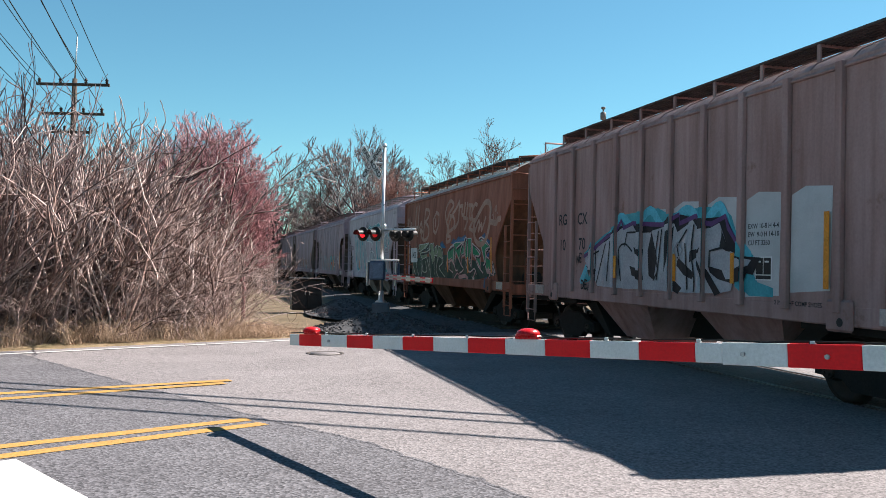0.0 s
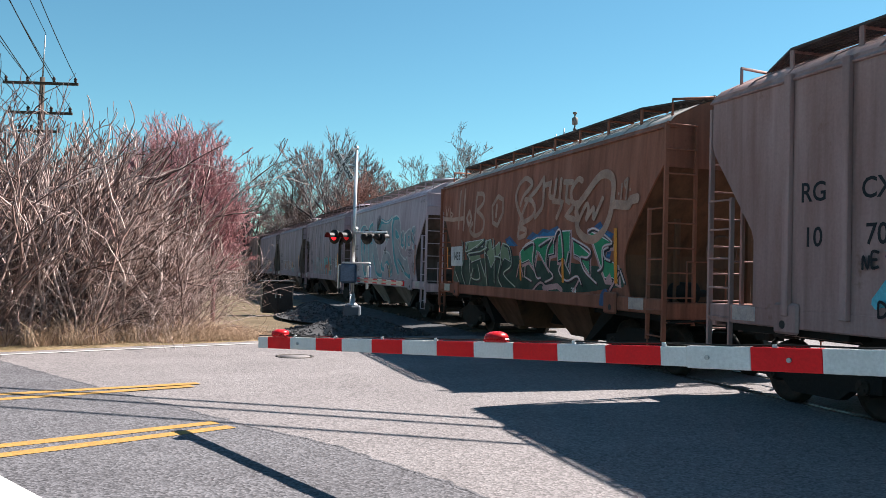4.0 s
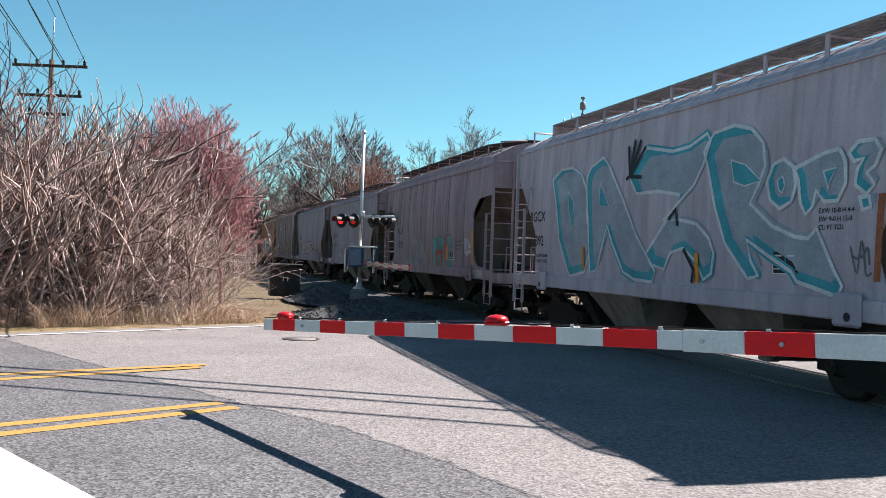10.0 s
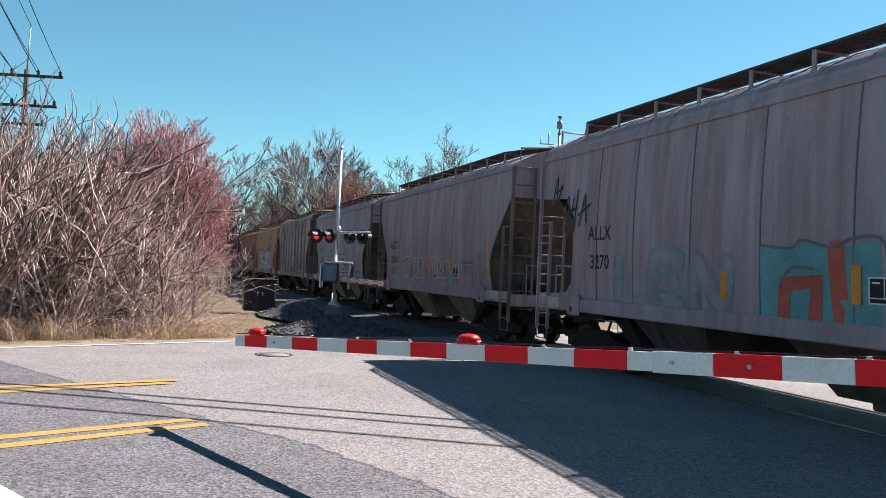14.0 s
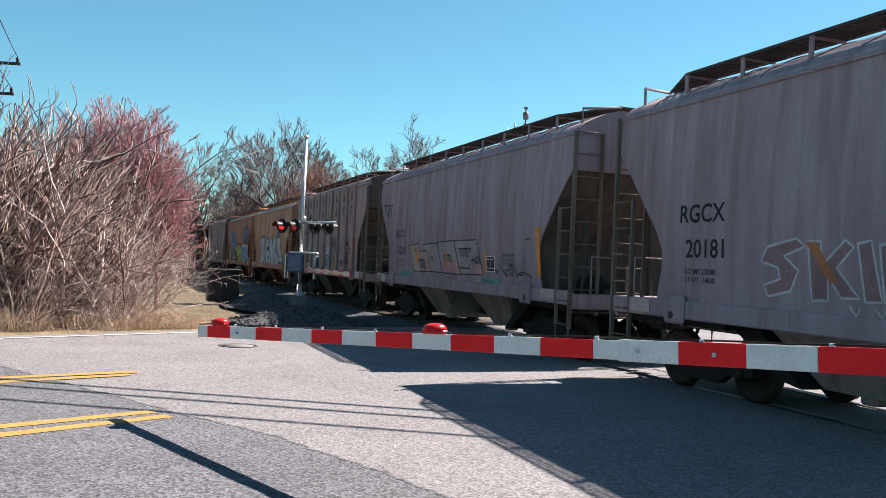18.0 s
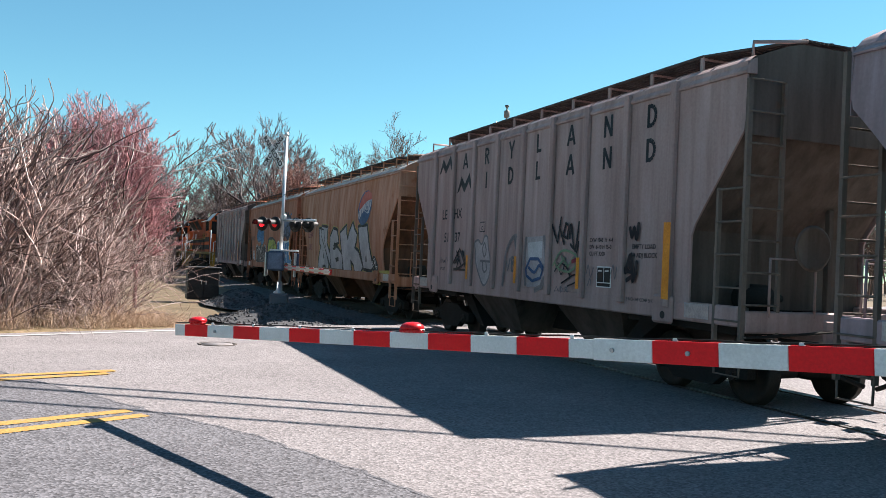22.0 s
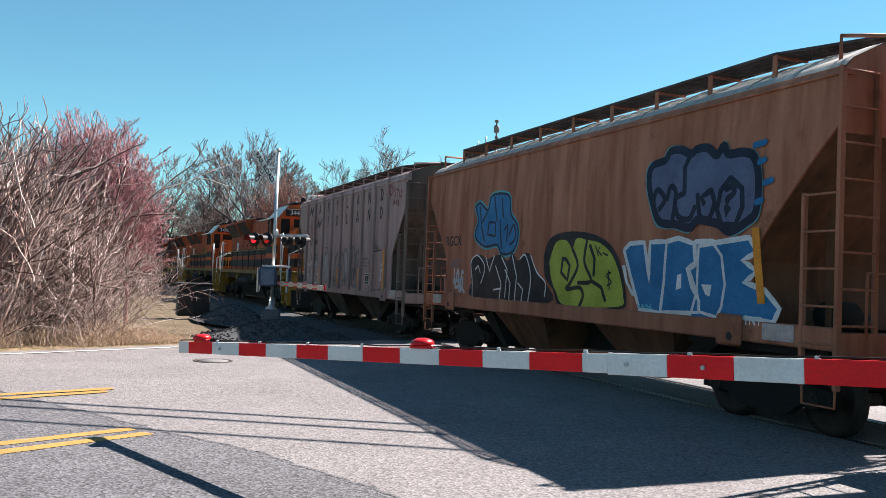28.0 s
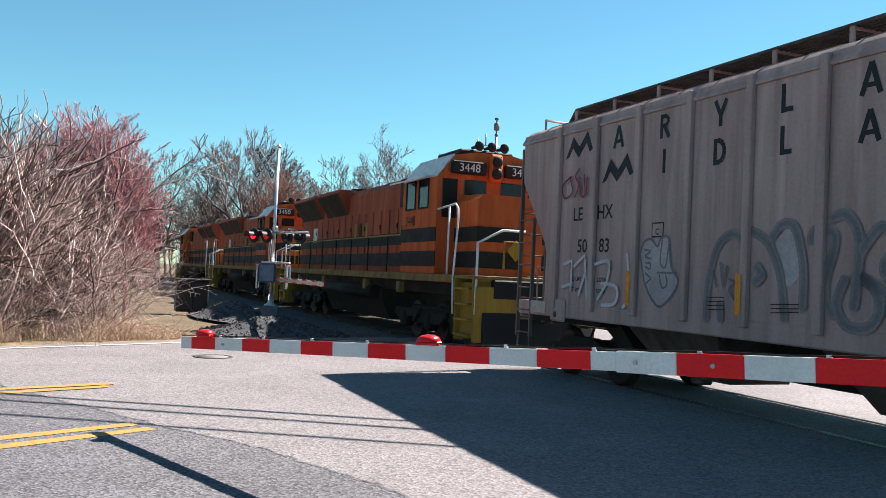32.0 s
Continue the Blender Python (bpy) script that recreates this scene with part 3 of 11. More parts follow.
        part("pad_hole", MB().cyl((sx * 4.6, -SIDE - 0.04, 1.12), (sx * 4.6, -SIDE - 0.058, 1.12), 0.055, 12), M_BLACK, car)
        part("placard_holder", MB().box((sx * (HL - 0.8), -SIDE - 0.012, 1.22), (0.5, 0.012, 0.2), 0.004), M_STEEL, car)
    part("brake_wheel", MB().lathe([(0.27, -0.02), (0.3, 0.0), (0.27, 0.02), (0.24, 0.0)], (HL + 0.2, -0.6, 2.1), "x", 18).cyl((HL - 0.1, -0.6, 2.1), (HL + 0.2, -0.6, 2.1), 0.03, 6), end_paint, car)
    part("brake_cylinder", MB().lathe([(0.02, -0.34), (0.17, -0.32), (0.19, -0.28), (0.19, 0.12), (0.08, 0.18), (0.05, 0.4)], (HL - 0.8, -0.55, 1.42), "y", 14), M_DARK, car)
    part("control_valve", MB().box((-HL + 0.75, -0.75, 1.38), (0.42, 0.34, 0.5), 0.05), M_DARK, car)
    # sills
    for sy in (-1, 1):
        part("side_sill", MB().box((0, sy * (SIDE - 0.06), SILL - 0.02), (2 * HL, 0.13, 0.26), 0.02), sill_paint, car)
    part("center_sill", MB().box((0, 0, 0.98), (2 * HL - 0.6, 0.42, 0.3), 0.02).prism([(-1.6, 1.2), (1.6, 1.2), (1.3, 0.45), (-1.3, 0.45)], -0.12, 0.12), M_DARK, car)
    part("brake_reservoir", MB().cyl((-0.5, 0.7, 0.82), (0.6, 0.7, 0.82), 0.2, 10), M_DARK, car)
    # discharge hoppers
    for bx in (-1.93, 1.93):
        mb = MB()
        top, bot = [(-1.22, -1.4), (1.22, -1.4), (1.22, 1.4), (-1.22, 1.4)], [(-0.6, -0.8), (0.6, -0.8), (0.6, 0.8), (-0.6, 0.8)]
        mb.add([(bx + x, y, 1.3) for x, y in top] + [(bx + x, y, 0.36) for x, y in bot], [(0, 4, 5, 1), (1, 5, 6, 2), (2, 6, 7, 3), (3, 7, 4, 0), (7, 6, 5, 4)])
        mb.box((bx, 0, 0.38), (1.1, 1.15, 0.12), 0.02)
        mb.box((bx, -0.62, 0.36), (0.25, 0.25, 0.2), 0.03)
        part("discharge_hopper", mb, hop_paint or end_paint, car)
    # dark slopes, extended to cover the bright gap between hopper and truck with shade
    for bx in (-1, 1):
        part("slope_plate", MB().prism([(bx * 3.7, 1.3), (bx * 4.4, 1.3), (bx * 2.9, 0.4), (bx * 2.6, 0.35)], -1.1, 1.1), M_DARK, car)
    # running boards
    xe = HL - 1.3
    mb = MB()
    for sy in (-1, 1):
        grating(mb, -xe, xe, sy * 1.26, sy * 0.72, sy * 1.26, sy * 0.72, EAVE + bz, EAVE + bz)
        for sx in (-1, 1):
            grating(mb, sx * xe, sx * HL, sy * 1.26, sy * 0.72, sy * 0.62, sy * 0.2, EAVE + bz, EAVE + bz + 0.03)
        for k in range(9):
            x = -xe + 2 * xe * k / 8
            br = MB().box((x, sy * 1.25, EAVE + bz / 2), (0.07, 0.025, bz))
            br.box((x, sy * 0.99, EAVE + bz - 0.03), (0.035, 0.54, 0.03))
            part("board_bracket", br, sill_paint, car)
        for sx in (-1, 1):
            part("roof_grab_iron", MB().tube([(sx * (HL - 0.25), sy * 1.28, EAVE + 0.05), (sx * (HL - 0.25), sy * 1.28, EAVE + bz - 0.03), (sx * HL, sy * 0.62, EAVE + bz + 0.01)], 0.025, 6), sill_paint, car)
    grating(mb, -HL, HL, -0.2, 0.2, -0.2, 0.2, EAVE + bz + 0.03, EAVE + bz + 0.03)
    part("running_board", mb, board, car)
    for x in posts:
        part("side_post", MB().box((x, -SIDE - POST_D / 2, (EAVE + SILL) / 2), (0.12, POST_D, EAVE - SILL - 0.02), 0.012), paint, car)
    for sx in (-1, 1):
        add_truck(car, sx * TRUCK_X)
    return car


# ---- lettering and spray paint on the sides ----
def islands(vs, fs):
    """Splits a mesh into its joined pieces."""
    root = list(range(len(vs)))

    def find(i):
        while root[i] != i:
            root[i] = root[root[i]]
            i = root[i]
        return i
    for f in fs:
        for k in f[1:]:
            root[find(k)] = find(f[0])
    groups = {}
    for f in fs:
        groups.setdefault(find(f[0]), []).append(f)
    for g in groups.values():
        ids = sorted({k for f in g for k in f})
        at = {k: i for i, k in enumerate(ids)}
        yield [vs[k] for k in ids], [tuple(at[k] for k in f) for f in g]


def letters(car, body, x, z, h, m, bulge=0.0, align="CENTER", name="lettering", lift=0.006):
    """Letters of cap height h, standing on height z at x, read from the near side."""
    vs, fs = text_mesh(body, h / 0.7, align, h * 0.02)
    if h > 0.045:
        for a, b in islands(vs, fs):
            part("letter", MB().add([on_side(x + p[0], z + p[1], bulge, lift) for p in a], b), m, car)
        return None
    return part(name, MB().add([on_side(x + p[0], z + p[1], bulge, lift) for p in vs], fs), m, car)


def curve_through(pts, steps=5):
    """A smooth line through points."""
    if len(pts) < 3:
        return pts
    out = []
    for i in range(len(pts) - 1):
        p0, p1, p2, p3 = pts[max(i - 1, 0)], pts[i], pts[i + 1], pts[min(i + 2, len(pts) - 1)]
        for k in range(steps):
            t = k / steps
            out.append(tuple(0.5 * (2 * b + (c - a) * t + (2 * a - 5 * b + 4 * c - d) * t * t + (3 * b - a - 3 * c + d) * t ** 3) for a, b, c, d in zip(p0, p1, p2, p3)))
    return out + [pts[-1]]


def ribbon(mb, pts, w, bulge, lift, smooth=True):
    """A sprayed stroke of width w along points of the side (x, z)."""
    if smooth:
        pts = curve_through(pts)
    ps = [Vector((p[0], p[1])) for p in pts]
    d0, d1 = (ps[1] - ps[0]).normalized(), (ps[-1] - ps[-2]).normalized()
    ps = [ps[0] - d0 * w * 0.3] + ps + [ps[-1] + d1 * w * 0.3]
    rows = []
    for i, p in enumerate(ps):
        d = (ps[min(i + 1, len(ps) - 1)] - ps[max(i - 1, 0)])
        d = d.normalized() if d.length > 1e-6 else Vector((1, 0))
        k = 0.5 if i in (0, len(ps) - 1) else 1.0
        nrm = Vector((-d.y, d.x)) * (w / 2 * k)
        rows.append([on_side(p.x + nrm.x, p.y + nrm.y, bulge, lift), on_side(p.x - nrm.x, p.y - nrm.y, bulge, lift)])
    mb.sheet(rows, False)


def spray(car, strokes, layers, bulge=0.0, smooth=True, lift=0.007):
    """Strokes (lists of x, z) painted over one another in layers of (width, material)."""
    for n, (w, m) in enumerate(layers):
        for i, st in enumerate(strokes):
            mb = MB()
            ribbon(mb, st, w, bulge, lift + 0.003 * n + 0.0002 * i, smooth)
            part("graffiti_stroke", mb, m, car)


def blob(car, pts, m, bulge=0.0, lift=0.007, smooth=True):
    """A filled patch of paint with the outline pts."""
    ring = curve_through(list(pts) + [pts[0]], 4)[:-1] if smooth else list(pts)
    cx, cz = sum(p[0] for p in ring) / len(ring), sum(p[1] for p in ring) / len(ring)
    vs = [on_side(cx, cz, bulge, lift)]
    for k in (0.5, 1.0):
        vs += [on_side(cx + (p[0] - cx) * k, cz + (p[1] - cz) * k, bulge, lift) for p in ring]
    n = len(ring)
    fs = [(0, 1 + i, 1 + (i + 1) % n) for i in range(n)] + [(1 + i, 1 + n + i, 1 + n + (i + 1) % n, 1 + (i + 1) % n) for i in range(n)]
    part("paint_patch", MB().add(vs, fs), m, car)


def fill(car, rings, m, bulge=0.0, lift=0.007, name="paint_patch", over=()):
    """Paint inside one or more outlines, laid in level slabs so that it follows the side, and over the posts at the places over."""
    edges = [(r[i], r[(i + 1) % len(r)]) for r in rings for i in range(len(r))]
    cuts = sorted({round(p[1], 4) for r in rings for p in r} | {1.2 + 0.12 * k for k in range(26)})
    lo, hi = min(p[1] for r in rings for p in r), max(p[1] for r in rings for p in r)
    cuts = [z for z in cuts if lo <= z <= hi]
    slabs, breaks = [], {}
    for z0, z1 in zip(cuts, cuts[1:]):
        if z1 - z0 < 1e-4:
            continue
        mid, row = (z0 + z1) / 2, []
        for (xa, za), (xb, zb) in edges:
            if (za <= mid) != (zb <= mid):
                row.append([round(xa + (xb - xa) * (z - za) / (zb - za), 5) for z in (mid, z0, z1)])
        row.sort()
        for a, b in zip(row[::2], row[1::2]):
            slabs.append((z0, z1, a, b))
            breaks.setdefault(z0, set()).update((a[1], b[1]))
            breaks.setdefault(z1, set()).update((a[2], b[2]))
    mb, posts = MB(), {}
    for z0, z1, a, b in slabs:
        low = sorted({x for x in breaks[z0] if a[1] <= x <= b[1]})
        top = sorted({x for x in breaks[z1] if a[2] <= x <= b[2]}, reverse=True)
        ring = [on_side(x, z0, bulge, lift) for x in low] + [on_side(x, z1, bulge, lift) for x in top]
        if len(ring) > 2:
            mb.add(ring, [tuple(range(len(ring)))])
        for p in over:
            lo_x, hi_x = p - 0.06, p + 0.06
            if b[0] > lo_x and a[0] < hi_x:
                cl = [min(max(x, lo_x), hi_x) for x in (a[1], b[1], b[2], a[2])]
                posts.setdefault(p, MB()).add([on_side(x, z, bulge, POST_D + lift) for x, z in zip(cl, (z0, z0, z1, z1))], [(0, 1, 2, 3)])
    for piece in posts.values():
        part(name, piece.weld(), m, car)
    return part(name, mb.weld(), m, car)


def shifted(ring, dx, dz, k=1.0):
    cx, cz = sum(p[0] for p in ring) / len(ring), sum(p[1] for p in ring) / len(ring)
    return [(cx + (x - cx) * k + dx, cz + (z - cz) * k + dz) for x, z in ring]


def outline(car, ring, w, m, bulge=0.0, lift=0.012, smooth=False):
    mb = MB()
    ribbon(mb, list(ring) + [ring[0]], w, bulge, lift, smooth)
    return part("graffiti_stroke", mb, m, car)


def dab(car, m, width, pts, bulge=0.0, lift=0.01, over=(), soft=False):
    """A sprayed stroke of a width along points of the side, or, with no width, paint that fills their outline."""
    if width <= 0:
        return fill(car, [curve_through(pts + pts[:1], 4)[:-1] if soft else pts], m, bulge, lift, over=over)
    line = curve_through(pts) if soft or len(pts) > 3 and pts[0] != pts[-1] else pts
    fine = [line[0]]
    for a, b in zip(line, line[1:]):
        n = max(1, math.ceil(math.hypot(b[0] - a[0], b[1] - a[1]) / 0.14))
        fine += [(a[0] + (b[0] - a[0]) * k / n, a[1] + (b[1] - a[1]) * k / n) for k in range(1, n + 1)]
    mb = MB()
    ribbon(mb, fine, width, bulge, lift, False)
    return part("graffiti_stroke", mb, m, car)


GLYPH = {
    "A": [[(0, 0), (0.3, 1), (0.6, 0)], [(0.12, 0.38), (0.48, 0.38)]],
    "B": [[(0.05, 0), (0.05, 1), (0.5, 0.85), (0.45, 0.6), (0.1, 0.52), (0.58, 0.4), (0.55, 0.08), (0.05, 0)]],
    "C": [[(0.6, 0.85), (0.3, 1), (0.02, 0.6), (0.08, 0.15), (0.4, 0), (0.62, 0.2)]],
    "D": [[(0.05, 0), (0.05, 1), (0.5, 0.85), (0.62, 0.45), (0.45, 0.08), (0.05, 0)]],
    "E": [[(0.6, 0.98), (0.05, 1), (0.05, 0), (0.6, 0.03)], [(0.05, 0.5), (0.5, 0.5)]],
    "H": [[(0.05, 0), (0.05, 1)], [(0.55, 0), (0.55, 1)], [(0.05, 0.48), (0.55, 0.55)]],
    "I": [[(0.15, 0), (0.15, 1)]],
    "K": [[(0.05, 0), (0.05, 1)], [(0.55, 1), (0.08, 0.48), (0.6, 0)]],
    "L": [[(0.05, 1), (0.05, 0.02), (0.6, 0)]],
    "M": [[(0, 0), (0.1, 1), (0.35, 0.35), (0.6, 1), (0.7, 0)]],
    "N": [[(0.02, 0), (0.08, 1), (0.5, 0.05), (0.6, 1)]],
    "O": [[(0.3, 1), (0.03, 0.6), (0.1, 0.1), (0.45, 0.02), (0.62, 0.45), (0.5, 0.92), (0.3, 1)]],
    "R": [[(0.05, 0), (0.05, 1), (0.52, 0.85), (0.45, 0.55), (0.08, 0.5), (0.6, 0)]],
    "S": [[(0.58, 0.85), (0.3, 1), (0.05, 0.75), (0.3, 0.52), (0.58, 0.3), (0.35, 0), (0.02, 0.12)]],
    "T": [[(0, 0.96), (0.62, 1)], [(0.32, 0.98), (0.3, 0)]],
    "U": [[(0.05, 1), (0.08, 0.15), (0.35, 0), (0.55, 0.15), (0.58, 1)]],
    "V": [[(0, 1), (0.3, 0), (0.6, 1)]],
    "Y": [[(0, 1), (0.3, 0.5), (0.6, 1)], [(0.3, 0.5), (0.28, 0)]],
    "Z": [[(0.02, 0.95), (0.6, 1), (0.05, 0.05), (0.62, 0)]],
    "1": [[(0.1, 0.8), (0.25, 1), (0.25, 0)]],
    "9": [[(0.5, 0.75), (0.25, 1), (0.08, 0.7), (0.3, 0.5), (0.52, 0.75), (0.45, 0)]],
}


def word(text, x, z, w, h, seed=1, wild=0.05, lean=0.0):
    """Strokes of a hand-painted word that fills the box from (x, z), w by h."""
    rnd = random.Random(seed)
    step, out = w / len(text), []
    for i, ch in enumerate(text):
        if ch not in GLYPH:
            continue
        dz, kh = rnd.uniform(-1, 1) * wild * h, 1 + rnd.uniform(-1, 1) * wild
        for st in GLYPH[ch]:
            out.append([(x + i * step + px * step * 1.25 + lean * pz * h + rnd.uniform(-1, 1) * wild * step * 0.4, z + dz + pz * h * kh) for px, pz in st])
    return out


def scribble(x, z, w, h, n, seed):
    """A tag that nobody can read: looping strokes in a box."""
    rnd = random.Random(seed)
    return [[(x + w * ((k + rnd.random()) / 6), z + h * rnd.random()) for k in range(6)] for _ in range(n)]


def marks(car, x, z, h, lines, m, bulge=0.0, step=1.7):
    """Lines of small stencilled lettering, from the top down."""
    for i, body in enumerate(lines):
        letters(car, body, x, z - i * h * step, h, m, bulge, "LEFT")


def strip(car, x0, x1, z0, z1, m, bulge=0.0, lean=0.0, name="reflector_strip", lift=0.008):
    """An upright or flat strip on the side, leaning by lean metres from top to bottom."""
    n = 6
    rows = [[on_side(x0 + lean * (1 - k / n), z0 + (z1 - z0) * k / n, bulge, lift), on_side(x1 + lean * (1 - k / n), z0 + (z1 - z0) * k / n, bulge, lift)] for k in range(n + 1)]
    return part(name, MB().sheet(rows, False), m, car)


def data_plate(car, x, z, w, h, bulge=0.0):
    """A black consolidated data plate with white rules and unreadable lines as bars."""
    strip(car, x - w * 0.06, x + w * 1.06, z - h * 0.06, z + h * 1.06, M_WHITE, bulge, name="plate_border", lift=0.008)
    strip(car, x, x + w * 0.48, z + h * 0.22, z + h, M_BLACK, bulge, name="data_plate", lift=0.012)
    strip(car, x + w * 0.52, x + w, z + h * 0.22, z + h, M_BLACK, bulge, name="data_plate", lift=0.012)
    strip(car, x, x + w, z, z + h * 0.17, M_BLACK, bulge, name="data_plate", lift=0.012)
    for k in (0.08, 0.6):
        strip(car, x + w * k, x + w * (k + 0.28), z + h * 0.78, z + h * 0.86, M_WHITE, bulge, name="bar_line", lift=0.015)


def shape_poly(car, polys, m, bulge=0.0, lift=0.006, name="painted_mark"):
    """Flat painted shapes given as convex outlines."""
    for k, p in enumerate(polys):
        part(name, MB().add([on_side(x, z, bulge, lift + 0.0003 * k) for x, z in p], [tuple(range(len(p)))[::-1]]), m, car)


def bar_between(p, q, w):
    d = Vector((q[0] - p[0], q[1] - p[1])).normalized()
    k = (-d.y * w / 2, d.x * w / 2)
    return [(p[0] - k[0], p[1] - k[1]), (q[0] - k[0], q[1] - k[1]), (q[0] + k[0], q[1] + k[1]), (p[0] + k[0], p[1] + k[1])]


def emblem(kind, x, z, h):
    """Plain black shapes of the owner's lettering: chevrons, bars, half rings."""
    w, t = h * 0.34, h * 0.19
    if kind == "chevron":
        return [bar_between((x - w, z), (x, z + h), t), bar_between((x + w, z), (x, z + h), t), bar_between((x - w * 0.5, z + h * 0.3), (x + w * 0.5, z + h * 0.3), t * 0.8)]
    if kind == "bar":
        return [bar_between((x, z), (x, z + h), t)]
    if kind == "foot":
        return [bar_between((x - w * 0.6, z), (x - w * 0.6, z + h), t), bar_between((x - w * 0.6, z + t / 2), (x + w * 0.7, z + t / 2), t * 0.9)]
    if kind == "fork":
        return [bar_between((x, z), (x, z + h * 0.5), t), bar_between((x, z + h * 0.42), (x - w * 0.9, z + h), t), bar_between((x, z + h * 0.42), (x + w * 0.9, z + h), t)]
    if kind == "zig":
        return [bar_between((x - w * 0.8, z), (x - w * 0.8, z + h), t), bar_between((x + w * 0.8, z), (x + w * 0.8, z + h), t), bar_between((x - w * 0.8, z + h * 0.95), (x + w * 0.8, z + h * 0.05), t)]
    arc = [(x - w * 0.3 + w * 1.1 * math.cos(a), z + h / 2 + h * 0.42 * math.sin(a)) for a in [math.pi * (k / 8 - 0.5) for k in range(9)]]
    out = [bar_between((x - w * 0.7, z), (x - w * 0.7, z + h), t)]
    if kind == "half_ring":
        return out + [bar_between((x - w * 0.7, z + t / 2), (x - w * 0.2, z + t / 2), t * 0.9), bar_between((x - w * 0.7, z + h - t / 2), (x - w * 0.2, z + h - t / 2), t * 0.9)] + [bar_between(a, b, t) for a, b in zip(arc, arc[1:])]
    top = [(x - w * 0.2 + w * 0.8 * math.cos(a), z + h * 0.72 + h * 0.2 * math.sin(a)) for a in [math.pi * (k / 6 - 0.5) for k in range(7)]]
    return out + [bar_between((x - w * 0.7, z + h - t / 2), (x - w * 0.2, z + h - t / 2), t * 0.9), bar_between((x - w * 0.7, z + h * 0.5), (x - w * 0.2, z + h * 0.5), t * 0.9)] + [bar_between(a, b, t * 0.9) for a, b in zip(top, top[1:])] + [bar_between((x - w * 0.1, z + h * 0.5), (x + w * 0.8, z), t)]

# ---- the train ----
P_GREY0 = paint_car("sunworn_grey_car_paint", (0.378, 0.240, 0.228), (0.278, 0.160, 0.144))
P_BROWN = paint_car("rust_brown_car_paint", (0.325, 0.117, 0.072), (0.205, 0.077, 0.049), rust=(0.12, 0.05, 0.03), bleed=0.55)
P_WHITE = paint_car("chalky_pale_car_paint", (0.490, 0.421, 0.471), (0.392, 0.326, 0.357), at=0.74)
P_GREY = paint_car("dusty_grey_car_paint", (0.352, 0.268, 0.297), (0.26, 0.19, 0.206), at=0.72)
P_GREYB = paint_car("pale_grey_car_paint", (0.335, 0.262, 0.290), (0.255, 0.192, 0.207), at=0.73, bleed=0.4)
P_MM = paint_car("warm_grey_car_paint", (0.383, 0.275, 0.262), (0.296, 0.201, 0.186), at=0.73, bleed=0.2)
P_RUST7 = paint_car("rusty_tan_car_paint", (0.48, 0.262, 0.178), (0.34, 0.145, 0.075), rust=(0.25, 0.08, 0.03), at=0.6, bleed=0.75)
P_RUST8 = paint_car("rusty_brown_tan_car_paint", (0.40, 0.162, 0.098), (0.26, 0.094, 0.053), rust=(0.13, 0.05, 0.028), at=0.62, bleed=0.7)
# grimy car ends; shade of the recesses is put into these darker browns
P_END = paint_car("grimy_shaded_end_paint", (0.098, 0.078, 0.068), (0.055, 0.043, 0.037))
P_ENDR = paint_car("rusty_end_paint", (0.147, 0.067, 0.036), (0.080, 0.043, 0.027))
P_MMEND = paint_car("shaded_brown_end_paint", (0.12, 0.092, 0.078), (0.07, 0.053, 0.045))
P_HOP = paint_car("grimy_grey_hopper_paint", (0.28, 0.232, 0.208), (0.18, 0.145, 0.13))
# weathered roof, paler than the sides: sunlight on it is put into the colour
P_ROOF = paint_car("sunlit_roof_paint", (0.46, 0.425, 0.40), (0.34, 0.30, 0.275), at=0.7)
P_LADDER = paint_car("grimy_ladder_paint", (0.17, 0.135, 0.115), (0.10, 0.075, 0.062))
P_ORANGE = mat("faded_orange_reflector", (0.75, 0.28, 0.03), 0.5, second=(0.6, 0.2, 0.02), scale=4)


def spray_paint(name, c):
    return mat("spray_" + name, c, 0.55, second=tuple(k * 0.72 for k in c), scale=2.2, fine=30, amount=0.18, bump=0.02)


S_SILVER, S_BLACK, S_TEAL = spray_paint("silver", (0.42, 0.41, 0.44)), spray_paint("black", (0.018, 0.018, 0.022)), spray_paint("teal", (0.06, 0.34, 0.40))
S_GREEN, S_DGREEN, S_PALE = spray_paint("green", (0.02, 0.26, 0.12)), spray_paint("dark_green", (0.02, 0.06, 0.045)), spray_paint("pale_green", (0.2, 0.28, 0.17))
S_BLUE, S_NAVY, S_TAN = spray_paint("blue", (0.022, 0.165, 0.36)), spray_paint("navy", (0.04, 0.09, 0.2)), spray_paint("tan", (0.43, 0.25, 0.185))
S_LIME, S_RED, S_PINK = spray_paint("lime", (0.36, 0.40, 0.06)), spray_paint("red", (0.48, 0.10, 0.07)), spray_paint("pink", (0.52, 0.32, 0.32))
S_WHITE, S_LBLUE, S_PURPLE = spray_paint("white", (0.66, 0.66, 0.67)), spray_paint("pale_blue", (0.12, 0.5, 0.62)), spray_paint("purple", (0.12, 0.05, 0.16))
S_SMOKE, S_MAROON = spray_paint("smoke", (0.16, 0.15, 0.16)), spray_paint("maroon", (0.22, 0.03, 0.05))
S_FADE, S_GHOST = spray_paint("faded_grey", (0.30, 0.29, 0.31)), spray_paint("ghost_white", (0.5, 0.5, 0.52))
S_ICE = spray_paint("ice_grey", (0.34, 0.365, 0.41))
S_FTEAL, S_CHALK = spray_paint("faded_teal", (0.12, 0.30, 0.32)), spray_paint("chalk_grey", (0.37, 0.335, 0.345))
FADED_RED, RUST_ORANGE = spray_paint("faded_red_brown", (0.27, 0.165, 0.17)), spray_paint("rusty_orange", (0.45, 0.18, 0.08))
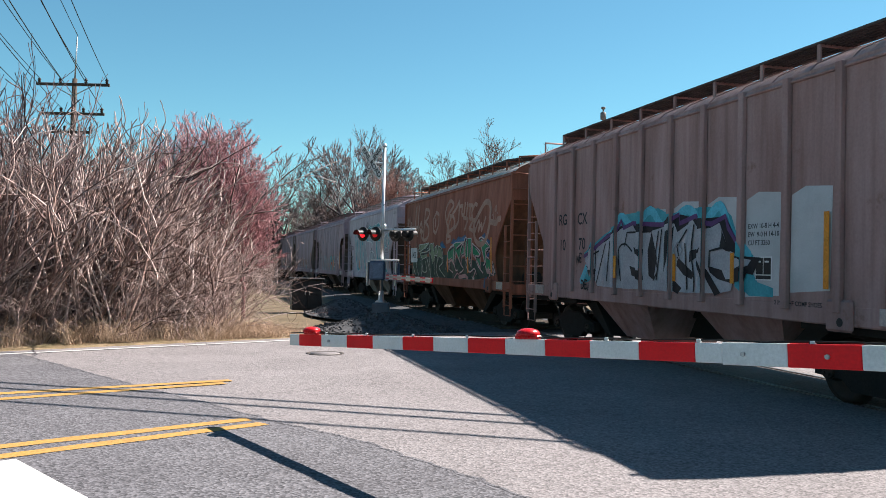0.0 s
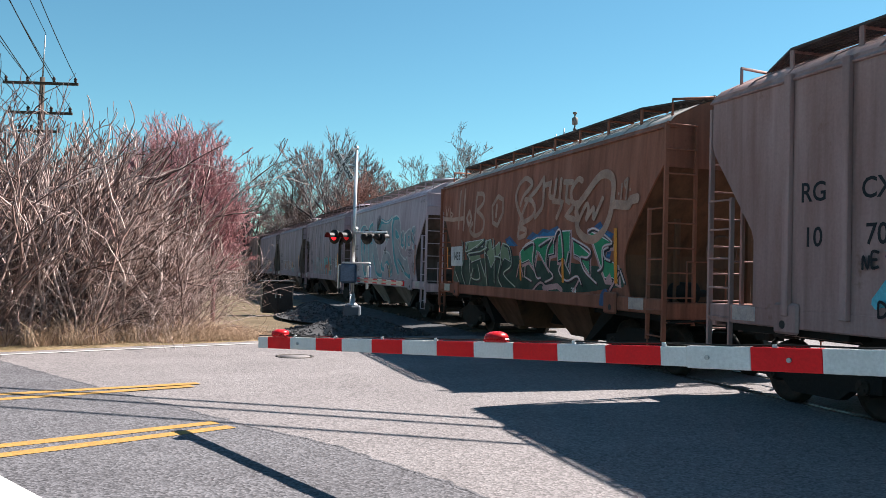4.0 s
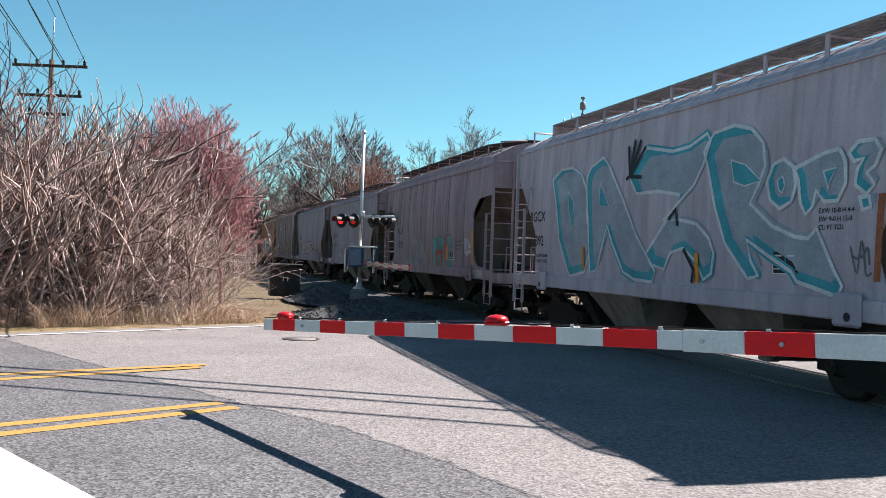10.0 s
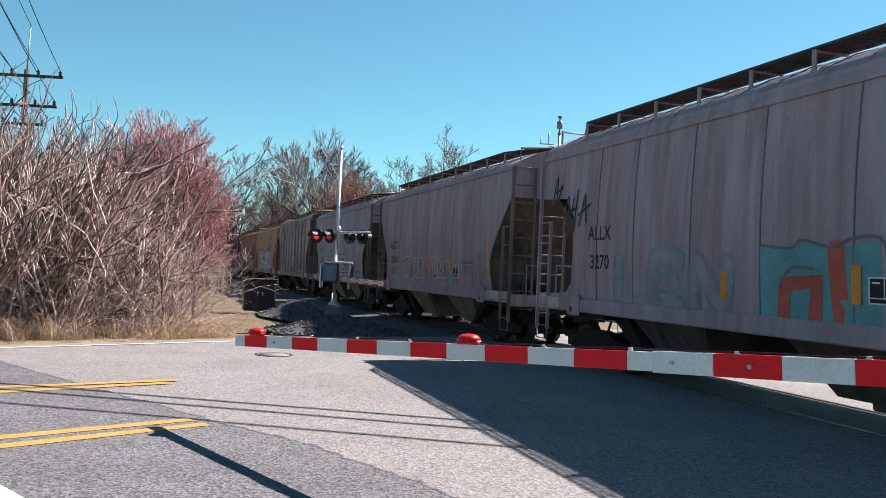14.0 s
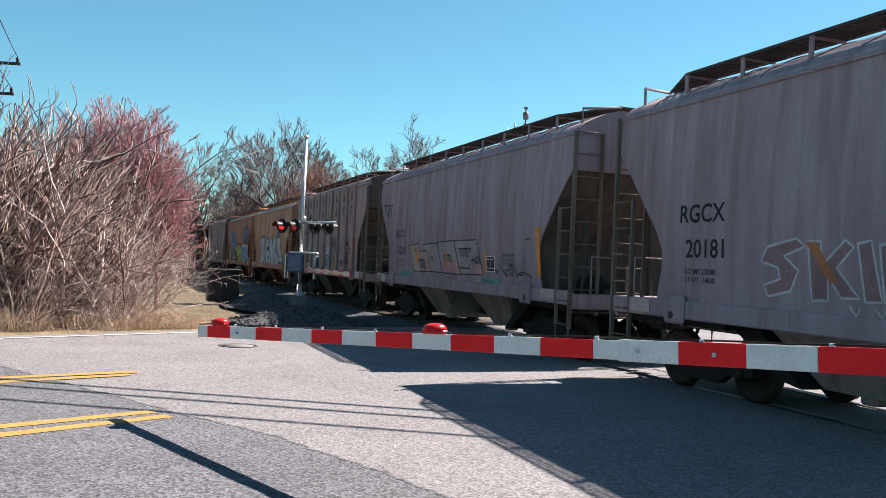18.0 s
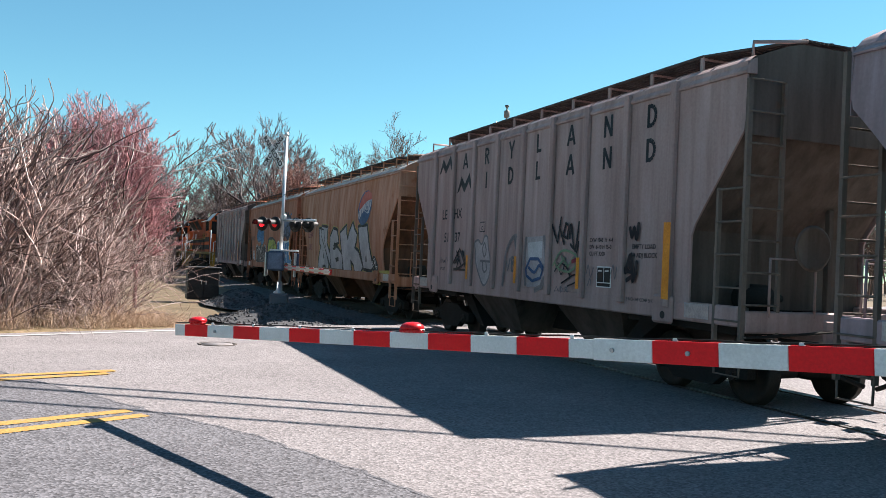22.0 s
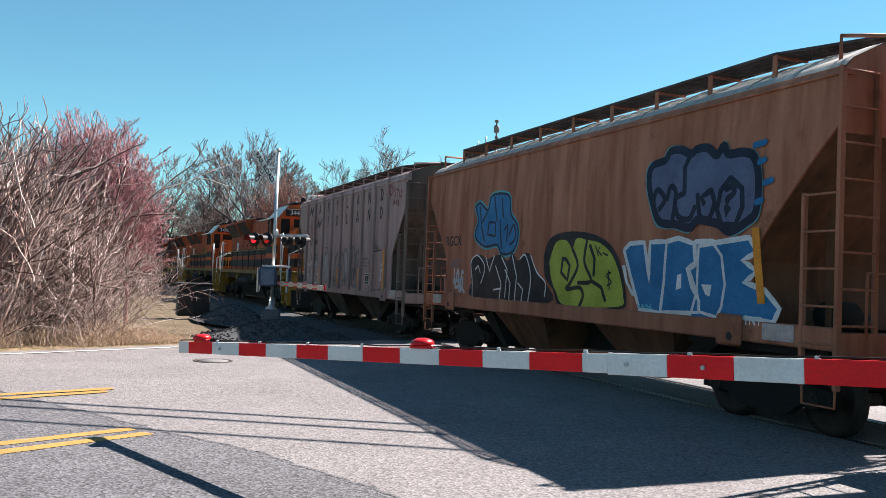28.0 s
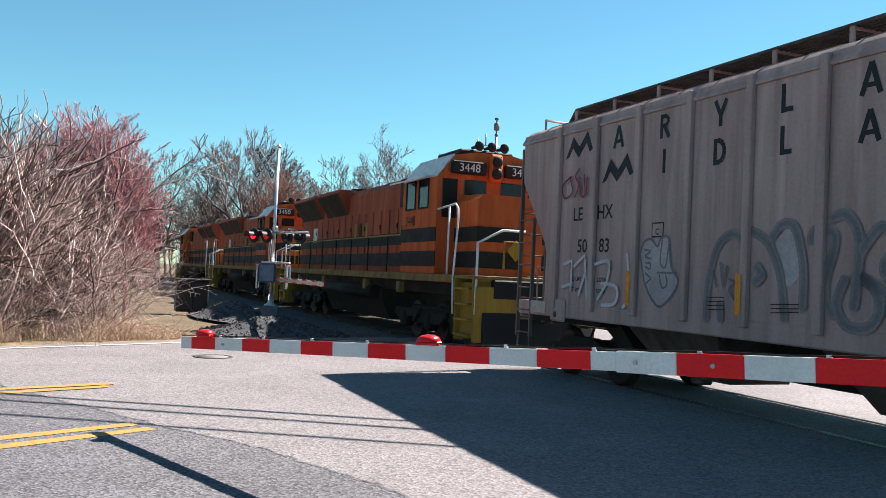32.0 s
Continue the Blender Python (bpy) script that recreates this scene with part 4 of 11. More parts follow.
SPRAY_PEACH, SPRAY_LILAC = spray_paint("peach", (0.40, 0.29, 0.245)), spray_paint("lilac", (0.31, 0.25, 0.29))
SPRAY_MAUVE, SPRAY_ROSE = spray_paint("mauve", (0.36, 0.29, 0.295)), spray_paint("rose", (0.46, 0.25, 0.27))
S_HAZE = spray_paint("haze", (0.21, 0.185, 0.185))
INK_BLUE = spray_paint("ink_blue", (0.014, 0.018, 0.04))
DULL_YELLOW, DUSK_BLUE = spray_paint("dull_yellow", (0.40, 0.36, 0.08)), spray_paint("dusk_blue", (0.105, 0.125, 0.215))
BUFF = mat("buffed_grey_patch", (0.5, 0.49, 0.5), 0.6, second=(0.42, 0.41, 0.42), scale=2, amount=0.12, bump=0.03)
POSTS_RIB = [-4.55 + 9.1 * k / 9 for k in range(10)]
POSTS_MM = [-4.68 + 9.36 * k / 8 for k in range(9)]
FLEET = []
BG = 0.07


def add_car(s0, car):
    FLEET.append((s0, car))
    return car


add_car(-2.0, hopper("weathered grey ribbed covered hopper car on the rails", "rib", P_GREY0, P_MMEND, hop_paint=P_GREY0, posts=POSTS_RIB, EAVE=4.36))

car = add_car(11.94, hopper("weathered grey ribbed covered hopper car with silver and blue graffiti", "rib", P_GREY0, P_MMEND, hop_paint=P_GREY0, posts=POSTS_RIB, EAVE=4.36))
for k, (x0, x1, z0, z1) in enumerate(((-1.45, -0.6, 2.0, 2.72), (-0.45, 0.5, 2.0, 2.8), (0.58, 1.5, 2.0, 2.86), (1.6, 2.4, 2.0, 2.86), (2.6, 3.4, 1.35, 2.86), (3.6, 4.4, 1.45, 2.86))):
    blob(car, [(x0, z0), (x0 + 0.02, z1 - 0.1), (x0 + 0.3, z1), (x1, z1 - 0.04), (x1 - 0.03, z0 + 0.05)], BUFF, smooth=False, lift=0.005)
fill(car, [HALO], S_TEAL, lift=0.008, over=POSTS_RIB)
halo = [[(-3.1, 1.45), (-2.6, 1.95), (-1.9, 2.25), (-1.35, 2.72), (-0.8, 2.5), (-0.2, 2.78), (0.3, 2.45), (1.0, 2.72), (1.5, 2.5), (1.95, 2.72), (2.25, 2.3), (2.7, 1.95)], [(1.9, 2.6), (2.3, 1.9), (2.55, 1.5), (3.2, 1.38)], [(2.2, 1.9), (2.9, 1.4)]]
spray(car, halo[:1], [(0.16, S_LBLUE)], lift=0.012)
fill(car, [MASS], S_BLACK, lift=0.018, over=POSTS_RIB)
dab(car, S_SILVER, 0, [(-2.95, 1.98), (-2.37, 2.16), (-1.94, 2.27), (-1.53, 2.4), (-1.3, 2.49), (-1.05, 2.54), (-0.85, 2.56), (-0.68, 2.4), (-0.12, 2.41), (0.19, 2.45), (0.47, 2.5), (0.63, 2.51), (0.74, 2.36), (1.05, 2.47), (1.17, 2.57), (1.38, 2.38), (1.7, 2.39), (1.96, 2.46), (2.04, 2.32), (2.13, 2.17), (2.05, 2.07), (2.23, 2.03), (2.35, 1.99), (2.51, 1.92), (2.76, 1.89), (2.63, 1.77), (2.44, 1.76), (2.34, 1.61), (2.27, 1.43), (1.92, 1.38), (1.02, 1.36), (-0.21, 1.37), (-1.09, 1.36), (-2.29, 1.38), (-2.5, 1.58), (-2.76, 1.69)], 0.0, 0.0200, over=POSTS_RIB)
dab(car, S_BLACK, 0, [(-0.12, 2.4), (0.07, 1.93), (-0.03, 1.54), (-0.21, 1.62), (-0.26, 2.06)], 0.0, 0.0206, over=POSTS_RIB)
dab(car, S_BLACK, 0, [(-0.93, 1.79), (-0.45, 1.71), (-0.41, 1.53), (-0.84, 1.61)], 0.0, 0.0212, over=POSTS_RIB)
dab(car, S_BLACK, 0, [(0.47, 2.37), (0.63, 2.47), (0.53, 1.88), (0.36, 1.55)], 0.0, 0.0218, over=POSTS_RIB)
dab(car, S_BLACK, 0, [(0.61, 1.58), (0.9, 1.43), (0.77, 1.33), (0.61, 1.38)], 0.0, 0.0224, over=POSTS_RIB)
dab(car, S_BLACK, 0, [(0.75, 1.95), (1.01, 1.81), (1.28, 1.67), (1.2, 1.58), (0.95, 1.65), (0.73, 1.8)], 0.0, 0.0230, over=POSTS_RIB)
dab(car, S_BLACK, 0, [(1.13, 2.04), (1.54, 2.1), (1.5, 2), (1.25, 1.9), (1.11, 1.85)], 0.0, 0.0236, over=POSTS_RIB)
dab(car, S_BLACK, 0, [(1.39, 1.9), (1.68, 1.7), (2.01, 1.39), (1.86, 1.34), (1.61, 1.59), (1.49, 1.74)], 0.0, 0.0242, over=POSTS_RIB)
dab(car, S_BLACK, 0, [(1.66, 1.8), (2.04, 1.74), (2.14, 1.6), (2.29, 1.61), (2.44, 1.76), (2.72, 1.82), (2.59, 1.58), (2.25, 1.55), (1.93, 1.6), (1.72, 1.7)], 0.0, 0.0248, over=POSTS_RIB)
dab(car, S_BLACK, 0, [(2.02, 2.35), (2.13, 2.17), (2.25, 2.01), (2.13, 2.03), (1.97, 2.1), (2.02, 2.25)], 0.0, 0.0254, over=POSTS_RIB)
dab(car, S_BLACK, 0, [(-2.83, 1.78), (-2.35, 1.7), (-2.5, 1.56)], 0.0, 0.0260, over=POSTS_RIB)
dab(car, S_BLACK, 0, [(-0.78, 2.13), (-0.41, 2.09), (-0.44, 1.95), (-0.73, 2.01)], 0.0, 0.0266, over=POSTS_RIB)
dab(car, S_BLACK, 0.035, [(-2.37, 2.16), (-2.42, 1.48)], 0.0, 0.0272)
dab(car, S_BLACK, 0.035, [(-1.94, 2.22), (-2.33, 1.43)], 0.0, 0.0278)
dab(car, S_BLACK, 0.035, [(-1.75, 2.26), (-1.87, 1.49)], 0.0, 0.0284)
dab(car, S_BLACK, 0.035, [(-1.53, 2.37), (-1.59, 1.93), (-1.71, 1.45)], 0.0, 0.0290)
dab(car, S_BLACK, 0.035, [(-1.27, 1.51), (-1.38, 2.07), (-1.12, 2.2), (-0.83, 2.06)], 0.0, 0.0296)
dab(car, S_BLACK, 0.035, [(-1.12, 2.16), (-1.04, 2.41), (-0.12, 2.4)], 0.0, 0.0302)
dab(car, S_BLACK, 0.035, [(0.24, 2.42), (0.08, 1.55)], 0.0, 0.0308)
dab(car, S_BLACK, 0.035, [(0.13, 2.39), (0.04, 1.97), (0.11, 1.72), (-0.03, 1.54)], 0.0, 0.0314)
dab(car, S_BLACK, 0.035, [(1.05, 2.39), (0.75, 2.12), (0.82, 1.92)], 0.0, 0.0320)
dab(car, S_BLACK, 0.035, [(1.26, 2.46), (1.19, 2.04), (1.28, 1.58), (1.27, 1.39)], 0.0, 0.0326)
dab(car, S_BLACK, 0.035, [(-2.73, 1.96), (-2.22, 2.08)], 0.0, 0.0332)
dab(car, S_BLACK, 0.035, [(1.71, 1.81), (1.71, 2.03), (2.13, 2.09)], 0.0, 0.0338)
dab(car, S_BLACK, 0.035, [(1, 2.16), (1.08, 1.42)], 0.0, 0.0344)
dab(car, S_FADE, 0.03, [(0.77, 2.19), (0.64, 2.06), (0.78, 1.9), (0.93, 2.06), (0.77, 2.19)], 0.0, 0.0350)
spray(car, [CREST], [(0.08, S_PURPLE)], smooth=False, lift=0.03)
spray(car, word("NEF", -3.28, 1.85, 0.4, 0.16, 4, 0.1) + word("DEA", -3.05, 1.3, 0.5, 0.16, 5, 0.1), [(0.035, S_BLACK)], lift=0.034)
for body, x, z in (("RG", -4.12, 2.68), ("CX", -3.1, 2.66), ("10", -4.12, 2.12), ("70", -3.1, 2.13)):
    letters(car, body, x, z, 0.24, S_BLACK)
marks(car, 2.66, 2.34, 0.07, ("EXW 10-8 H 4-4", "EW  9-0 H 14-10", "CU FT 3260"), S_BLACK)
data_plate(car, 2.86, 1.62, 0.34, 0.3)
for x, z0, z1 in ((4.32, 1.52, 2.5), (-1.4, 1.56, 1.98), (0.66, 1.54, 2.0), (2.31, 1.54, 2.0)):
    strip(car, x - 0.05, x + 0.05, z0, z1, P_ORANGE, lift=0.095 if min(abs(x - p) for p in POSTS_RIB) < 0.12 else 0.03)
letters(car, "2 INCH HF COMP SHOES", 3.75, 1.28, 0.06, S_BLACK)

car = add_car(25.79, hopper("rusty brown covered hopper car with large pale and green graffiti", "smooth", P_BROWN, P_ENDR, roof_paint=P_ROOF, bulge=BG))
fill(car, [BAND], S_DGREEN, BG, lift=0.0024)
for ring in (BLUE_A, BLUE_B, BLUE_C, BLUE_D):
    fill(car, [ring], S_NAVY, BG, lift=0.0032)
    fill(car, [shifted(ring, 0, -0.04, 0.7)], S_BLUE, BG, lift=0.0044)
for ring, m in ((PALE_A, S_PALE), (PALE_B, S_PALE), (PALE_C, S_PALE), (GREEN_A, S_GREEN), (GREEN_B, S_GREEN), (GREEN_C, S_GREEN), (GREEN_D, S_GREEN)):
    outline(car, shifted(ring, 0.03, -0.05, 1.08), 0.10, S_DGREEN if m is S_PALE else S_PINK, BG, 0.0052)
    fill(car, [shifted(ring, 0.02, -0.03, 1.04)], S_BLACK, BG, lift=0.0068)
    fill(car, [ring], m, BG, lift=0.0084)
    outline(car, ring, 0.02, S_WHITE, BG, 0.0100)
spray(car, [[(-0.1, 1.6), (0.1, 1.9), (0.3, 1.6)], [(0.8, 1.3), (1.3, 1.5), (1.7, 1.3)], [(4.4, 1.4), (4.8, 1.75)], [(2.9, 1.35), (3.2, 1.6)]], [(0.12, S_BLACK), (0.05, S_PINK)], BG, lift=0.0096)
dab(car, S_BLACK, 0.065, [(-4.04, 2.5), (-3.91, 1.99), (-4.11, 1.66), (-3.77, 1.24)], BG, 0.01060)
dab(car, S_BLACK, 0.065, [(-3.62, 2.44), (-3.71, 2.2), (-2.92, 2.3), (-2.28, 2.48)], BG, 0.01068)
dab(car, S_BLACK, 0.065, [(-3.5, 2.14), (-2.54, 2.18), (-2.01, 2.28)], BG, 0.01076)
dab(car, S_BLACK, 0.065, [(-3.4, 1.99), (-3.27, 1.5), (-2.6, 1.48), (-2.71, 1.83)], BG, 0.01084)
dab(car, S_BLACK, 0.065, [(-2.02, 2.47), (-2.18, 2.13), (-2.06, 1.3)], BG, 0.01092)
dab(car, S_BLACK, 0.065, [(-1.57, 2.49), (-1.47, 2.05), (-1.52, 1.39)], BG, 0.01100)
dab(car, S_BLACK, 0.065, [(-1.47, 2.05), (-1.02, 1.97), (-1.24, 1.54), (-1, 1.3)], BG, 0.01108)
dab(car, S_BLACK, 0.065, [(-0.88, 2.36), (-0.44, 2.24), (-0.35, 1.83), (-0.86, 1.62), (-0.12, 1.33)], BG, 0.01116)
dab(car, S_BLACK, 0.065, [(-2.53, 1.98), (-2.15, 1.52)], BG, 0.01124)
dab(car, S_BLACK, 0.065, [(-4.67, 1.65), (-4.31, 1.31)], BG, 0.01132)
dab(car, S_BLACK, 0.065, [(-3.09, 1.75), (-3.46, 1.3)], BG, 0.01140)
dab(car, S_BLACK, 0.065, [(0.38, 2.23), (0.99, 2.34), (0.95, 1.96), (1.14, 1.59), (1.37, 1.56)], BG, 0.01148)
dab(car, S_BLACK, 0.065, [(1.29, 2.27), (1.99, 2.42), (1.73, 2.19), (1.69, 1.84), (2.01, 1.6), (1.59, 1.47)], BG, 0.01156)
dab(car, S_BLACK, 0.065, [(2.04, 2.3), (2.19, 2.53), (2.39, 2.55), (2.5, 2.01), (2.31, 1.72), (2.65, 1.53), (3.15, 1.62), (3.32, 1.47)], BG, 0.01164)
dab(car, S_BLACK, 0.065, [(2.95, 2.38), (3.71, 2.15), (3.6, 1.99), (3.31, 2), (3.48, 1.73), (3.96, 1.51)], BG, 0.01172)
dab(car, S_BLACK, 0.065, [(3.62, 2.51), (3.94, 2.54), (4.59, 2.27), (4.24, 2.18), (4.21, 1.84), (4.03, 1.74)], BG, 0.01180)
dab(car, S_BLACK, 0.065, [(4.45, 2.18), (4.28, 2.13), (4.31, 1.99), (4.52, 1.94)], BG, 0.01188)
dab(car, S_BLACK, 0.065, [(4.89, 1.75), (5.02, 1.55)], BG, 0.01196)
dab(car, S_BLACK, 0.065, [(0.52, 1.83), (0.46, 1.57), (0.84, 1.49)], BG, 0.01204)
dab(car, S_BLACK, 0.065, [(2.78, 2.11), (2.64, 1.84), (2.83, 1.67)], BG, 0.01212)
dab(car, S_PINK, 0.05, [(0.3, 2.27), (0.92, 2.38), (0.87, 2), (1.06, 1.62), (1.3, 1.6)], BG, 0.01220)
dab(car, S_PINK, 0.05, [(1.22, 2.3), (1.93, 2.46), (1.67, 2.23), (1.62, 1.87), (1.95, 1.64), (1.52, 1.51)], BG, 0.01228)
dab(car, S_PINK, 0.05, [(1.98, 2.34), (2.13, 2.57), (2.33, 2.58), (2.44, 2.04), (2.25, 1.76), (2.6, 1.56), (3.09, 1.66), (3.27, 1.5)], BG, 0.01236)
dab(car, S_PINK, 0.05, [(2.9, 2.42), (3.66, 2.18), (3.55, 2.03), (3.26, 2.03), (3.43, 1.77), (3.91, 1.54)], BG, 0.01244)
dab(car, S_PINK, 0.05, [(3.58, 2.54), (3.89, 2.57), (4.55, 2.3), (4.19, 2.21), (4.17, 1.87), (3.98, 1.77)], BG, 0.01252)
dab(car, S_PINK, 0.05, [(4.41, 2.21), (4.23, 2.16), (4.27, 2.02), (4.48, 1.96)], BG, 0.01260)
dab(car, S_PINK, 0.05, [(4.85, 1.78), (4.98, 1.57)], BG, 0.01268)
dab(car, S_PINK, 0.05, [(0.44, 1.87), (0.39, 1.61), (0.77, 1.52)], BG, 0.01276)
dab(car, S_PINK, 0.05, [(2.72, 2.15), (2.59, 1.87), (2.78, 1.71)], BG, 0.01284)
dab(car, S_PALE, 0.05, [(-4.18, 2.56), (-4.04, 2.04), (-4.24, 1.71), (-3.9, 1.29)], BG, 0.01292)
dab(car, S_PALE, 0.05, [(-3.75, 2.5), (-3.84, 2.25), (-3.04, 2.36), (-2.39, 2.53)], BG, 0.01300)
dab(car, S_PALE, 0.05, [(-3.63, 2.19), (-2.65, 2.23), (-2.12, 2.33)], BG, 0.01308)
dab(car, S_PALE, 0.05, [(-3.52, 2.04), (-3.4, 1.55), (-2.72, 1.52), (-2.83, 1.88)], BG, 0.01316)
dab(car, S_PALE, 0.05, [(-2.13, 2.52), (-2.29, 2.18), (-2.16, 1.34)], BG, 0.01324)
dab(car, S_PALE, 0.05, [(-1.67, 2.54), (-1.57, 2.1), (-1.62, 1.43)], BG, 0.01332)
dab(car, S_PALE, 0.05, [(-1.57, 2.1), (-1.12, 2.02), (-1.34, 1.58), (-1.09, 1.34)], BG, 0.01340)
dab(car, S_PALE, 0.05, [(-0.98, 2.41), (-0.53, 2.29), (-0.44, 1.87), (-0.95, 1.66), (-0.21, 1.36)], BG, 0.01348)
dab(car, S_PALE, 0.05, [(-2.65, 2.03), (-2.26, 1.57)], BG, 0.01356)
dab(car, S_PALE, 0.05, [(-4.81, 1.7), (-4.45, 1.36)], BG, 0.01364)
dab(car, S_PALE, 0.05, [(-3.21, 1.79), (-3.59, 1.34)], BG, 0.01372)
dab(car, S_WHITE, 0.02, [(-4.18, 2.56), (-4.04, 2.04), (-4.24, 1.71), (-3.9, 1.29)], BG, 0.01380)
dab(car, S_WHITE, 0.02, [(-3.75, 2.5), (-3.84, 2.25), (-3.04, 2.36), (-2.39, 2.53)], BG, 0.01388)
dab(car, S_WHITE, 0.02, [(-3.63, 2.19), (-2.65, 2.23), (-2.12, 2.33)], BG, 0.01396)
dab(car, S_WHITE, 0.02, [(-3.52, 2.04), (-3.4, 1.55), (-2.72, 1.52), (-2.83, 1.88)], BG, 0.01404)
dab(car, S_WHITE, 0.02, [(-2.13, 2.52), (-2.29, 2.18), (-2.16, 1.34)], BG, 0.01412)
dab(car, S_WHITE, 0.02, [(-1.67, 2.54), (-1.57, 2.1), (-1.62, 1.43)], BG, 0.01420)
dab(car, S_WHITE, 0.02, [(-1.57, 2.1), (-1.12, 2.02), (-1.34, 1.58), (-1.09, 1.34)], BG, 0.01428)
dab(car, S_WHITE, 0.02, [(-0.98, 2.41), (-0.53, 2.29), (-0.44, 1.87), (-0.95, 1.66), (-0.21, 1.36)], BG, 0.01436)
dab(car, S_WHITE, 0.02, [(-2.65, 2.03), (-2.26, 1.57)], BG, 0.01444)
dab(car, S_WHITE, 0.02, [(-4.81, 1.7), (-4.45, 1.36)], BG, 0.01452)
dab(car, S_WHITE, 0.02, [(-3.21, 1.79), (-3.59, 1.34)], BG, 0.01460)
dab(car, S_WHITE, 0.02, [(0.3, 2.27), (0.92, 2.38), (0.87, 2), (1.06, 1.62), (1.3, 1.6)], BG, 0.01468)
dab(car, S_WHITE, 0.02, [(1.22, 2.3), (1.93, 2.46), (1.67, 2.23), (1.62, 1.87), (1.95, 1.64), (1.52, 1.51)], BG, 0.01476)
dab(car, S_WHITE, 0.02, [(1.98, 2.34), (2.13, 2.57), (2.33, 2.58), (2.44, 2.04), (2.25, 1.76), (2.6, 1.56), (3.09, 1.66), (3.27, 1.5)], BG, 0.01484)
dab(car, S_WHITE, 0.02, [(2.9, 2.42), (3.66, 2.18), (3.55, 2.03), (3.26, 2.03), (3.43, 1.77), (3.91, 1.54)], BG, 0.01492)
dab(car, S_WHITE, 0.02, [(3.58, 2.54), (3.89, 2.57), (4.55, 2.3), (4.19, 2.21), (4.17, 1.87), (3.98, 1.77)], BG, 0.01500)
dab(car, S_WHITE, 0.02, [(4.41, 2.21), (4.23, 2.16), (4.27, 2.02), (4.48, 1.96)], BG, 0.01508)
dab(car, S_WHITE, 0.02, [(4.85, 1.78), (4.98, 1.57)], BG, 0.01516)
dab(car, S_WHITE, 0.02, [(0.44, 1.87), (0.39, 1.61), (0.77, 1.52)], BG, 0.01524)
dab(car, S_WHITE, 0.02, [(2.72, 2.15), (2.59, 1.87), (2.78, 1.71)], BG, 0.01532)
dab(car, S_PINK, 0.12, [(1.42, 1.38), (2.16, 1.44), (2.36, 1.36)], BG, 0.01540)
dab(car, S_PINK, 0.12, [(4.35, 1.6), (4.45, 1.68), (4.49, 1.56)], BG, 0.01548)
dab(car, S_TAN, 0.12, [(-4.53, 3.97), (-4.52, 2.91)], BG, 0.01440)
dab(car, S_TAN, 0.12, [(-4.14, 4), (-4.05, 3.06), (-4.08, 2.85)], BG, 0.01452)
dab(car, S_TAN, 0.12, [(-5.99, 3.25), (-5, 3.19), (-4.05, 3.18)], BG, 0.01464)
dab(car, S_TAN, 0.12, [(-3.62, 3.36), (-3.82, 3.17), (-3.6, 2.95), (-3.41, 3.14), (-3.62, 3.36)], BG, 0.01476)
dab(car, S_TAN, 0.12, [(-3.07, 3.82), (-3.12, 3.24), (-3.15, 2.72)], BG, 0.01488)
dab(car, S_TAN, 0.12, [(-3.1, 3.79), (-2.57, 3.73), (-2.53, 3.51), (-2.99, 3.33)], BG, 0.01500)
dab(car, S_TAN, 0.12, [(-2.99, 3.33), (-2.42, 3.07), (-2.49, 2.77), (-3.05, 2.66), (-3.49, 2.82), (-3.3, 3.01)], BG, 0.01512)
dab(car, S_TAN, 0.12, [(-1.46, 3.6), (-1.82, 3.37), (-1.72, 2.95), (-1.39, 2.86), (-1.05, 3.16), (-1.09, 3.49), (-1.46, 3.6)], BG, 0.01524)
dab(car, S_TAN, 0.12, [(-1.49, 3.38), (-1.51, 3.09)], BG, 0.01536)
dab(car, S_TAN, 0.12, [(-0.05, 3.79), (-0.24, 3.51), (-0.02, 3.15), (0.28, 2.93)], BG, 0.01548)
dab(car, S_TAN, 0.12, [(-0.05, 3.79), (0.31, 3.88), (0.7, 3.7), (0.26, 3.49), (0.07, 3.27)], BG, 0.01560)
dab(car, S_TAN, 0.12, [(1.34, 3.8), (1, 3.57), (0.52, 3.36), (0.15, 2.94), (-0, 2.54)], BG, 0.01572)
dab(car, S_TAN, 0.12, [(0.33, 3.38), (0.71, 3.34), (0.96, 3.13), (0.78, 2.95), (0.34, 2.86), (0.02, 2.74)], BG, 0.01584)
dab(car, S_TAN, 0.12, [(0.15, 2.72), (0.48, 2.68), (0.42, 2.56), (0.03, 2.51)], BG, 0.01596)
dab(car, S_TAN, 0.12, [(1.34, 3.77), (1.38, 3.22), (1.2, 3.05), (0.96, 2.94)], BG, 0.01608)
dab(car, S_TAN, 0.12, [(1.37, 3.62), (1.73, 3.63)], BG, 0.01620)
dab(car, S_TAN, 0.12, [(1.73, 3.66), (1.71, 3.37), (1.95, 3.35), (2, 3.69)], BG, 0.01632)
dab(car, S_TAN, 0.12, [(2.25, 3.68), (2.23, 3.25)], BG, 0.01644)
dab(car, S_TAN, 0.12, [(2.4, 3.6), (2.82, 3.56)], BG, 0.01656)
dab(car, S_TAN, 0.12, [(2.57, 3.58), (2.55, 3.21), (2.74, 3.15)], BG, 0.01668)
dab(car, S_TAN, 0.12, [(1.9, 3.24), (2.41, 3.18), (2.12, 2.86)], BG, 0.01680)
dab(car, S_TAN, 0.12, [(2.88, 3.05), (2.56, 2.88), (2.98, 2.79)], BG, 0.01692)
dab(car, S_TAN, 0.12, [(3.26, 3.54), (3.05, 3.59), (2.78, 3.39), (2.88, 3.14), (3.14, 3.11)], BG, 0.01704)
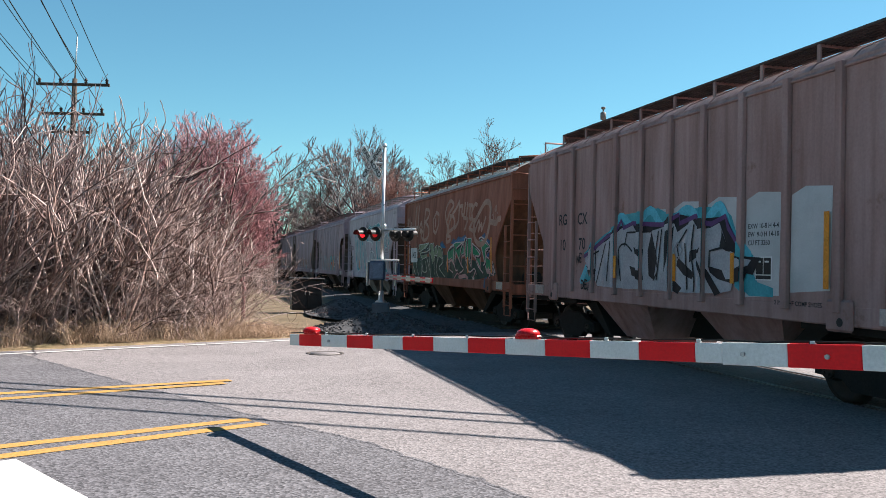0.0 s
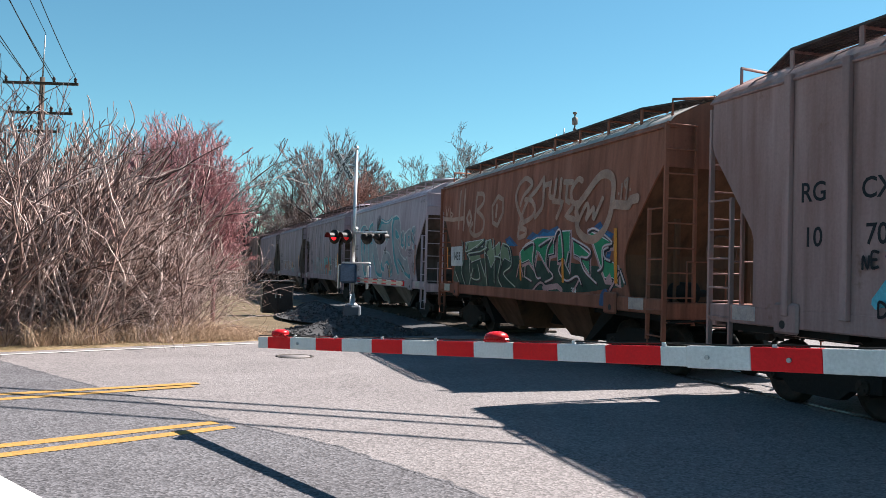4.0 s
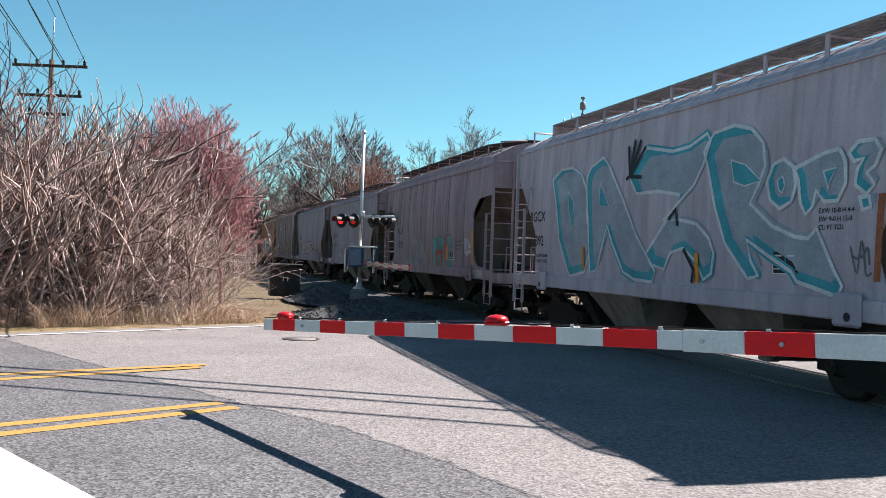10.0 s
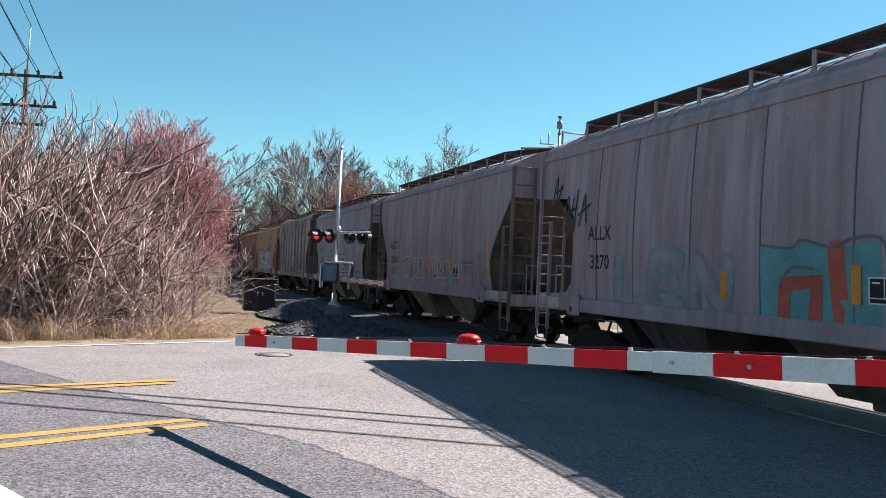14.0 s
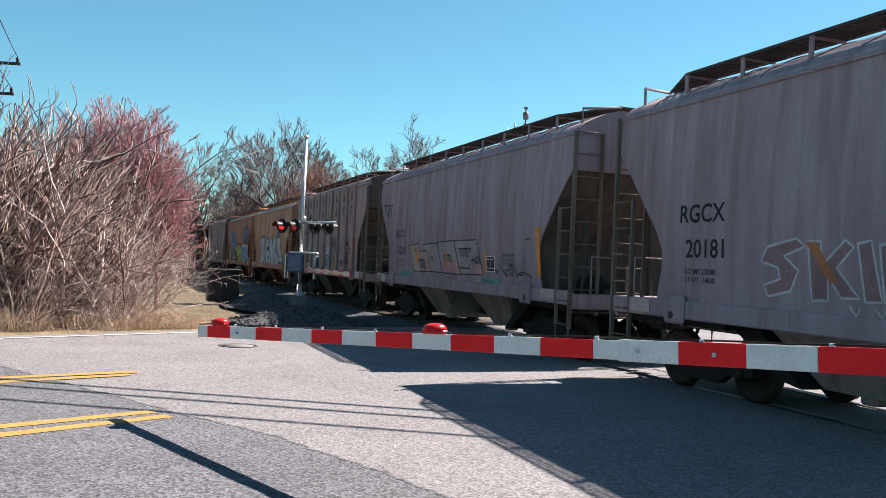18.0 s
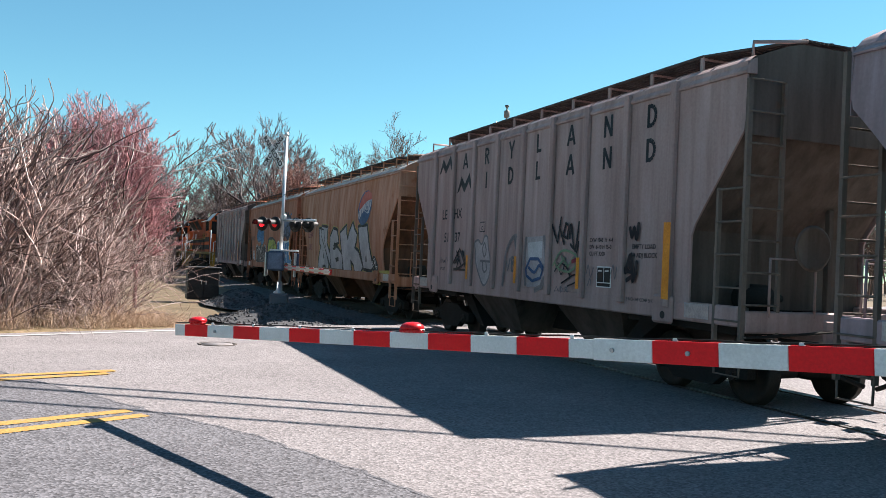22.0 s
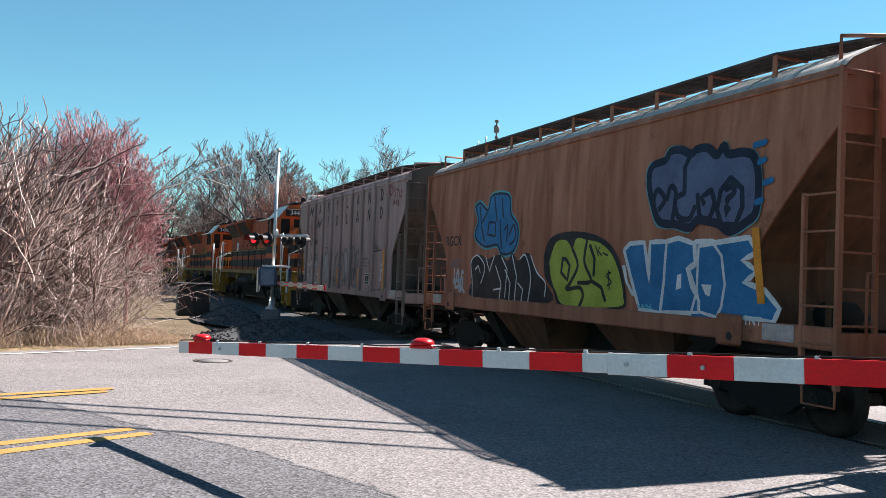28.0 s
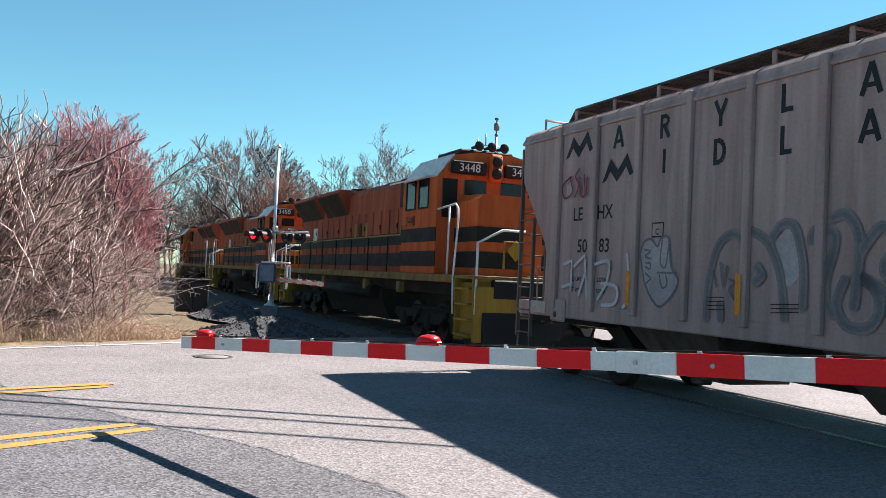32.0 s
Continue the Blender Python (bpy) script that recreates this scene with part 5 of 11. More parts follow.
dab(car, S_TAN, 0.17, [(3.17, 2.78), (3.06, 3), (3.48, 3.28), (3.94, 3.55), (4.24, 3.58), (4.47, 3.49), (4.55, 3.3), (4.49, 2.87), (4.26, 2.55), (3.89, 2.38), (3.5, 2.4), (3.17, 2.56), (3.08, 2.79)], BG, 0.01716)
dab(car, S_TAN, 0.17, [(4.6, 2.99), (5.12, 2.94), (5.19, 3.02), (5.44, 3.04)], BG, 0.01728)
dab(car, S_TAN, 0.1, [(3.17, 2.75), (3.48, 3.06), (3.59, 2.95), (3.49, 2.76), (3.8, 2.98), (3.81, 2.76), (4.16, 3.14)], BG, 0.01740)
dab(car, S_TAN, 0.055, [(4.86, 3.34), (4.85, 3.07)], BG, 0.01752)
dab(car, S_TAN, 0.055, [(5.05, 3.42), (4.95, 3.36), (5.02, 3.26), (5.06, 3.42), (5.03, 3.05)], BG, 0.01764)
dab(car, S_TAN, 0.055, [(4.74, 3.17), (4.77, 3.17)], BG, 0.01776)
dab(car, S_TAN, 0.055, [(5.15, 3.21), (5.18, 3.21)], BG, 0.01788)
dab(car, S_TAN, 0.055, [(-5.88, 3.63), (-5.69, 3.29), (-5.55, 3.59)], BG, 0.01800)
dab(car, S_TAN, 0.055, [(-5.38, 3.54), (-5.32, 3.3), (-5.1, 3.34), (-5.35, 3.43)], BG, 0.01812)
strip(car, 4.62, 4.74, 1.55, 2.55, P_ORANGE, BG, -0.0, lift=0.0160)
for x, z0, z1 in ((0.15, 1.52, 2.0), (2.44, 1.52, 2.02), (-5.5, 1.8, 2.4)):
    strip(car, x - 0.05, x + 0.05, z0, z1, P_ORANGE, BG, lift=0.0160)
strip(car, -5.14, -4.1, 1.85, 2.4, S_WHITE, BG, name="number_panel", lift=0.0180)
letters(car, "1433", -4.6, 2.02, 0.22, S_BLACK, BG, lift=0.0208)
letters(car, "3M", 2.92, 1.3, 0.13, S_WHITE, BG, lift=0.0120)
blob(car, [(4.15, 1.13), (4.5, 1.13), (4.55, 1.3), (4.4, 1.45), (4.2, 1.35)], S_NAVY, lift=0.0320)

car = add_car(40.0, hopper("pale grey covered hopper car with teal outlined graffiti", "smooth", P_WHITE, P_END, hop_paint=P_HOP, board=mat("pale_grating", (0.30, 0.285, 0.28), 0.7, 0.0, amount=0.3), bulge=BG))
for ring, eye in ((PIECE_D, EYE_D), (PIECE_A, EYE_A), (PIECE_Z, None), (PIECE_R, EYE_R), (PIECE_O, EYE_O), (PIECE_T, EYE_T), (PIECE_HOOK, None), (PIECE_DOT, None)):
    fill(car, [ring], S_TEAL, BG, lift=0.010)
    fill(car, [shifted(ring, 0.09, 0.045, 0.88)], S_ICE, BG, lift=0.014)
    outline(car, ring, 0.055, S_WHITE, BG, 0.018)
    if eye:
        fill(car, [eye], S_TEAL, BG, lift=0.021)
        outline(car, eye, 0.025, S_WHITE, BG, 0.024)
spray(car, [PIECE_A[9:14], PIECE_Z[2:7], PIECE_Z[13:18], PIECE_R[16:22]], [(0.13, S_TEAL)], BG, smooth=False, lift=0.016)
spray(car, [[(-0.75, 3.2), (-0.6 + 0.4 * math.cos(a), 3.45 + 0.38 * math.sin(a))] for a in (0.6, 1.2, 1.7, 2.3, 4.0, 5.4)] + [[(1.05, 1.9), (1.3, 1.6), (1.25, 1.4)], [(0.6, 2.4), (0.8, 2.55), (0.85, 2.3)]], [(0.07, S_BLACK)], BG, smooth=False, lift=0.03)
letters(car, "RGCX", -4.95, 2.52, 0.22, S_BLACK, BG)
letters(car, "1392", -4.9, 1.98, 0.22, S_BLACK, BG)
marks(car, -5.05, 1.72, 0.07, ("LD LMT 232000", "LT WT   54000"), S_BLACK, BG)
marks(car, 4.02, 2.36, 0.06, ("EXW 10-8 H 4-4", "EW  9-0 H 15-0", "CU FT 3221"), S_BLACK, BG)
data_plate(car, 3.17, 1.6, 0.48, 0.28, BG)
strip(car, 4.98, 5.08, 1.55, 2.55, mat("rust_red_strip", (0.4, 0.13, 0.06), 0.6), BG, -0.08)
for x, z0 in ((1.35, 1.4), (-2.6, 1.5)):
    strip(car, x, x + 0.1, z0, z0 + 0.45, P_ORANGE, BG, lift=0.034)
spray(car, scribble(4.55, 1.62, 0.35, 0.4, 2, 11), [(0.03, S_SMOKE)], BG)
spray(car, [[(-5.75, 3.3), (-5.6, 2.7), (-5.45, 3.3), (-5.25, 3.1)]], [(0.03, S_SMOKE)], BG)
letters(car, "CAUTION", 5.6, 3.95, 0.09, S_SMOKE, BG)

car = add_car(54.3, hopper("dusty grey covered hopper car with red and teal graffiti", "notch", P_GREY, P_END, hop_paint=P_END, bulge=BG, EAVE=4.32, cap=0.22, HL=6.24))
for x in (-3.78, -2.5, -0.87, 0.71, 2.32, 3.93):
    part("seam", MB().tube([on_side(x, z, BG, 0.002) for z in (1.3, 1.7, 2.1, 2.5, 2.9, 3.3, 3.7, 4.1)], 0.014, 4, False), S_SMOKE, car)
spray(car, word("LEN", -3.0, 1.35, 3.3, 0.7, 8, 0.05), [(0.36, spray_paint("washed_teal", (0.21, 0.26, 0.28))), (0.2, spray_paint("washed_grey", (0.30, 0.265, 0.285)))], BG)
blob(car, [(0.75, 1.1), (0.7, 2.2), (1.5, 2.28), (2.1, 2.2), (2.7, 2.27), (2.75, 1.1)], S_FTEAL, BG, lift=0.008, smooth=False)
spray(car, [[(1.15, 1.15), (1.2, 1.75), (1.75, 1.8), (1.7, 1.15)], [(2.05, 2.2), (2.15, 1.2)]], [(0.26, S_RED)], BG, smooth=False, lift=0.013)
spray(car, [[(0.72, 2.25), (1.3, 2.2), (1.5, 2.3), (2.0, 2.2), (2.3, 2.3), (2.76, 2.25), (2.8, 1.6)], [(1.1, 1.7), (1.3, 1.95), (1.7, 1.95)]], [(0.04, S_SMOKE)], BG, lift=0.016)
strip(car, 2.3, 2.44, 1.55, 2.0, P_ORANGE, BG, lift=0.02)
strip(car, 4.65, 4.8, 1.46, 2.43, P_ORANGE, BG)
strip(car, -0.1, 0.02, 1.5, 1.9, P_ORANGE, BG, lift=0.016)
letters(car, "ALLX", -3.68, 2.42, 0.25, S_BLACK, BG)
letters(car, "3270", -3.66, 1.9, 0.25, S_BLACK, BG)
data_plate(car, 2.56, 1.58, 0.4, 0.27, BG)
marks(car, 3.16, 2.07, 0.065, ("EXW 10-8 H 3-8", "EW  9-4 H 15-1", "CU FT 3220"), S_BLACK, BG)
for pts in ([(-5.7, 3.2), (-5.55, 3.75), (-5.5, 3.15), (-5.35, 3.55)], [(-5.6, 3.4), (-5.3, 3.5)], [(-5.2, 2.75), (-5.0, 3.3), (-4.9, 2.8), (-4.75, 3.25)], [(-5.25, 2.95), (-4.6, 3.05)], [(-4.7, 2.6), (-4.6, 3.4)], [(-4.5, 2.7), (-4.3, 3.3), (-4.2, 2.75)], [(-4.55, 2.9), (-4.05, 3.1)], [(-5.1, 2.6), (-4.9, 2.95)]):
    dab(car, S_BLACK, 0.05, pts, BG, 0.012)
spray(car, scribble(3.95, 1.65, 0.65, 0.55, 4, 22), [(0.035, S_WHITE)], BG)
spray(car, scribble(2.85, 1.1, 1.2, 0.25, 2, 23), [(0.025, S_BLACK)], BG)
letters(car, "Empty Load Adj. Block", 4.5, 1.1, 0.09, S_BLACK, lift=0.012)

car = add_car(68.47, hopper("pale grey covered hopper car with faded red block graffiti", "smooth", P_GREYB, P_END, hop_paint=P_HOP, rungs=P_LADDER, bulge=BG))
dab(car, FADED_RED, 0, [(-2.75, 2.09), (-2.26, 2.19), (-2.13, 2.09), (-2.47, 1.98), (-2.23, 1.81), (-2.36, 1.56), (-2.74, 1.48), (-2.81, 1.62), (-2.53, 1.7), (-2.57, 1.84), (-2.86, 1.91)], BG, 0.00500)
dab(car, S_GHOST, 0.03, [(-2.75, 2.09), (-2.26, 2.19), (-2.13, 2.09), (-2.47, 1.98), (-2.23, 1.81), (-2.36, 1.56), (-2.74, 1.48), (-2.81, 1.62), (-2.53, 1.7), (-2.57, 1.84), (-2.86, 1.91), (-2.75, 2.09)], BG, 0.00528)
dab(car, FADED_RED, 0, [(-2.08, 2.15), (-1.89, 2.15), (-1.86, 1.88), (-1.53, 2.16), (-1.41, 2.08), (-1.65, 1.85), (-1.34, 1.52), (-1.59, 1.52), (-1.78, 1.75), (-1.78, 1.48), (-2.02, 1.47)], BG, 0.00555)
dab(car, S_GHOST, 0.03, [(-2.08, 2.15), (-1.89, 2.15), (-1.86, 1.88), (-1.53, 2.16), (-1.41, 2.08), (-1.65, 1.85), (-1.34, 1.52), (-1.59, 1.52), (-1.78, 1.75), (-1.78, 1.48), (-2.02, 1.47), (-2.08, 2.15)], BG, 0.00583)
dab(car, FADED_RED, 0, [(-1.36, 2.12), (-1.18, 2.15), (-1.04, 1.5), (-1.26, 1.49)], BG, 0.00610)
dab(car, S_GHOST, 0.03, [(-1.36, 2.12), (-1.18, 2.15), (-1.04, 1.5), (-1.26, 1.49), (-1.36, 2.12)], BG, 0.00638)
dab(car, FADED_RED, 0, [(-1.07, 2.1), (-0.67, 2.15), (-0.57, 1.96), (-0.75, 1.83), (-0.44, 1.52), (-0.69, 1.5), (-0.86, 1.73), (-0.85, 1.51), (-1.01, 1.5)], BG, 0.00665)
dab(car, S_GHOST, 0.03, [(-1.07, 2.1), (-0.67, 2.15), (-0.57, 1.96), (-0.75, 1.83), (-0.44, 1.52), (-0.69, 1.5), (-0.86, 1.73), (-0.85, 1.51), (-1.01, 1.5), (-1.07, 2.1)], BG, 0.00693)
dab(car, FADED_RED, 0, [(-0.3, 2.05), (-0.13, 2.11), (0.16, 1.81), (0.08, 2.13), (0.27, 2.14), (0.42, 1.52), (0.26, 1.52), (-0.05, 1.81)], BG, 0.00720)
dab(car, S_GHOST, 0.03, [(-0.3, 2.05), (-0.13, 2.11), (0.16, 1.81), (0.08, 2.13), (0.27, 2.14), (0.42, 1.52), (0.26, 1.52), (-0.05, 1.81), (-0.3, 2.05)], BG, 0.00748)
dab(car, FADED_RED, 0, [(0.34, 2.11), (0.49, 2.12), (0.6, 1.67), (0.78, 1.68), (0.67, 2.13), (0.83, 2.14), (0.91, 1.54), (0.47, 1.5)], BG, 0.00775)
dab(car, S_GHOST, 0.03, [(0.34, 2.11), (0.49, 2.12), (0.6, 1.67), (0.78, 1.68), (0.67, 2.13), (0.83, 2.14), (0.91, 1.54), (0.47, 1.5), (0.34, 2.11)], BG, 0.00803)
dab(car, FADED_RED, 0, [(0.89, 2.08), (1.01, 2.12), (1.22, 1.77), (1.15, 2.1), (1.29, 2.12), (1.42, 1.56), (1.26, 1.55), (1.07, 1.8), (1.11, 1.55), (0.97, 1.54)], BG, 0.00830)
dab(car, S_GHOST, 0.03, [(0.89, 2.08), (1.01, 2.12), (1.22, 1.77), (1.15, 2.1), (1.29, 2.12), (1.42, 1.56), (1.26, 1.55), (1.07, 1.8), (1.11, 1.55), (0.97, 1.54), (0.89, 2.08)], BG, 0.00858)
dab(car, FADED_RED, 0, [(1.35, 2.02), (1.49, 2.05), (1.54, 1.86), (1.65, 2.04), (1.8, 2.03), (1.66, 1.78), (1.74, 1.6), (1.47, 1.53)], BG, 0.00885)
dab(car, S_GHOST, 0.03, [(1.35, 2.02), (1.49, 2.05), (1.54, 1.86), (1.65, 2.04), (1.8, 2.03), (1.66, 1.78), (1.74, 1.6), (1.47, 1.53), (1.35, 2.02)], BG, 0.00913)
dab(car, RUST_ORANGE, 0, [(-0.1, 2.08), (0.14, 2.13), (0.3, 1.52), (0.12, 1.52)], BG, 0.00940)
dab(car, RUST_ORANGE, 0, [(-2.11, 2.14), (-1.96, 2.15), (-1.63, 1.7), (-1.74, 1.67)], BG, 0.00967)
dab(car, S_FTEAL, 0, [(1.82, 1.64), (2.21, 1.62), (2.35, 1.34), (1.97, 1.3)], BG, 0.00995)
dab(car, P_ORANGE, 0, [(4.75, 2.5), (4.86, 2.5), (5.04, 1.55), (4.95, 1.55)], BG, 0.01023)
dab(car, S_GHOST, 0.025, [(-1.47, 1.43), (-1.38, 1.33), (-1.33, 1.41)], BG, 0.01050)
dab(car, S_GHOST, 0.025, [(-1.13, 1.43), (-1.04, 1.33), (-1, 1.41)], BG, 0.01077)
dab(car, S_GHOST, 0.025, [(-0.81, 1.43), (-0.72, 1.33), (-0.68, 1.41)], BG, 0.01105)
dab(car, S_GHOST, 0.025, [(-0.49, 1.43), (-0.41, 1.33), (-0.37, 1.41)], BG, 0.01133)
dab(car, S_GHOST, 0.025, [(-0.19, 1.43), (-0.12, 1.33), (-0.08, 1.41)], BG, 0.01160)
dab(car, S_GHOST, 0.025, [(0.09, 1.43), (0.17, 1.34), (0.21, 1.41)], BG, 0.01188)
dab(car, S_GHOST, 0.025, [(0.37, 1.43), (0.44, 1.34), (0.48, 1.41)], BG, 0.01215)
dab(car, S_GHOST, 0.025, [(0.64, 1.43), (0.71, 1.34), (0.74, 1.42)], BG, 0.01242)
dab(car, S_GHOST, 0.025, [(0.9, 1.43), (0.96, 1.34), (1, 1.42)], BG, 0.01270)
dab(car, S_GHOST, 0.025, [(1.14, 1.43), (1.21, 1.34), (1.24, 1.42)], BG, 0.01298)
dab(car, S_GHOST, 0.025, [(1.38, 1.43), (1.44, 1.34), (1.48, 1.42)], BG, 0.01325)
dab(car, S_GHOST, 0.025, [(1.61, 1.43), (1.67, 1.35), (1.7, 1.42)], BG, 0.01353)
dab(car, S_SMOKE, 0.022, [(4.19, 2.33), (4.34, 1.94)], BG, 0.01380)
dab(car, S_SMOKE, 0.022, [(4.31, 2.18), (4.17, 2.14), (4.34, 2.06), (4.12, 2.09)], BG, 0.01408)
dab(car, S_SMOKE, 0.022, [(4.06, 2.03), (3.81, 2.03), (3.69, 1.87), (3.73, 1.71), (4.01, 1.68), (4.36, 1.82), (4.41, 1.9), (4.24, 1.94), (4.1, 1.77), (4.2, 1.51)], BG, 0.01435)
dab(car, S_SMOKE, 0.022, [(4.47, 1.73), (4.36, 1.73), (4.37, 1.56), (4.54, 1.53)], BG, 0.01462)
dab(car, S_SMOKE, 0.022, [(4.63, 1.9), (4.56, 1.53)], BG, 0.01490)
dab(car, S_SMOKE, 0.022, [(4.76, 1.91), (4.61, 1.7), (4.8, 1.54)], BG, 0.01518)
dab(car, S_SMOKE, 0.022, [(4.53, 1.72), (4.87, 1.79)], BG, 0.01545)
strip(car, 1.93, 2.05, 1.6, 2.04, P_ORANGE, BG)
letters(car, "RGCX", -4.06, 2.44, 0.25, S_BLACK, BG)
letters(car, "20181", -3.95, 1.95, 0.25, S_BLACK, BG)
marks(car, -4.4, 1.72, 0.07, ("LD LMT 232000", "LT WT   54000"), S_BLACK, BG)
data_plate(car, 2.28, 1.6, 0.44, 0.3, BG)
marks(car, 3.12, 1.95, 0.07, ("EXW 10-8 H 4-4", "EW  8-6 H 15-0", "CU FT 3221"), S_BLACK, BG)

car = add_car(82.5, hopper("pale grey covered hopper car with pastel panel graffiti", "smooth", P_GREYB, P_END, hop_paint=P_HOP, rungs=P_LADDER, bulge=BG))
dab(car, SPRAY_LILAC, 0, [(-2.58, 1.44), (2.26, 1.5), (2.16, 1.34), (-2.36, 1.34)], BG, 0.00500)
dab(car, SPRAY_PEACH, 0, [(-3.05, 2.18), (-2.24, 2.24), (-2.12, 2.02), (-1.53, 2.04), (-1.15, 1.5), (-2.58, 1.48)], BG, 0.00533)
dab(car, SPRAY_MAUVE, 0, [(-1.8, 2.21), (-0.75, 2.24), (-0.36, 1.49), (-1.15, 1.5), (-1.53, 2.04), (-1.76, 2.05)], BG, 0.00566)
dab(car, SPRAY_MAUVE, 0, [(-0.73, 2.26), (0.43, 2.29), (0.91, 1.47), (-0.34, 1.49)], BG, 0.00599)
dab(car, SPRAY_MAUVE, 0, [(0.45, 2.29), (1.84, 2.29), (2.29, 1.5), (0.93, 1.49)], BG, 0.00632)
dab(car, SPRAY_ROSE, 0, [(-0.5, 1.8), (0.7, 1.77), (0.91, 1.47), (-0.34, 1.49)], BG, 0.00665)
dab(car, SPRAY_ROSE, 0, [(1.6, 1.74), (2.15, 1.73), (2.29, 1.5), (1.74, 1.49)], BG, 0.00698)
dab(car, SPRAY_ROSE, 0, [(-1.93, 1.78), (-1.33, 1.76), (-1.15, 1.5), (-1.71, 1.49)], BG, 0.00731)
dab(car, S_BLACK, 0.028, [(-3.05, 2.18), (-2.24, 2.24), (-2.12, 2.02), (-1.53, 2.04), (-1.15, 1.5), (-2.58, 1.48), (-3.05, 2.18)], BG, 0.00764)
dab(car, S_BLACK, 0.028, [(-1.8, 2.21), (-0.75, 2.24), (-0.36, 1.49), (-1.15, 1.5), (-1.53, 2.04), (-1.76, 2.05), (-1.8, 2.21)], BG, 0.00797)
dab(car, S_BLACK, 0.028, [(-0.73, 2.26), (0.43, 2.29), (0.91, 1.47), (-0.34, 1.49), (-0.73, 2.26)], BG, 0.00830)
dab(car, S_BLACK, 0.028, [(0.45, 2.29), (1.84, 2.29), (2.29, 1.5), (0.93, 1.49), (0.45, 2.29)], BG, 0.00863)
dab(car, S_SMOKE, 0, [(-2.64, 2.09), (-2.4, 2.1), (-2.34, 1.98), (-2.59, 1.98)], BG, 0.00896)
dab(car, S_SMOKE, 0, [(-2.26, 1.8), (-1.73, 1.79), (-1.61, 1.56), (-2.08, 1.58)], BG, 0.00929)
dab(car, S_SMOKE, 0, [(-1.31, 1.91), (-1.03, 1.9), (-1, 1.76), (-1.24, 1.8)], BG, 0.00962)
dab(car, S_SMOKE, 0, [(-0.24, 1.93), (0.22, 1.94), (0.33, 1.77), (-0.17, 1.78)], BG, 0.00995)
dab(car, S_SMOKE, 0, [(0.74, 2.09), (1.33, 2.09), (1.45, 1.89), (0.9, 1.91)], BG, 0.01028)
dab(car, S_BLACK, 0.035, [(-2.26, 1.8), (-1.73, 1.79), (-1.61, 1.56)], BG, 0.01061)
dab(car, S_BLACK, 0.035, [(-0.24, 1.93), (0.22, 1.94), (0.33, 1.77)], BG, 0.01094)
dab(car, S_BLACK, 0.035, [(0.74, 2.09), (1.33, 2.09), (1.54, 2.08), (1.45, 2.01)], BG, 0.01127)
dab(car, S_BLACK, 0.035, [(0.89, 1.64), (1.53, 1.63), (1.48, 1.74)], BG, 0.01160)
dab(car, S_BLACK, 0.035, [(1.6, 1.82), (1.79, 1.83)], BG, 0.01193)
dab(car, S_BLACK, 0.035, [(1.69, 1.89), (1.72, 1.74)], BG, 0.01226)
dab(car, S_BLACK, 0.035, [(1.84, 1.89), (1.85, 1.75)], BG, 0.01259)
dab(car, S_BLACK, 0.035, [(1.93, 1.9), (1.85, 1.82), (1.96, 1.76)], BG, 0.01292)
dab(car, S_BLACK, 0.035, [(1.99, 1.92), (1.99, 1.77), (2.07, 1.78), (2.05, 1.92)], BG, 0.01325)
dab(car, P_ORANGE, 0, [(-2.49, 2.03), (-2.35, 2.03), (-2.16, 1.71), (-2.3, 1.71)], BG, 0.01358)
dab(car, P_ORANGE, 0, [(-0.14, 2.01), (-0.04, 2.01), (0.08, 1.64), (-0.02, 1.64)], BG, 0.01391)
dab(car, S_FTEAL, 0, [(-3.89, 1.44), (-2.73, 1.48), (-2.78, 1.3), (-3.84, 1.3)], BG, 0.01424)
dab(car, S_FTEAL, 0, [(2.21, 1.46), (3.27, 1.43), (3.31, 1.33), (2.2, 1.3)], BG, 0.01457)
dab(car, S_BLACK, 0.026, [(2.26, 1.42), (2.23, 1.33), (2.36, 1.34), (2.33, 1.41)], BG, 0.01490)
dab(car, S_BLACK, 0.026, [(2.44, 1.41), (2.46, 1.32)], BG, 0.01523)
dab(car, S_BLACK, 0.026, [(2.44, 1.4), (2.54, 1.39), (2.46, 1.36)], BG, 0.01556)
dab(car, S_BLACK, 0.026, [(2.63, 1.41), (2.62, 1.33), (2.7, 1.32)], BG, 0.01589)
dab(car, S_BLACK, 0.026, [(2.81, 1.41), (2.74, 1.36), (2.83, 1.32)], BG, 0.01622)
dab(car, S_BLACK, 0.026, [(2.99, 1.62), (3.2, 1.61), (2.99, 1.55)], BG, 0.01655)
dab(car, S_BLACK, 0.026, [(3.2, 1.74), (3.56, 1.5), (3.5, 1.64), (3.67, 1.63), (3.79, 1.77), (3.93, 1.68), (4.04, 1.52)], BG, 0.01688)
dab(car, S_BLACK, 0.026, [(3.79, 1.77), (3.86, 1.53), (3.72, 1.57)], BG, 0.01721)
dab(car, S_BLACK, 0.026, [(4.09, 1.53), (4.29, 1.61), (4.62, 1.55), (4.73, 1.5)], BG, 0.01754)
dab(car, S_BLACK, 0.026, [(4.09, 1.57), (4.34, 1.55)], BG, 0.01787)
dab(car, S_BLACK, 0.026, [(4.43, 2.27), (4.64, 2.28)], BG, 0.01820)
dab(car, S_FADE, 0.022, [(4.28, 1.89), (4.21, 1.69)], BG, 0.01853)
dab(car, S_FADE, 0.022, [(4.28, 1.89), (4.38, 1.66), (4.23, 1.75)], BG, 0.01886)
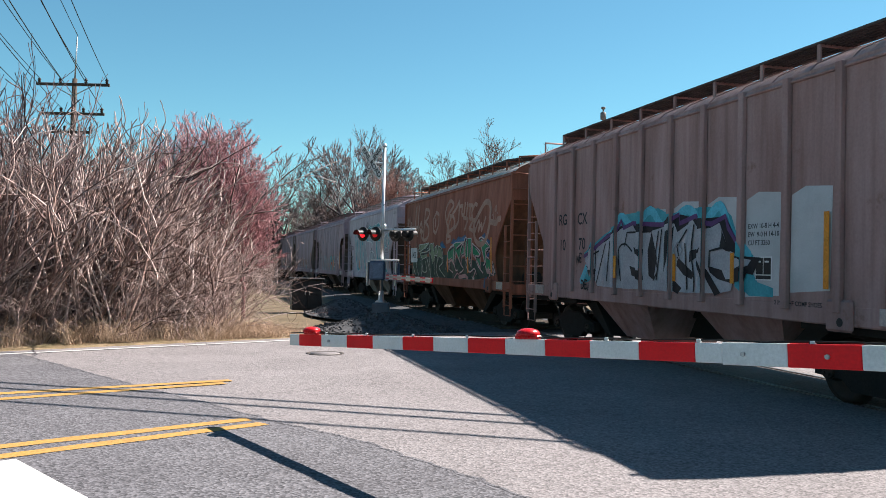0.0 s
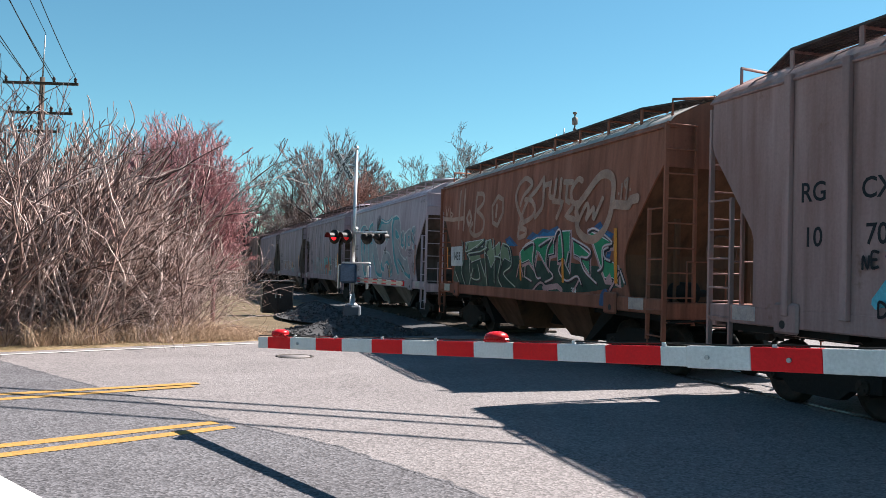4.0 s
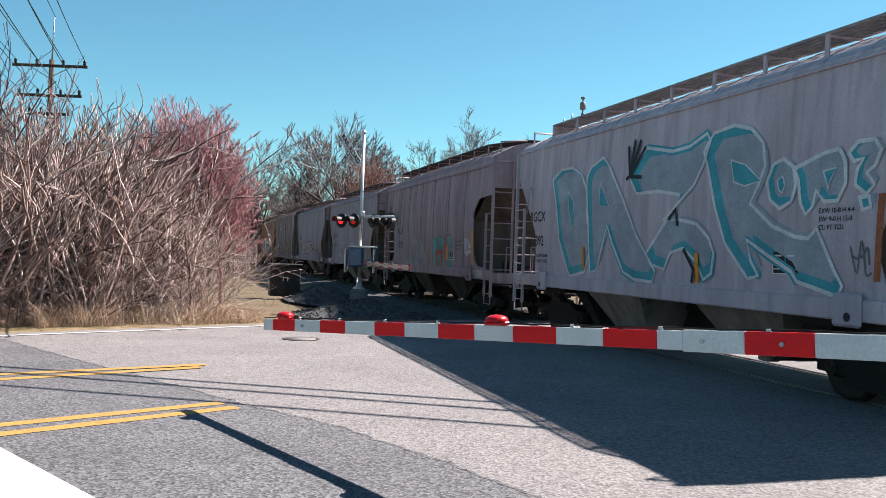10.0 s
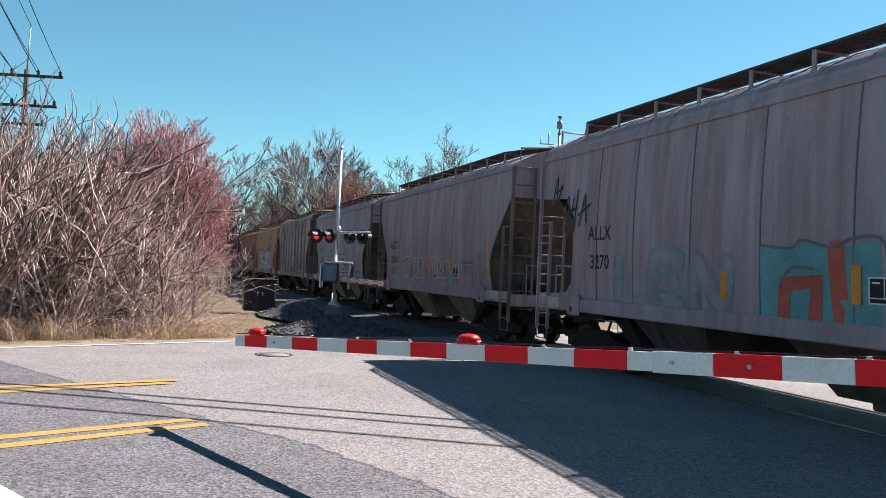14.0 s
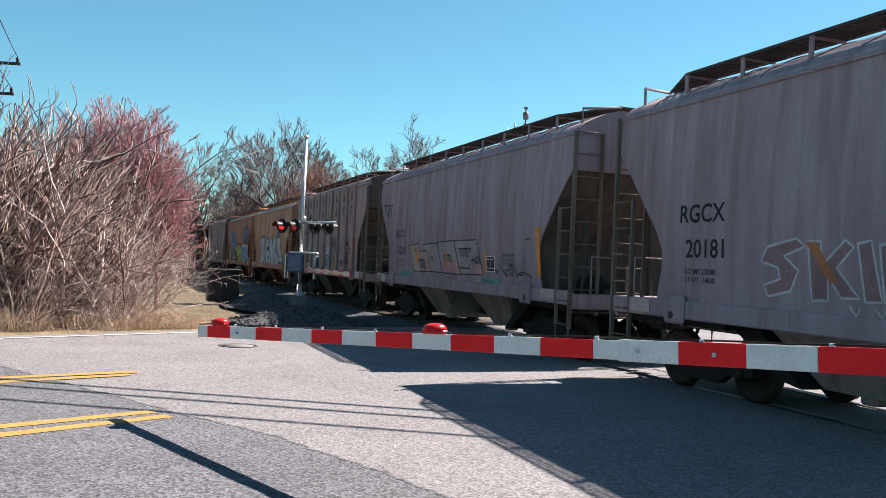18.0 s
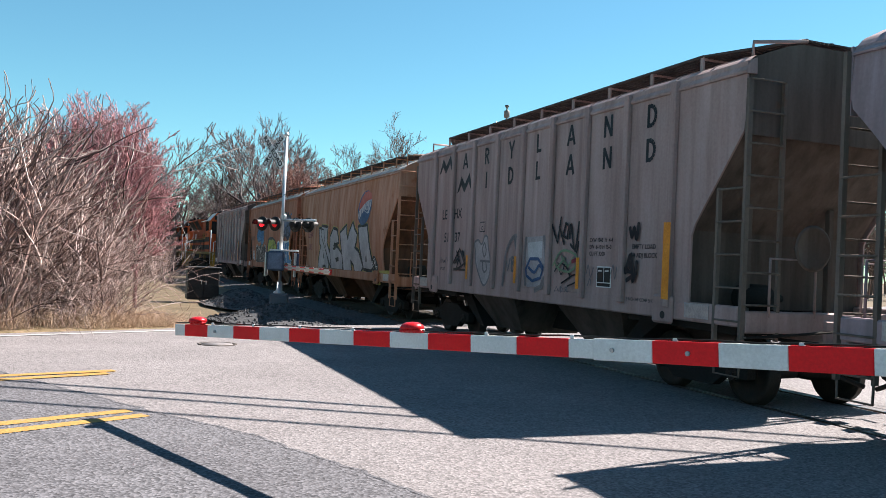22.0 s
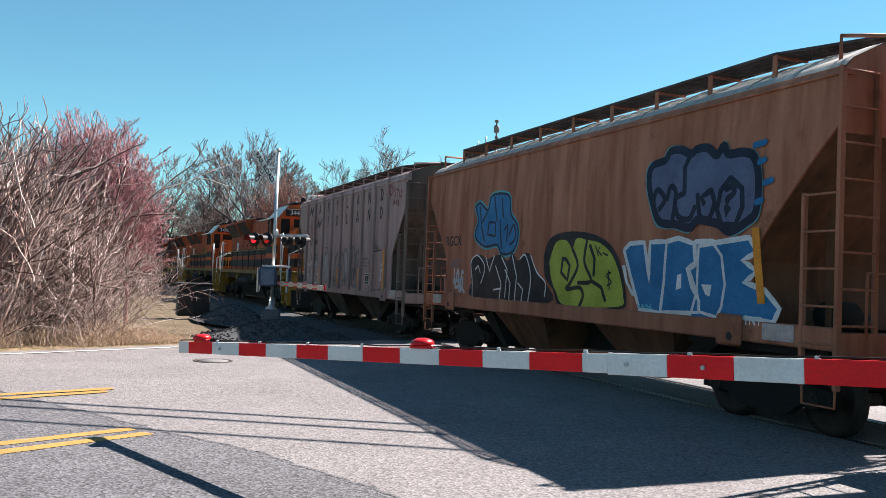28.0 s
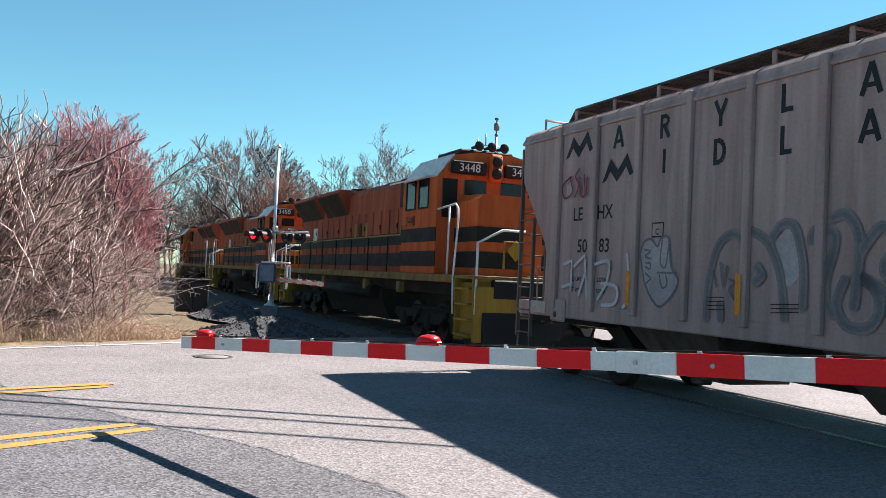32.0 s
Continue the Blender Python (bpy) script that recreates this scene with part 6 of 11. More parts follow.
dab(car, S_FADE, 0.022, [(4.57, 1.76), (4.45, 1.72), (4.5, 1.66), (4.62, 1.69)], BG, 0.01919)
dab(car, S_FADE, 0.022, [(4.11, 1.73), (4.13, 1.65), (4.19, 1.68), (4.13, 1.71)], BG, 0.01952)
dab(car, S_BLACK, 0.045, [(-5.56, 3.57), (-5.65, 3.38), (-5.21, 3.08)], BG, 0.01985)
dab(car, S_BLACK, 0.045, [(-5.25, 3.43), (-5.16, 3.08), (-5, 3.34), (-4.84, 3.06)], BG, 0.02018)
dab(car, S_BLACK, 0.045, [(-5.74, 3.43), (-4.82, 3.42)], BG, 0.02051)
letters(car, "RGCX", -3.9, 2.43, 0.22, S_BLACK, BG)
letters(car, "20263", -3.72, 1.95, 0.22, S_BLACK, BG)
marks(car, -4.2, 1.72, 0.07, ("LD LMT 232100", "LT WT   53900"), S_BLACK, BG)
data_plate(car, 2.5, 1.6, 0.4, 0.31, BG)
marks(car, 3.3, 1.92, 0.06, ("EXW 10-8  H 4-4", "EW  8-6  H 15-0", "CU FT 3221"), S_BLACK, BG)
strip(car, 4.88, 5.02, 1.55, 2.5, P_ORANGE, BG, 0.1)
strip(car, 2.36, 2.46, 1.58, 2.0, P_ORANGE, BG)


def peaks(x, z, h):
    """A mark like two sharp peaks, in one zigzag band."""
    return [(x + a, z + b * h) for a, b in ((-0.43, -0.06), (-0.2, 1.02), (0.01, 0.46), (0.25, 1.14), (0.43, 0.22), (0.33, 0.12), (0.23, 0.56), (-0.01, -0.08), (-0.2, 0.44), (-0.31, 0.04))]


def owner_row(car):
    kinds_top = ("peak", "chevron", "knee", "fork", "foot", "chevron", "zig", "half_ring")
    kinds_low = ("", "peak", "bar", "half_ring", "foot", "chevron", "zig", "half_ring")
    for i, (a, b) in enumerate(zip(kinds_top, kinds_low)):
        x = POSTS_MM[i] + 0.585
        for kind, z in ((a, 3.84), (b, 3.33)):
            if kind == "peak":
                fill(car, [peaks(x, z, 0.35)], S_BLACK, lift=0.006, name="painted_mark")
        if a != "peak":
            shape_poly(car, emblem(a, x, 3.84, 0.35), S_BLACK)
        if b and b != "peak":
            shape_poly(car, emblem(b, x, 3.33, 0.35), S_BLACK)


def ribbed_owner_car(s0, label, number):
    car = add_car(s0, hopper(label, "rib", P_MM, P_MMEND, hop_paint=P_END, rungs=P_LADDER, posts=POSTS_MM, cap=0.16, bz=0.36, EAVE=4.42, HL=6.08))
    owner_row(car)
    letters(car, "LE", -4.05, 2.74, 0.22, S_BLACK)
    letters(car, "HX", -3.24, 2.74, 0.22, S_BLACK)
    letters(car, number[:2], -3.88, 2.2, 0.22, S_BLACK)
    letters(car, number[2:], -3.22, 2.2, 0.22, S_BLACK)
    marks(car, -3.4, 1.72, 0.07, ("232200", "53800"), S_BLACK, step=2.6)
    marks(car, -4.2, 1.72, 0.07, ("LD LMT", "LT WT"), S_BLACK, step=2.6)
    marks(car, 2.5, 2.16, 0.065, ("EXW 10-8  H  4-4", "EW  8-10 H 15-0", "CU FT 3200"), S_BLACK)
    data_plate(car, 2.78, 1.45, 0.38, 0.3)
    strip(car, 4.6, 4.76, 1.34, 2.42, P_ORANGE, lift=0.09)
    for x in (2.28, -0.06, -2.42):
        strip(car, x - 0.05, x + 0.05, 1.38, 1.9, P_ORANGE, lift=0.09)
    strip(car, -1.98, -1.7, 2.4, 2.62, S_BLACK, name="class_panel")
    strip(car, -1.96, -1.72, 2.42, 2.6, P_MM, name="class_panel", lift=0.011)
    letters(car, "C", -1.84, 2.44, 0.09, S_BLACK, lift=0.015)
    letters(car, "2 INCH HF COMP SHOES", 4.0, 1.27, 0.05, S_BLACK)
    return car


car = ribbed_owner_car(96.42, "warm grey ribbed hopper car with black shapes and dark tags", "5137")
dab(car, S_CHALK, 0, [(-2.15, 2.01), (-2.21, 2.17), (-2.03, 2.23), (-1.83, 2.14), (-1.7, 2.31), (-1.55, 2.28), (-1.49, 2.07), (-1.35, 1.75), (-1.4, 1.48), (-1.59, 1.29), (-1.78, 1.35), (-2.1, 1.73)], 0.0, 0.0080, soft=True)
dab(car, S_CHALK, 0, [(0.18, 2.27), (0.93, 2.28), (1.04, 1.58), (0.92, 1.36), (0.31, 1.33)], 0.0, 0.0087)
dab(car, S_GHOST, 0, [(0.3, 2.16), (0.87, 2.19), (0.87, 1.88), (0.35, 1.84)], 0.0, 0.0094)
dab(car, S_SMOKE, 0.045, [(-2.15, 2.01), (-2.21, 2.17), (-2.03, 2.23), (-1.83, 2.14), (-1.7, 2.31), (-1.55, 2.28), (-1.49, 2.07), (-1.35, 1.75), (-1.4, 1.48), (-1.59, 1.29), (-1.78, 1.35), (-2.1, 1.73), (-2.15, 2.01)], 0.0, 0.0101, soft=True)
dab(car, S_SMOKE, 0.045, [(-1.69, 2.18), (-1.78, 2.05), (-1.68, 1.88), (-1.59, 2.01), (-1.69, 2.18)], 0.0, 0.0108, soft=True)
dab(car, S_SMOKE, 0.045, [(-1.86, 1.79), (-1.36, 1.78)], 0.0, 0.0115)
dab(car, S_SMOKE, 0.045, [(-1.76, 1.77), (-1.69, 1.57), (-1.53, 1.61), (-1.58, 1.77)], 0.0, 0.0122)
dab(car, S_SMOKE, 0.045, [(-0.61, 1.8), (-0.52, 1.61), (-0.43, 1.86)], 0.0, 0.0129)
dab(car, S_SMOKE, 0.045, [(-0.35, 1.89), (-0.35, 1.62), (-0.21, 1.68), (-0.33, 1.77), (-0.22, 1.83), (-0.35, 1.89)], 0.0, 0.0136, soft=True)
dab(car, S_HAZE, 0.1, [(-0.72, 1.32), (-0.65, 1.89), (-0.43, 2.2), (-0.19, 2.28), (-0.03, 2.02), (0, 1.54)], 0.0, 0.0143)
dab(car, S_SMOKE, 0.045, [(-0.72, 1.32), (-0.65, 1.89), (-0.43, 2.2), (-0.19, 2.28), (-0.03, 2.02), (0, 1.54)], 0.0, 0.0150)
dab(car, S_HAZE, 0.1, [(-0.27, 2.29), (-0.2, 2.11), (-0.06, 1.9)], 0.0, 0.0157)
dab(car, S_SMOKE, 0.045, [(-0.27, 2.29), (-0.2, 2.11), (-0.06, 1.9)], 0.0, 0.0164)
dab(car, S_HAZE, 0.1, [(0.23, 2.25), (0.18, 1.78), (0.27, 1.37)], 0.0, 0.0171)
dab(car, S_SMOKE, 0.045, [(0.23, 2.25), (0.18, 1.78), (0.27, 1.37)], 0.0, 0.0178)
dab(car, S_HAZE, 0.1, [(0.94, 2.27), (1.04, 1.91), (1.04, 1.55), (0.92, 1.35)], 0.0, 0.0185)
dab(car, S_SMOKE, 0.045, [(0.94, 2.27), (1.04, 1.91), (1.04, 1.55), (0.92, 1.35)], 0.0, 0.0192)
dab(car, S_HAZE, 0.1, [(0.66, 1.28), (0.88, 1.35), (1, 1.52)], 0.0, 0.0199)
dab(car, S_SMOKE, 0.045, [(0.66, 1.28), (0.88, 1.35), (1, 1.52)], 0.0, 0.0206)
dab(car, S_NAVY, 0.06, [(0.27, 1.67), (0.44, 1.86), (0.76, 1.86), (0.95, 1.71), (0.87, 1.52), (0.56, 1.45), (0.31, 1.54), (0.27, 1.67)], 0.0, 0.0213)
dab(car, S_NAVY, 0.06, [(0.38, 1.7), (0.62, 1.61), (0.79, 1.74), (0.92, 1.69)], 0.0, 0.0220)
dab(car, S_BLACK, 0.05, [(1.23, 2.48), (1.45, 2.15), (1.55, 2.6)], 0.0, 0.0227)
dab(car, S_BLACK, 0.05, [(1.5, 2.44), (1.68, 2.13)], 0.0, 0.0234)
dab(car, S_BLACK, 0.05, [(1.72, 2.49), (1.64, 2.28), (1.79, 2.22), (1.82, 2.45), (1.72, 2.49)], 0.0, 0.0241)
dab(car, S_BLACK, 0.05, [(1.87, 2.23), (1.9, 2.47), (2.06, 2.02), (2.17, 2.5)], 0.0, 0.0248)
dab(car, S_BLACK, 0.05, [(1.91, 2.12), (2.13, 1.99), (2.19, 2.17)], 0.0, 0.0255)
dab(car, S_BLACK, 0.05, [(-3.36, 1.71), (-3, 2.05), (-2.52, 1.51)], 0.0, 0.0262)
dab(car, S_BLACK, 0.05, [(-3.3, 1.59), (-2.64, 1.57)], 0.0, 0.0269)
dab(car, S_BLACK, 0.05, [(-3.18, 1.99), (-2.85, 1.63)], 0.0, 0.0276)
dab(car, S_BLACK, 0.05, [(-2.82, 2.01), (-2.6, 1.65)], 0.0, 0.0283)
dab(car, S_BLACK, 0.05, [(-3.25, 1.71), (-2.99, 1.86), (-3.12, 1.6), (-2.68, 1.72)], 0.0, 0.0290)
dab(car, S_BLACK, 0.03, [(1.4, 1.65), (1.63, 1.8), (1.94, 1.6), (1.65, 1.45), (2.08, 1.61), (2.22, 1.52), (1.87, 1.41)], 0.0, 0.0297)
dab(car, S_BLACK, 0.03, [(1.51, 1.81), (1.64, 1.6), (1.78, 1.79), (1.94, 1.55)], 0.0, 0.0304)
dab(car, S_PALE, 0.04, [(1.33, 1.75), (1.62, 2.01), (2.06, 1.96), (2.17, 1.82), (1.93, 1.66), (1.56, 1.69), (1.39, 1.81)], 0.0, 0.0311)
dab(car, S_PALE, 0.04, [(1.62, 1.92), (1.86, 1.74), (2.03, 1.9)], 0.0, 0.0318)
dab(car, S_PALE, 0.04, [(1.52, 1.73), (1.74, 1.89)], 0.0, 0.0325)
dab(car, S_MAROON, 0.07, [(2, 1.83), (2.17, 1.87)], 0.0, 0.0332)
dab(car, S_BLACK, 0.07, [(3.69, 2.37), (3.75, 2.22), (3.8, 2.37), (3.87, 2.19), (3.91, 2.43)], 0.0, 0.0339)
dab(car, S_BLACK, 0.07, [(3.61, 1.68), (3.74, 1.97), (3.81, 1.55), (3.9, 1.86)], 0.0, 0.0346)
dab(car, S_BLACK, 0.07, [(3.58, 1.74), (3.78, 1.69), (3.69, 1.85)], 0.0, 0.0353)
dab(car, S_BLACK, 0.07, [(3.65, 1.57), (3.9, 1.69)], 0.0, 0.0360)
dab(car, S_SMOKE, 0.022, [(1.44, 1.3), (1.5, 1.39), (1.58, 1.31)], 0.0, 0.0367)
dab(car, S_SMOKE, 0.022, [(1.65, 1.39), (1.66, 1.29), (1.74, 1.35), (1.65, 1.39)], 0.0, 0.0374)
dab(car, S_SMOKE, 0.022, [(1.81, 1.31), (1.82, 1.39), (1.89, 1.36), (1.82, 1.34), (1.91, 1.31)], 0.0, 0.0381)
dab(car, S_SMOKE, 0.022, [(2.49, 1.64), (2.54, 1.78), (2.62, 1.59), (2.7, 1.74)], 0.0, 0.0388)
dab(car, S_SMOKE, 0.022, [(2.53, 1.44), (2.65, 1.64), (2.62, 1.45)], 0.0, 0.0395)
dab(car, S_SMOKE, 0.022, [(3.22, 1.66), (3.28, 1.8), (3.33, 1.58), (3.38, 1.76)], 0.0, 0.0402)
dab(car, S_SMOKE, 0.022, [(-4.19, 1.69), (-4.11, 1.85), (-3.9, 1.74)], 0.0, 0.0409)
dab(car, S_SMOKE, 0.022, [(-3.8, 1.7), (-3.74, 1.85), (-3.6, 1.7)], 0.0, 0.0416)
letters(car, "EMPTY LOAD", 4.02, 2.05, 0.07, S_BLACK)
letters(car, "1/4 ADJ BLOCK", 4.02, 1.92, 0.07, S_BLACK)

car = add_car(110.28, hopper("rusty tan covered hopper car with silver graffiti", "smooth", P_RUST7, P_ENDR, roof_paint=P_ROOF, hop_paint=P_ENDR, bulge=BG))
dab(car, DULL_YELLOW, 0.2, [(-2.92, 2.79), (-2.19, 2.74), (-2.02, 2.35), (-1.4, 1.46), (-1.46, 1.32), (-1.83, 1.29), (-1.89, 1.43), (-2.29, 1.42), (-2.34, 1.27), (-3.04, 1.31), (-2.92, 1.63), (-2.57, 2.14), (-2.76, 2.23), (-2.83, 2.56), (-2.92, 2.79)], BG, 0.00500)
dab(car, DULL_YELLOW, 0.2, [(-2.53, 2.86), (-1.62, 2.8), (-1.66, 2.23), (-1.18, 1.85), (-1.01, 1.35), (-1.17, 1.44), (-1.83, 1.96), (-2.58, 2.54), (-2.53, 2.86)], BG, 0.00533)
dab(car, DULL_YELLOW, 0.2, [(-1.2, 2.45), (-0.79, 2.74), (-0.24, 2.67), (0.01, 2.25), (-0.46, 2.2), (-0.52, 2.25), (-0.7, 2.13), (-0.1, 2.07), (0.43, 1.86), (0.55, 1.49), (0.49, 1.32), (-1.04, 1.32), (-1.18, 1.85), (-1.2, 2.45)], BG, 0.00566)
dab(car, DULL_YELLOW, 0.2, [(0.15, 2.56), (0.95, 2.81), (1.01, 2.54), (1.18, 2.33), (1.34, 2.59), (1.72, 2.89), (1.95, 2.67), (2.28, 2.49), (2.19, 2.25), (2.01, 2.07), (2.49, 1.94), (2.97, 1.47), (2.67, 1.28), (2.03, 1.26), (1.92, 1.5), (1.54, 1.67), (1.65, 1.3), (0.65, 1.29), (0.47, 1.87), (0.15, 2.56)], BG, 0.00599)
dab(car, DULL_YELLOW, 0.2, [(2.38, 2.73), (3.36, 2.75), (3.64, 2.12), (4.05, 1.5), (3.86, 1.39), (3.06, 1.42), (2.63, 2.07), (2.38, 2.73)], BG, 0.00632)
dab(car, S_BLACK, 0.15, [(-2.92, 2.79), (-2.19, 2.74), (-2.02, 2.35), (-1.4, 1.46), (-1.46, 1.32), (-1.83, 1.29), (-1.89, 1.43), (-2.29, 1.42), (-2.34, 1.27), (-3.04, 1.31), (-2.92, 1.63), (-2.57, 2.14), (-2.76, 2.23), (-2.83, 2.56), (-2.92, 2.79)], BG, 0.00665)
dab(car, S_BLACK, 0.15, [(-2.53, 2.86), (-1.62, 2.8), (-1.66, 2.23), (-1.18, 1.85), (-1.01, 1.35), (-1.17, 1.44), (-1.83, 1.96), (-2.58, 2.54), (-2.53, 2.86)], BG, 0.00698)
dab(car, S_BLACK, 0.15, [(-1.2, 2.45), (-0.79, 2.74), (-0.24, 2.67), (0.01, 2.25), (-0.46, 2.2), (-0.52, 2.25), (-0.7, 2.13), (-0.1, 2.07), (0.43, 1.86), (0.55, 1.49), (0.49, 1.32), (-1.04, 1.32), (-1.18, 1.85), (-1.2, 2.45)], BG, 0.00731)
dab(car, S_BLACK, 0.15, [(0.15, 2.56), (0.95, 2.81), (1.01, 2.54), (1.18, 2.33), (1.34, 2.59), (1.72, 2.89), (1.95, 2.67), (2.28, 2.49), (2.19, 2.25), (2.01, 2.07), (2.49, 1.94), (2.97, 1.47), (2.67, 1.28), (2.03, 1.26), (1.92, 1.5), (1.54, 1.67), (1.65, 1.3), (0.65, 1.29), (0.47, 1.87), (0.15, 2.56)], BG, 0.00764)
dab(car, S_BLACK, 0.15, [(2.38, 2.73), (3.36, 2.75), (3.64, 2.12), (4.05, 1.5), (3.86, 1.39), (3.06, 1.42), (2.63, 2.07), (2.38, 2.73)], BG, 0.00797)
dab(car, S_SILVER, 0, [(-2.92, 2.79), (-2.19, 2.74), (-2.02, 2.35), (-1.4, 1.46), (-1.46, 1.32), (-1.83, 1.29), (-1.89, 1.43), (-2.29, 1.42), (-2.34, 1.27), (-3.04, 1.31), (-2.92, 1.63), (-2.57, 2.14), (-2.76, 2.23), (-2.83, 2.56)], BG, 0.00830)
dab(car, S_SILVER, 0, [(-2.53, 2.86), (-1.62, 2.8), (-1.66, 2.23), (-1.18, 1.85), (-1.01, 1.35), (-1.17, 1.44), (-1.83, 1.96), (-2.58, 2.54)], BG, 0.00863)
dab(car, S_SILVER, 0, [(-1.2, 2.45), (-0.79, 2.74), (-0.24, 2.67), (0.01, 2.25), (-0.46, 2.2), (-0.52, 2.25), (-0.7, 2.13), (-0.1, 2.07), (0.43, 1.86), (0.55, 1.49), (0.49, 1.32), (-1.04, 1.32), (-1.18, 1.85)], BG, 0.00896)
dab(car, S_SILVER, 0, [(0.15, 2.56), (0.95, 2.81), (1.01, 2.54), (1.18, 2.33), (1.34, 2.59), (1.72, 2.89), (1.95, 2.67), (2.28, 2.49), (2.19, 2.25), (2.01, 2.07), (2.49, 1.94), (2.97, 1.47), (2.67, 1.28), (2.03, 1.26), (1.92, 1.5), (1.54, 1.67), (1.65, 1.3), (0.65, 1.29), (0.47, 1.87)], BG, 0.00929)
dab(car, S_SILVER, 0, [(2.38, 2.73), (3.36, 2.75), (3.64, 2.12), (4.05, 1.5), (3.86, 1.39), (3.06, 1.42), (2.63, 2.07)], BG, 0.00962)
dab(car, S_BLACK, 0.05, [(-2.92, 2.79), (-2.19, 2.74), (-2.02, 2.35), (-1.4, 1.46), (-1.46, 1.32), (-1.83, 1.29), (-1.89, 1.43), (-2.29, 1.42), (-2.34, 1.27), (-3.04, 1.31), (-2.92, 1.63), (-2.57, 2.14), (-2.76, 2.23), (-2.83, 2.56), (-2.92, 2.79)], BG, 0.00995)
dab(car, S_BLACK, 0.05, [(-2.53, 2.86), (-1.62, 2.8), (-1.66, 2.23), (-1.18, 1.85), (-1.01, 1.35), (-1.17, 1.44), (-1.83, 1.96), (-2.58, 2.54), (-2.53, 2.86)], BG, 0.01028)
dab(car, S_BLACK, 0.05, [(-1.2, 2.45), (-0.79, 2.74), (-0.24, 2.67), (0.01, 2.25), (-0.46, 2.2), (-0.52, 2.25), (-0.7, 2.13), (-0.1, 2.07), (0.43, 1.86), (0.55, 1.49), (0.49, 1.32), (-1.04, 1.32), (-1.18, 1.85), (-1.2, 2.45)], BG, 0.01061)
dab(car, S_BLACK, 0.05, [(0.15, 2.56), (0.95, 2.81), (1.01, 2.54), (1.18, 2.33), (1.34, 2.59), (1.72, 2.89), (1.95, 2.67), (2.28, 2.49), (2.19, 2.25), (2.01, 2.07), (2.49, 1.94), (2.97, 1.47), (2.67, 1.28), (2.03, 1.26), (1.92, 1.5), (1.54, 1.67), (1.65, 1.3), (0.65, 1.29), (0.47, 1.87), (0.15, 2.56)], BG, 0.01094)
dab(car, S_BLACK, 0.05, [(2.38, 2.73), (3.36, 2.75), (3.64, 2.12), (4.05, 1.5), (3.86, 1.39), (3.06, 1.42), (2.63, 2.07), (2.38, 2.73)], BG, 0.01127)
dab(car, S_BLACK, 0, [(-2.25, 2.03), (-2.05, 1.71), (-2.18, 1.65)], BG, 0.01160)
dab(car, S_BLACK, 0, [(-0.76, 2.06), (-0.45, 2.11), (-0.36, 2.02), (-0.66, 1.98)], BG, 0.01193)
dab(car, S_BLACK, 0, [(-0.41, 1.71), (0.02, 1.76), (0.04, 1.62), (-0.31, 1.57)], BG, 0.01226)
dab(car, S_SMOKE, 0, [(3.22, 1.77), (3.37, 1.86), (3.44, 1.63), (3.23, 1.62)], BG, 0.01259)
dab(car, S_BLACK, 0, [(3.97, 1.75), (4.15, 1.83), (4.37, 1.73), (4.57, 1.52), (4.45, 1.36), (4.08, 1.37)], BG, 0.01292, soft=True)
dab(car, S_WHITE, 0.025, [(4.08, 1.7), (4.27, 1.76), (4.19, 1.59)], BG, 0.01325)
dab(car, S_WHITE, 0.025, [(4.12, 1.54), (4.32, 1.68), (4.29, 1.46)], BG, 0.01358)
dab(car, S_WHITE, 0.025, [(4.28, 1.51), (4.49, 1.52), (4.37, 1.41)], BG, 0.01391)
dab(car, S_WHITE, 0.025, [(4, 1.67), (4.07, 1.45)], BG, 0.01424)
dab(car, S_NAVY, 0, [(3.65, 3.27), (3.67, 3.44), (3.61, 3.61), (3.47, 3.74), (3.28, 3.83), (3.04, 3.85), (2.79, 3.82), (2.56, 3.72), (2.37, 3.56), (2.26, 3.38), (2.24, 3.18), (2.31, 3), (2.47, 2.87), (2.68, 2.79), (2.93, 2.78), (3.18, 2.83), (3.39, 2.94), (3.56, 3.09)], BG, 0.01457, soft=True)
dab(car, S_RED, 0, [(2.36, 3.43), (2.54, 3.63), (2.85, 3.8), (3.21, 3.83), (3.59, 3.72), (3.63, 3.55), (3.35, 3.53), (3, 3.47), (2.63, 3.33), (2.36, 3.21)], BG, 0.01490)
dab(car, S_GHOST, 0, [(2.29, 3.09), (2.35, 3.23), (2.66, 3.34), (3, 3.47), (3.38, 3.54), (3.64, 3.54), (3.62, 3.38), (3.44, 3.14), (3.27, 3.12), (3.08, 3.19), (2.87, 3.21), (2.65, 3.1), (2.43, 2.96)], BG, 0.01523)
dab(car, S_NAVY, 0.045, [(2.44, 3.18), (2.5, 3.02)], BG, 0.01556)
dab(car, S_NAVY, 0.045, [(2.61, 3.26), (2.68, 3.07)], BG, 0.01589)
dab(car, S_NAVY, 0.045, [(2.79, 3.3), (2.85, 3.15)], BG, 0.01622)
dab(car, S_NAVY, 0.045, [(3, 3.44), (2.97, 3.25), (3.12, 3.22)], BG, 0.01655)
dab(car, S_NAVY, 0.045, [(3.19, 3.48), (3.16, 3.22), (3.33, 3.23), (3.27, 3.35)], BG, 0.01688)
dab(car, S_NAVY, 0.045, [(3.38, 3.49), (3.44, 3.25), (3.52, 3.51)], BG, 0.01721)
dab(car, DULL_YELLOW, 0, [(4.29, 1.39), (5.78, 1.43), (5.81, 1.28), (4.3, 1.26)], BG, 0.01754)
dab(car, DULL_YELLOW, 0, [(4.32, 1.24), (4.75, 1.37), (4.83, 0.98), (4.41, 0.97)], BG, 0.01787)
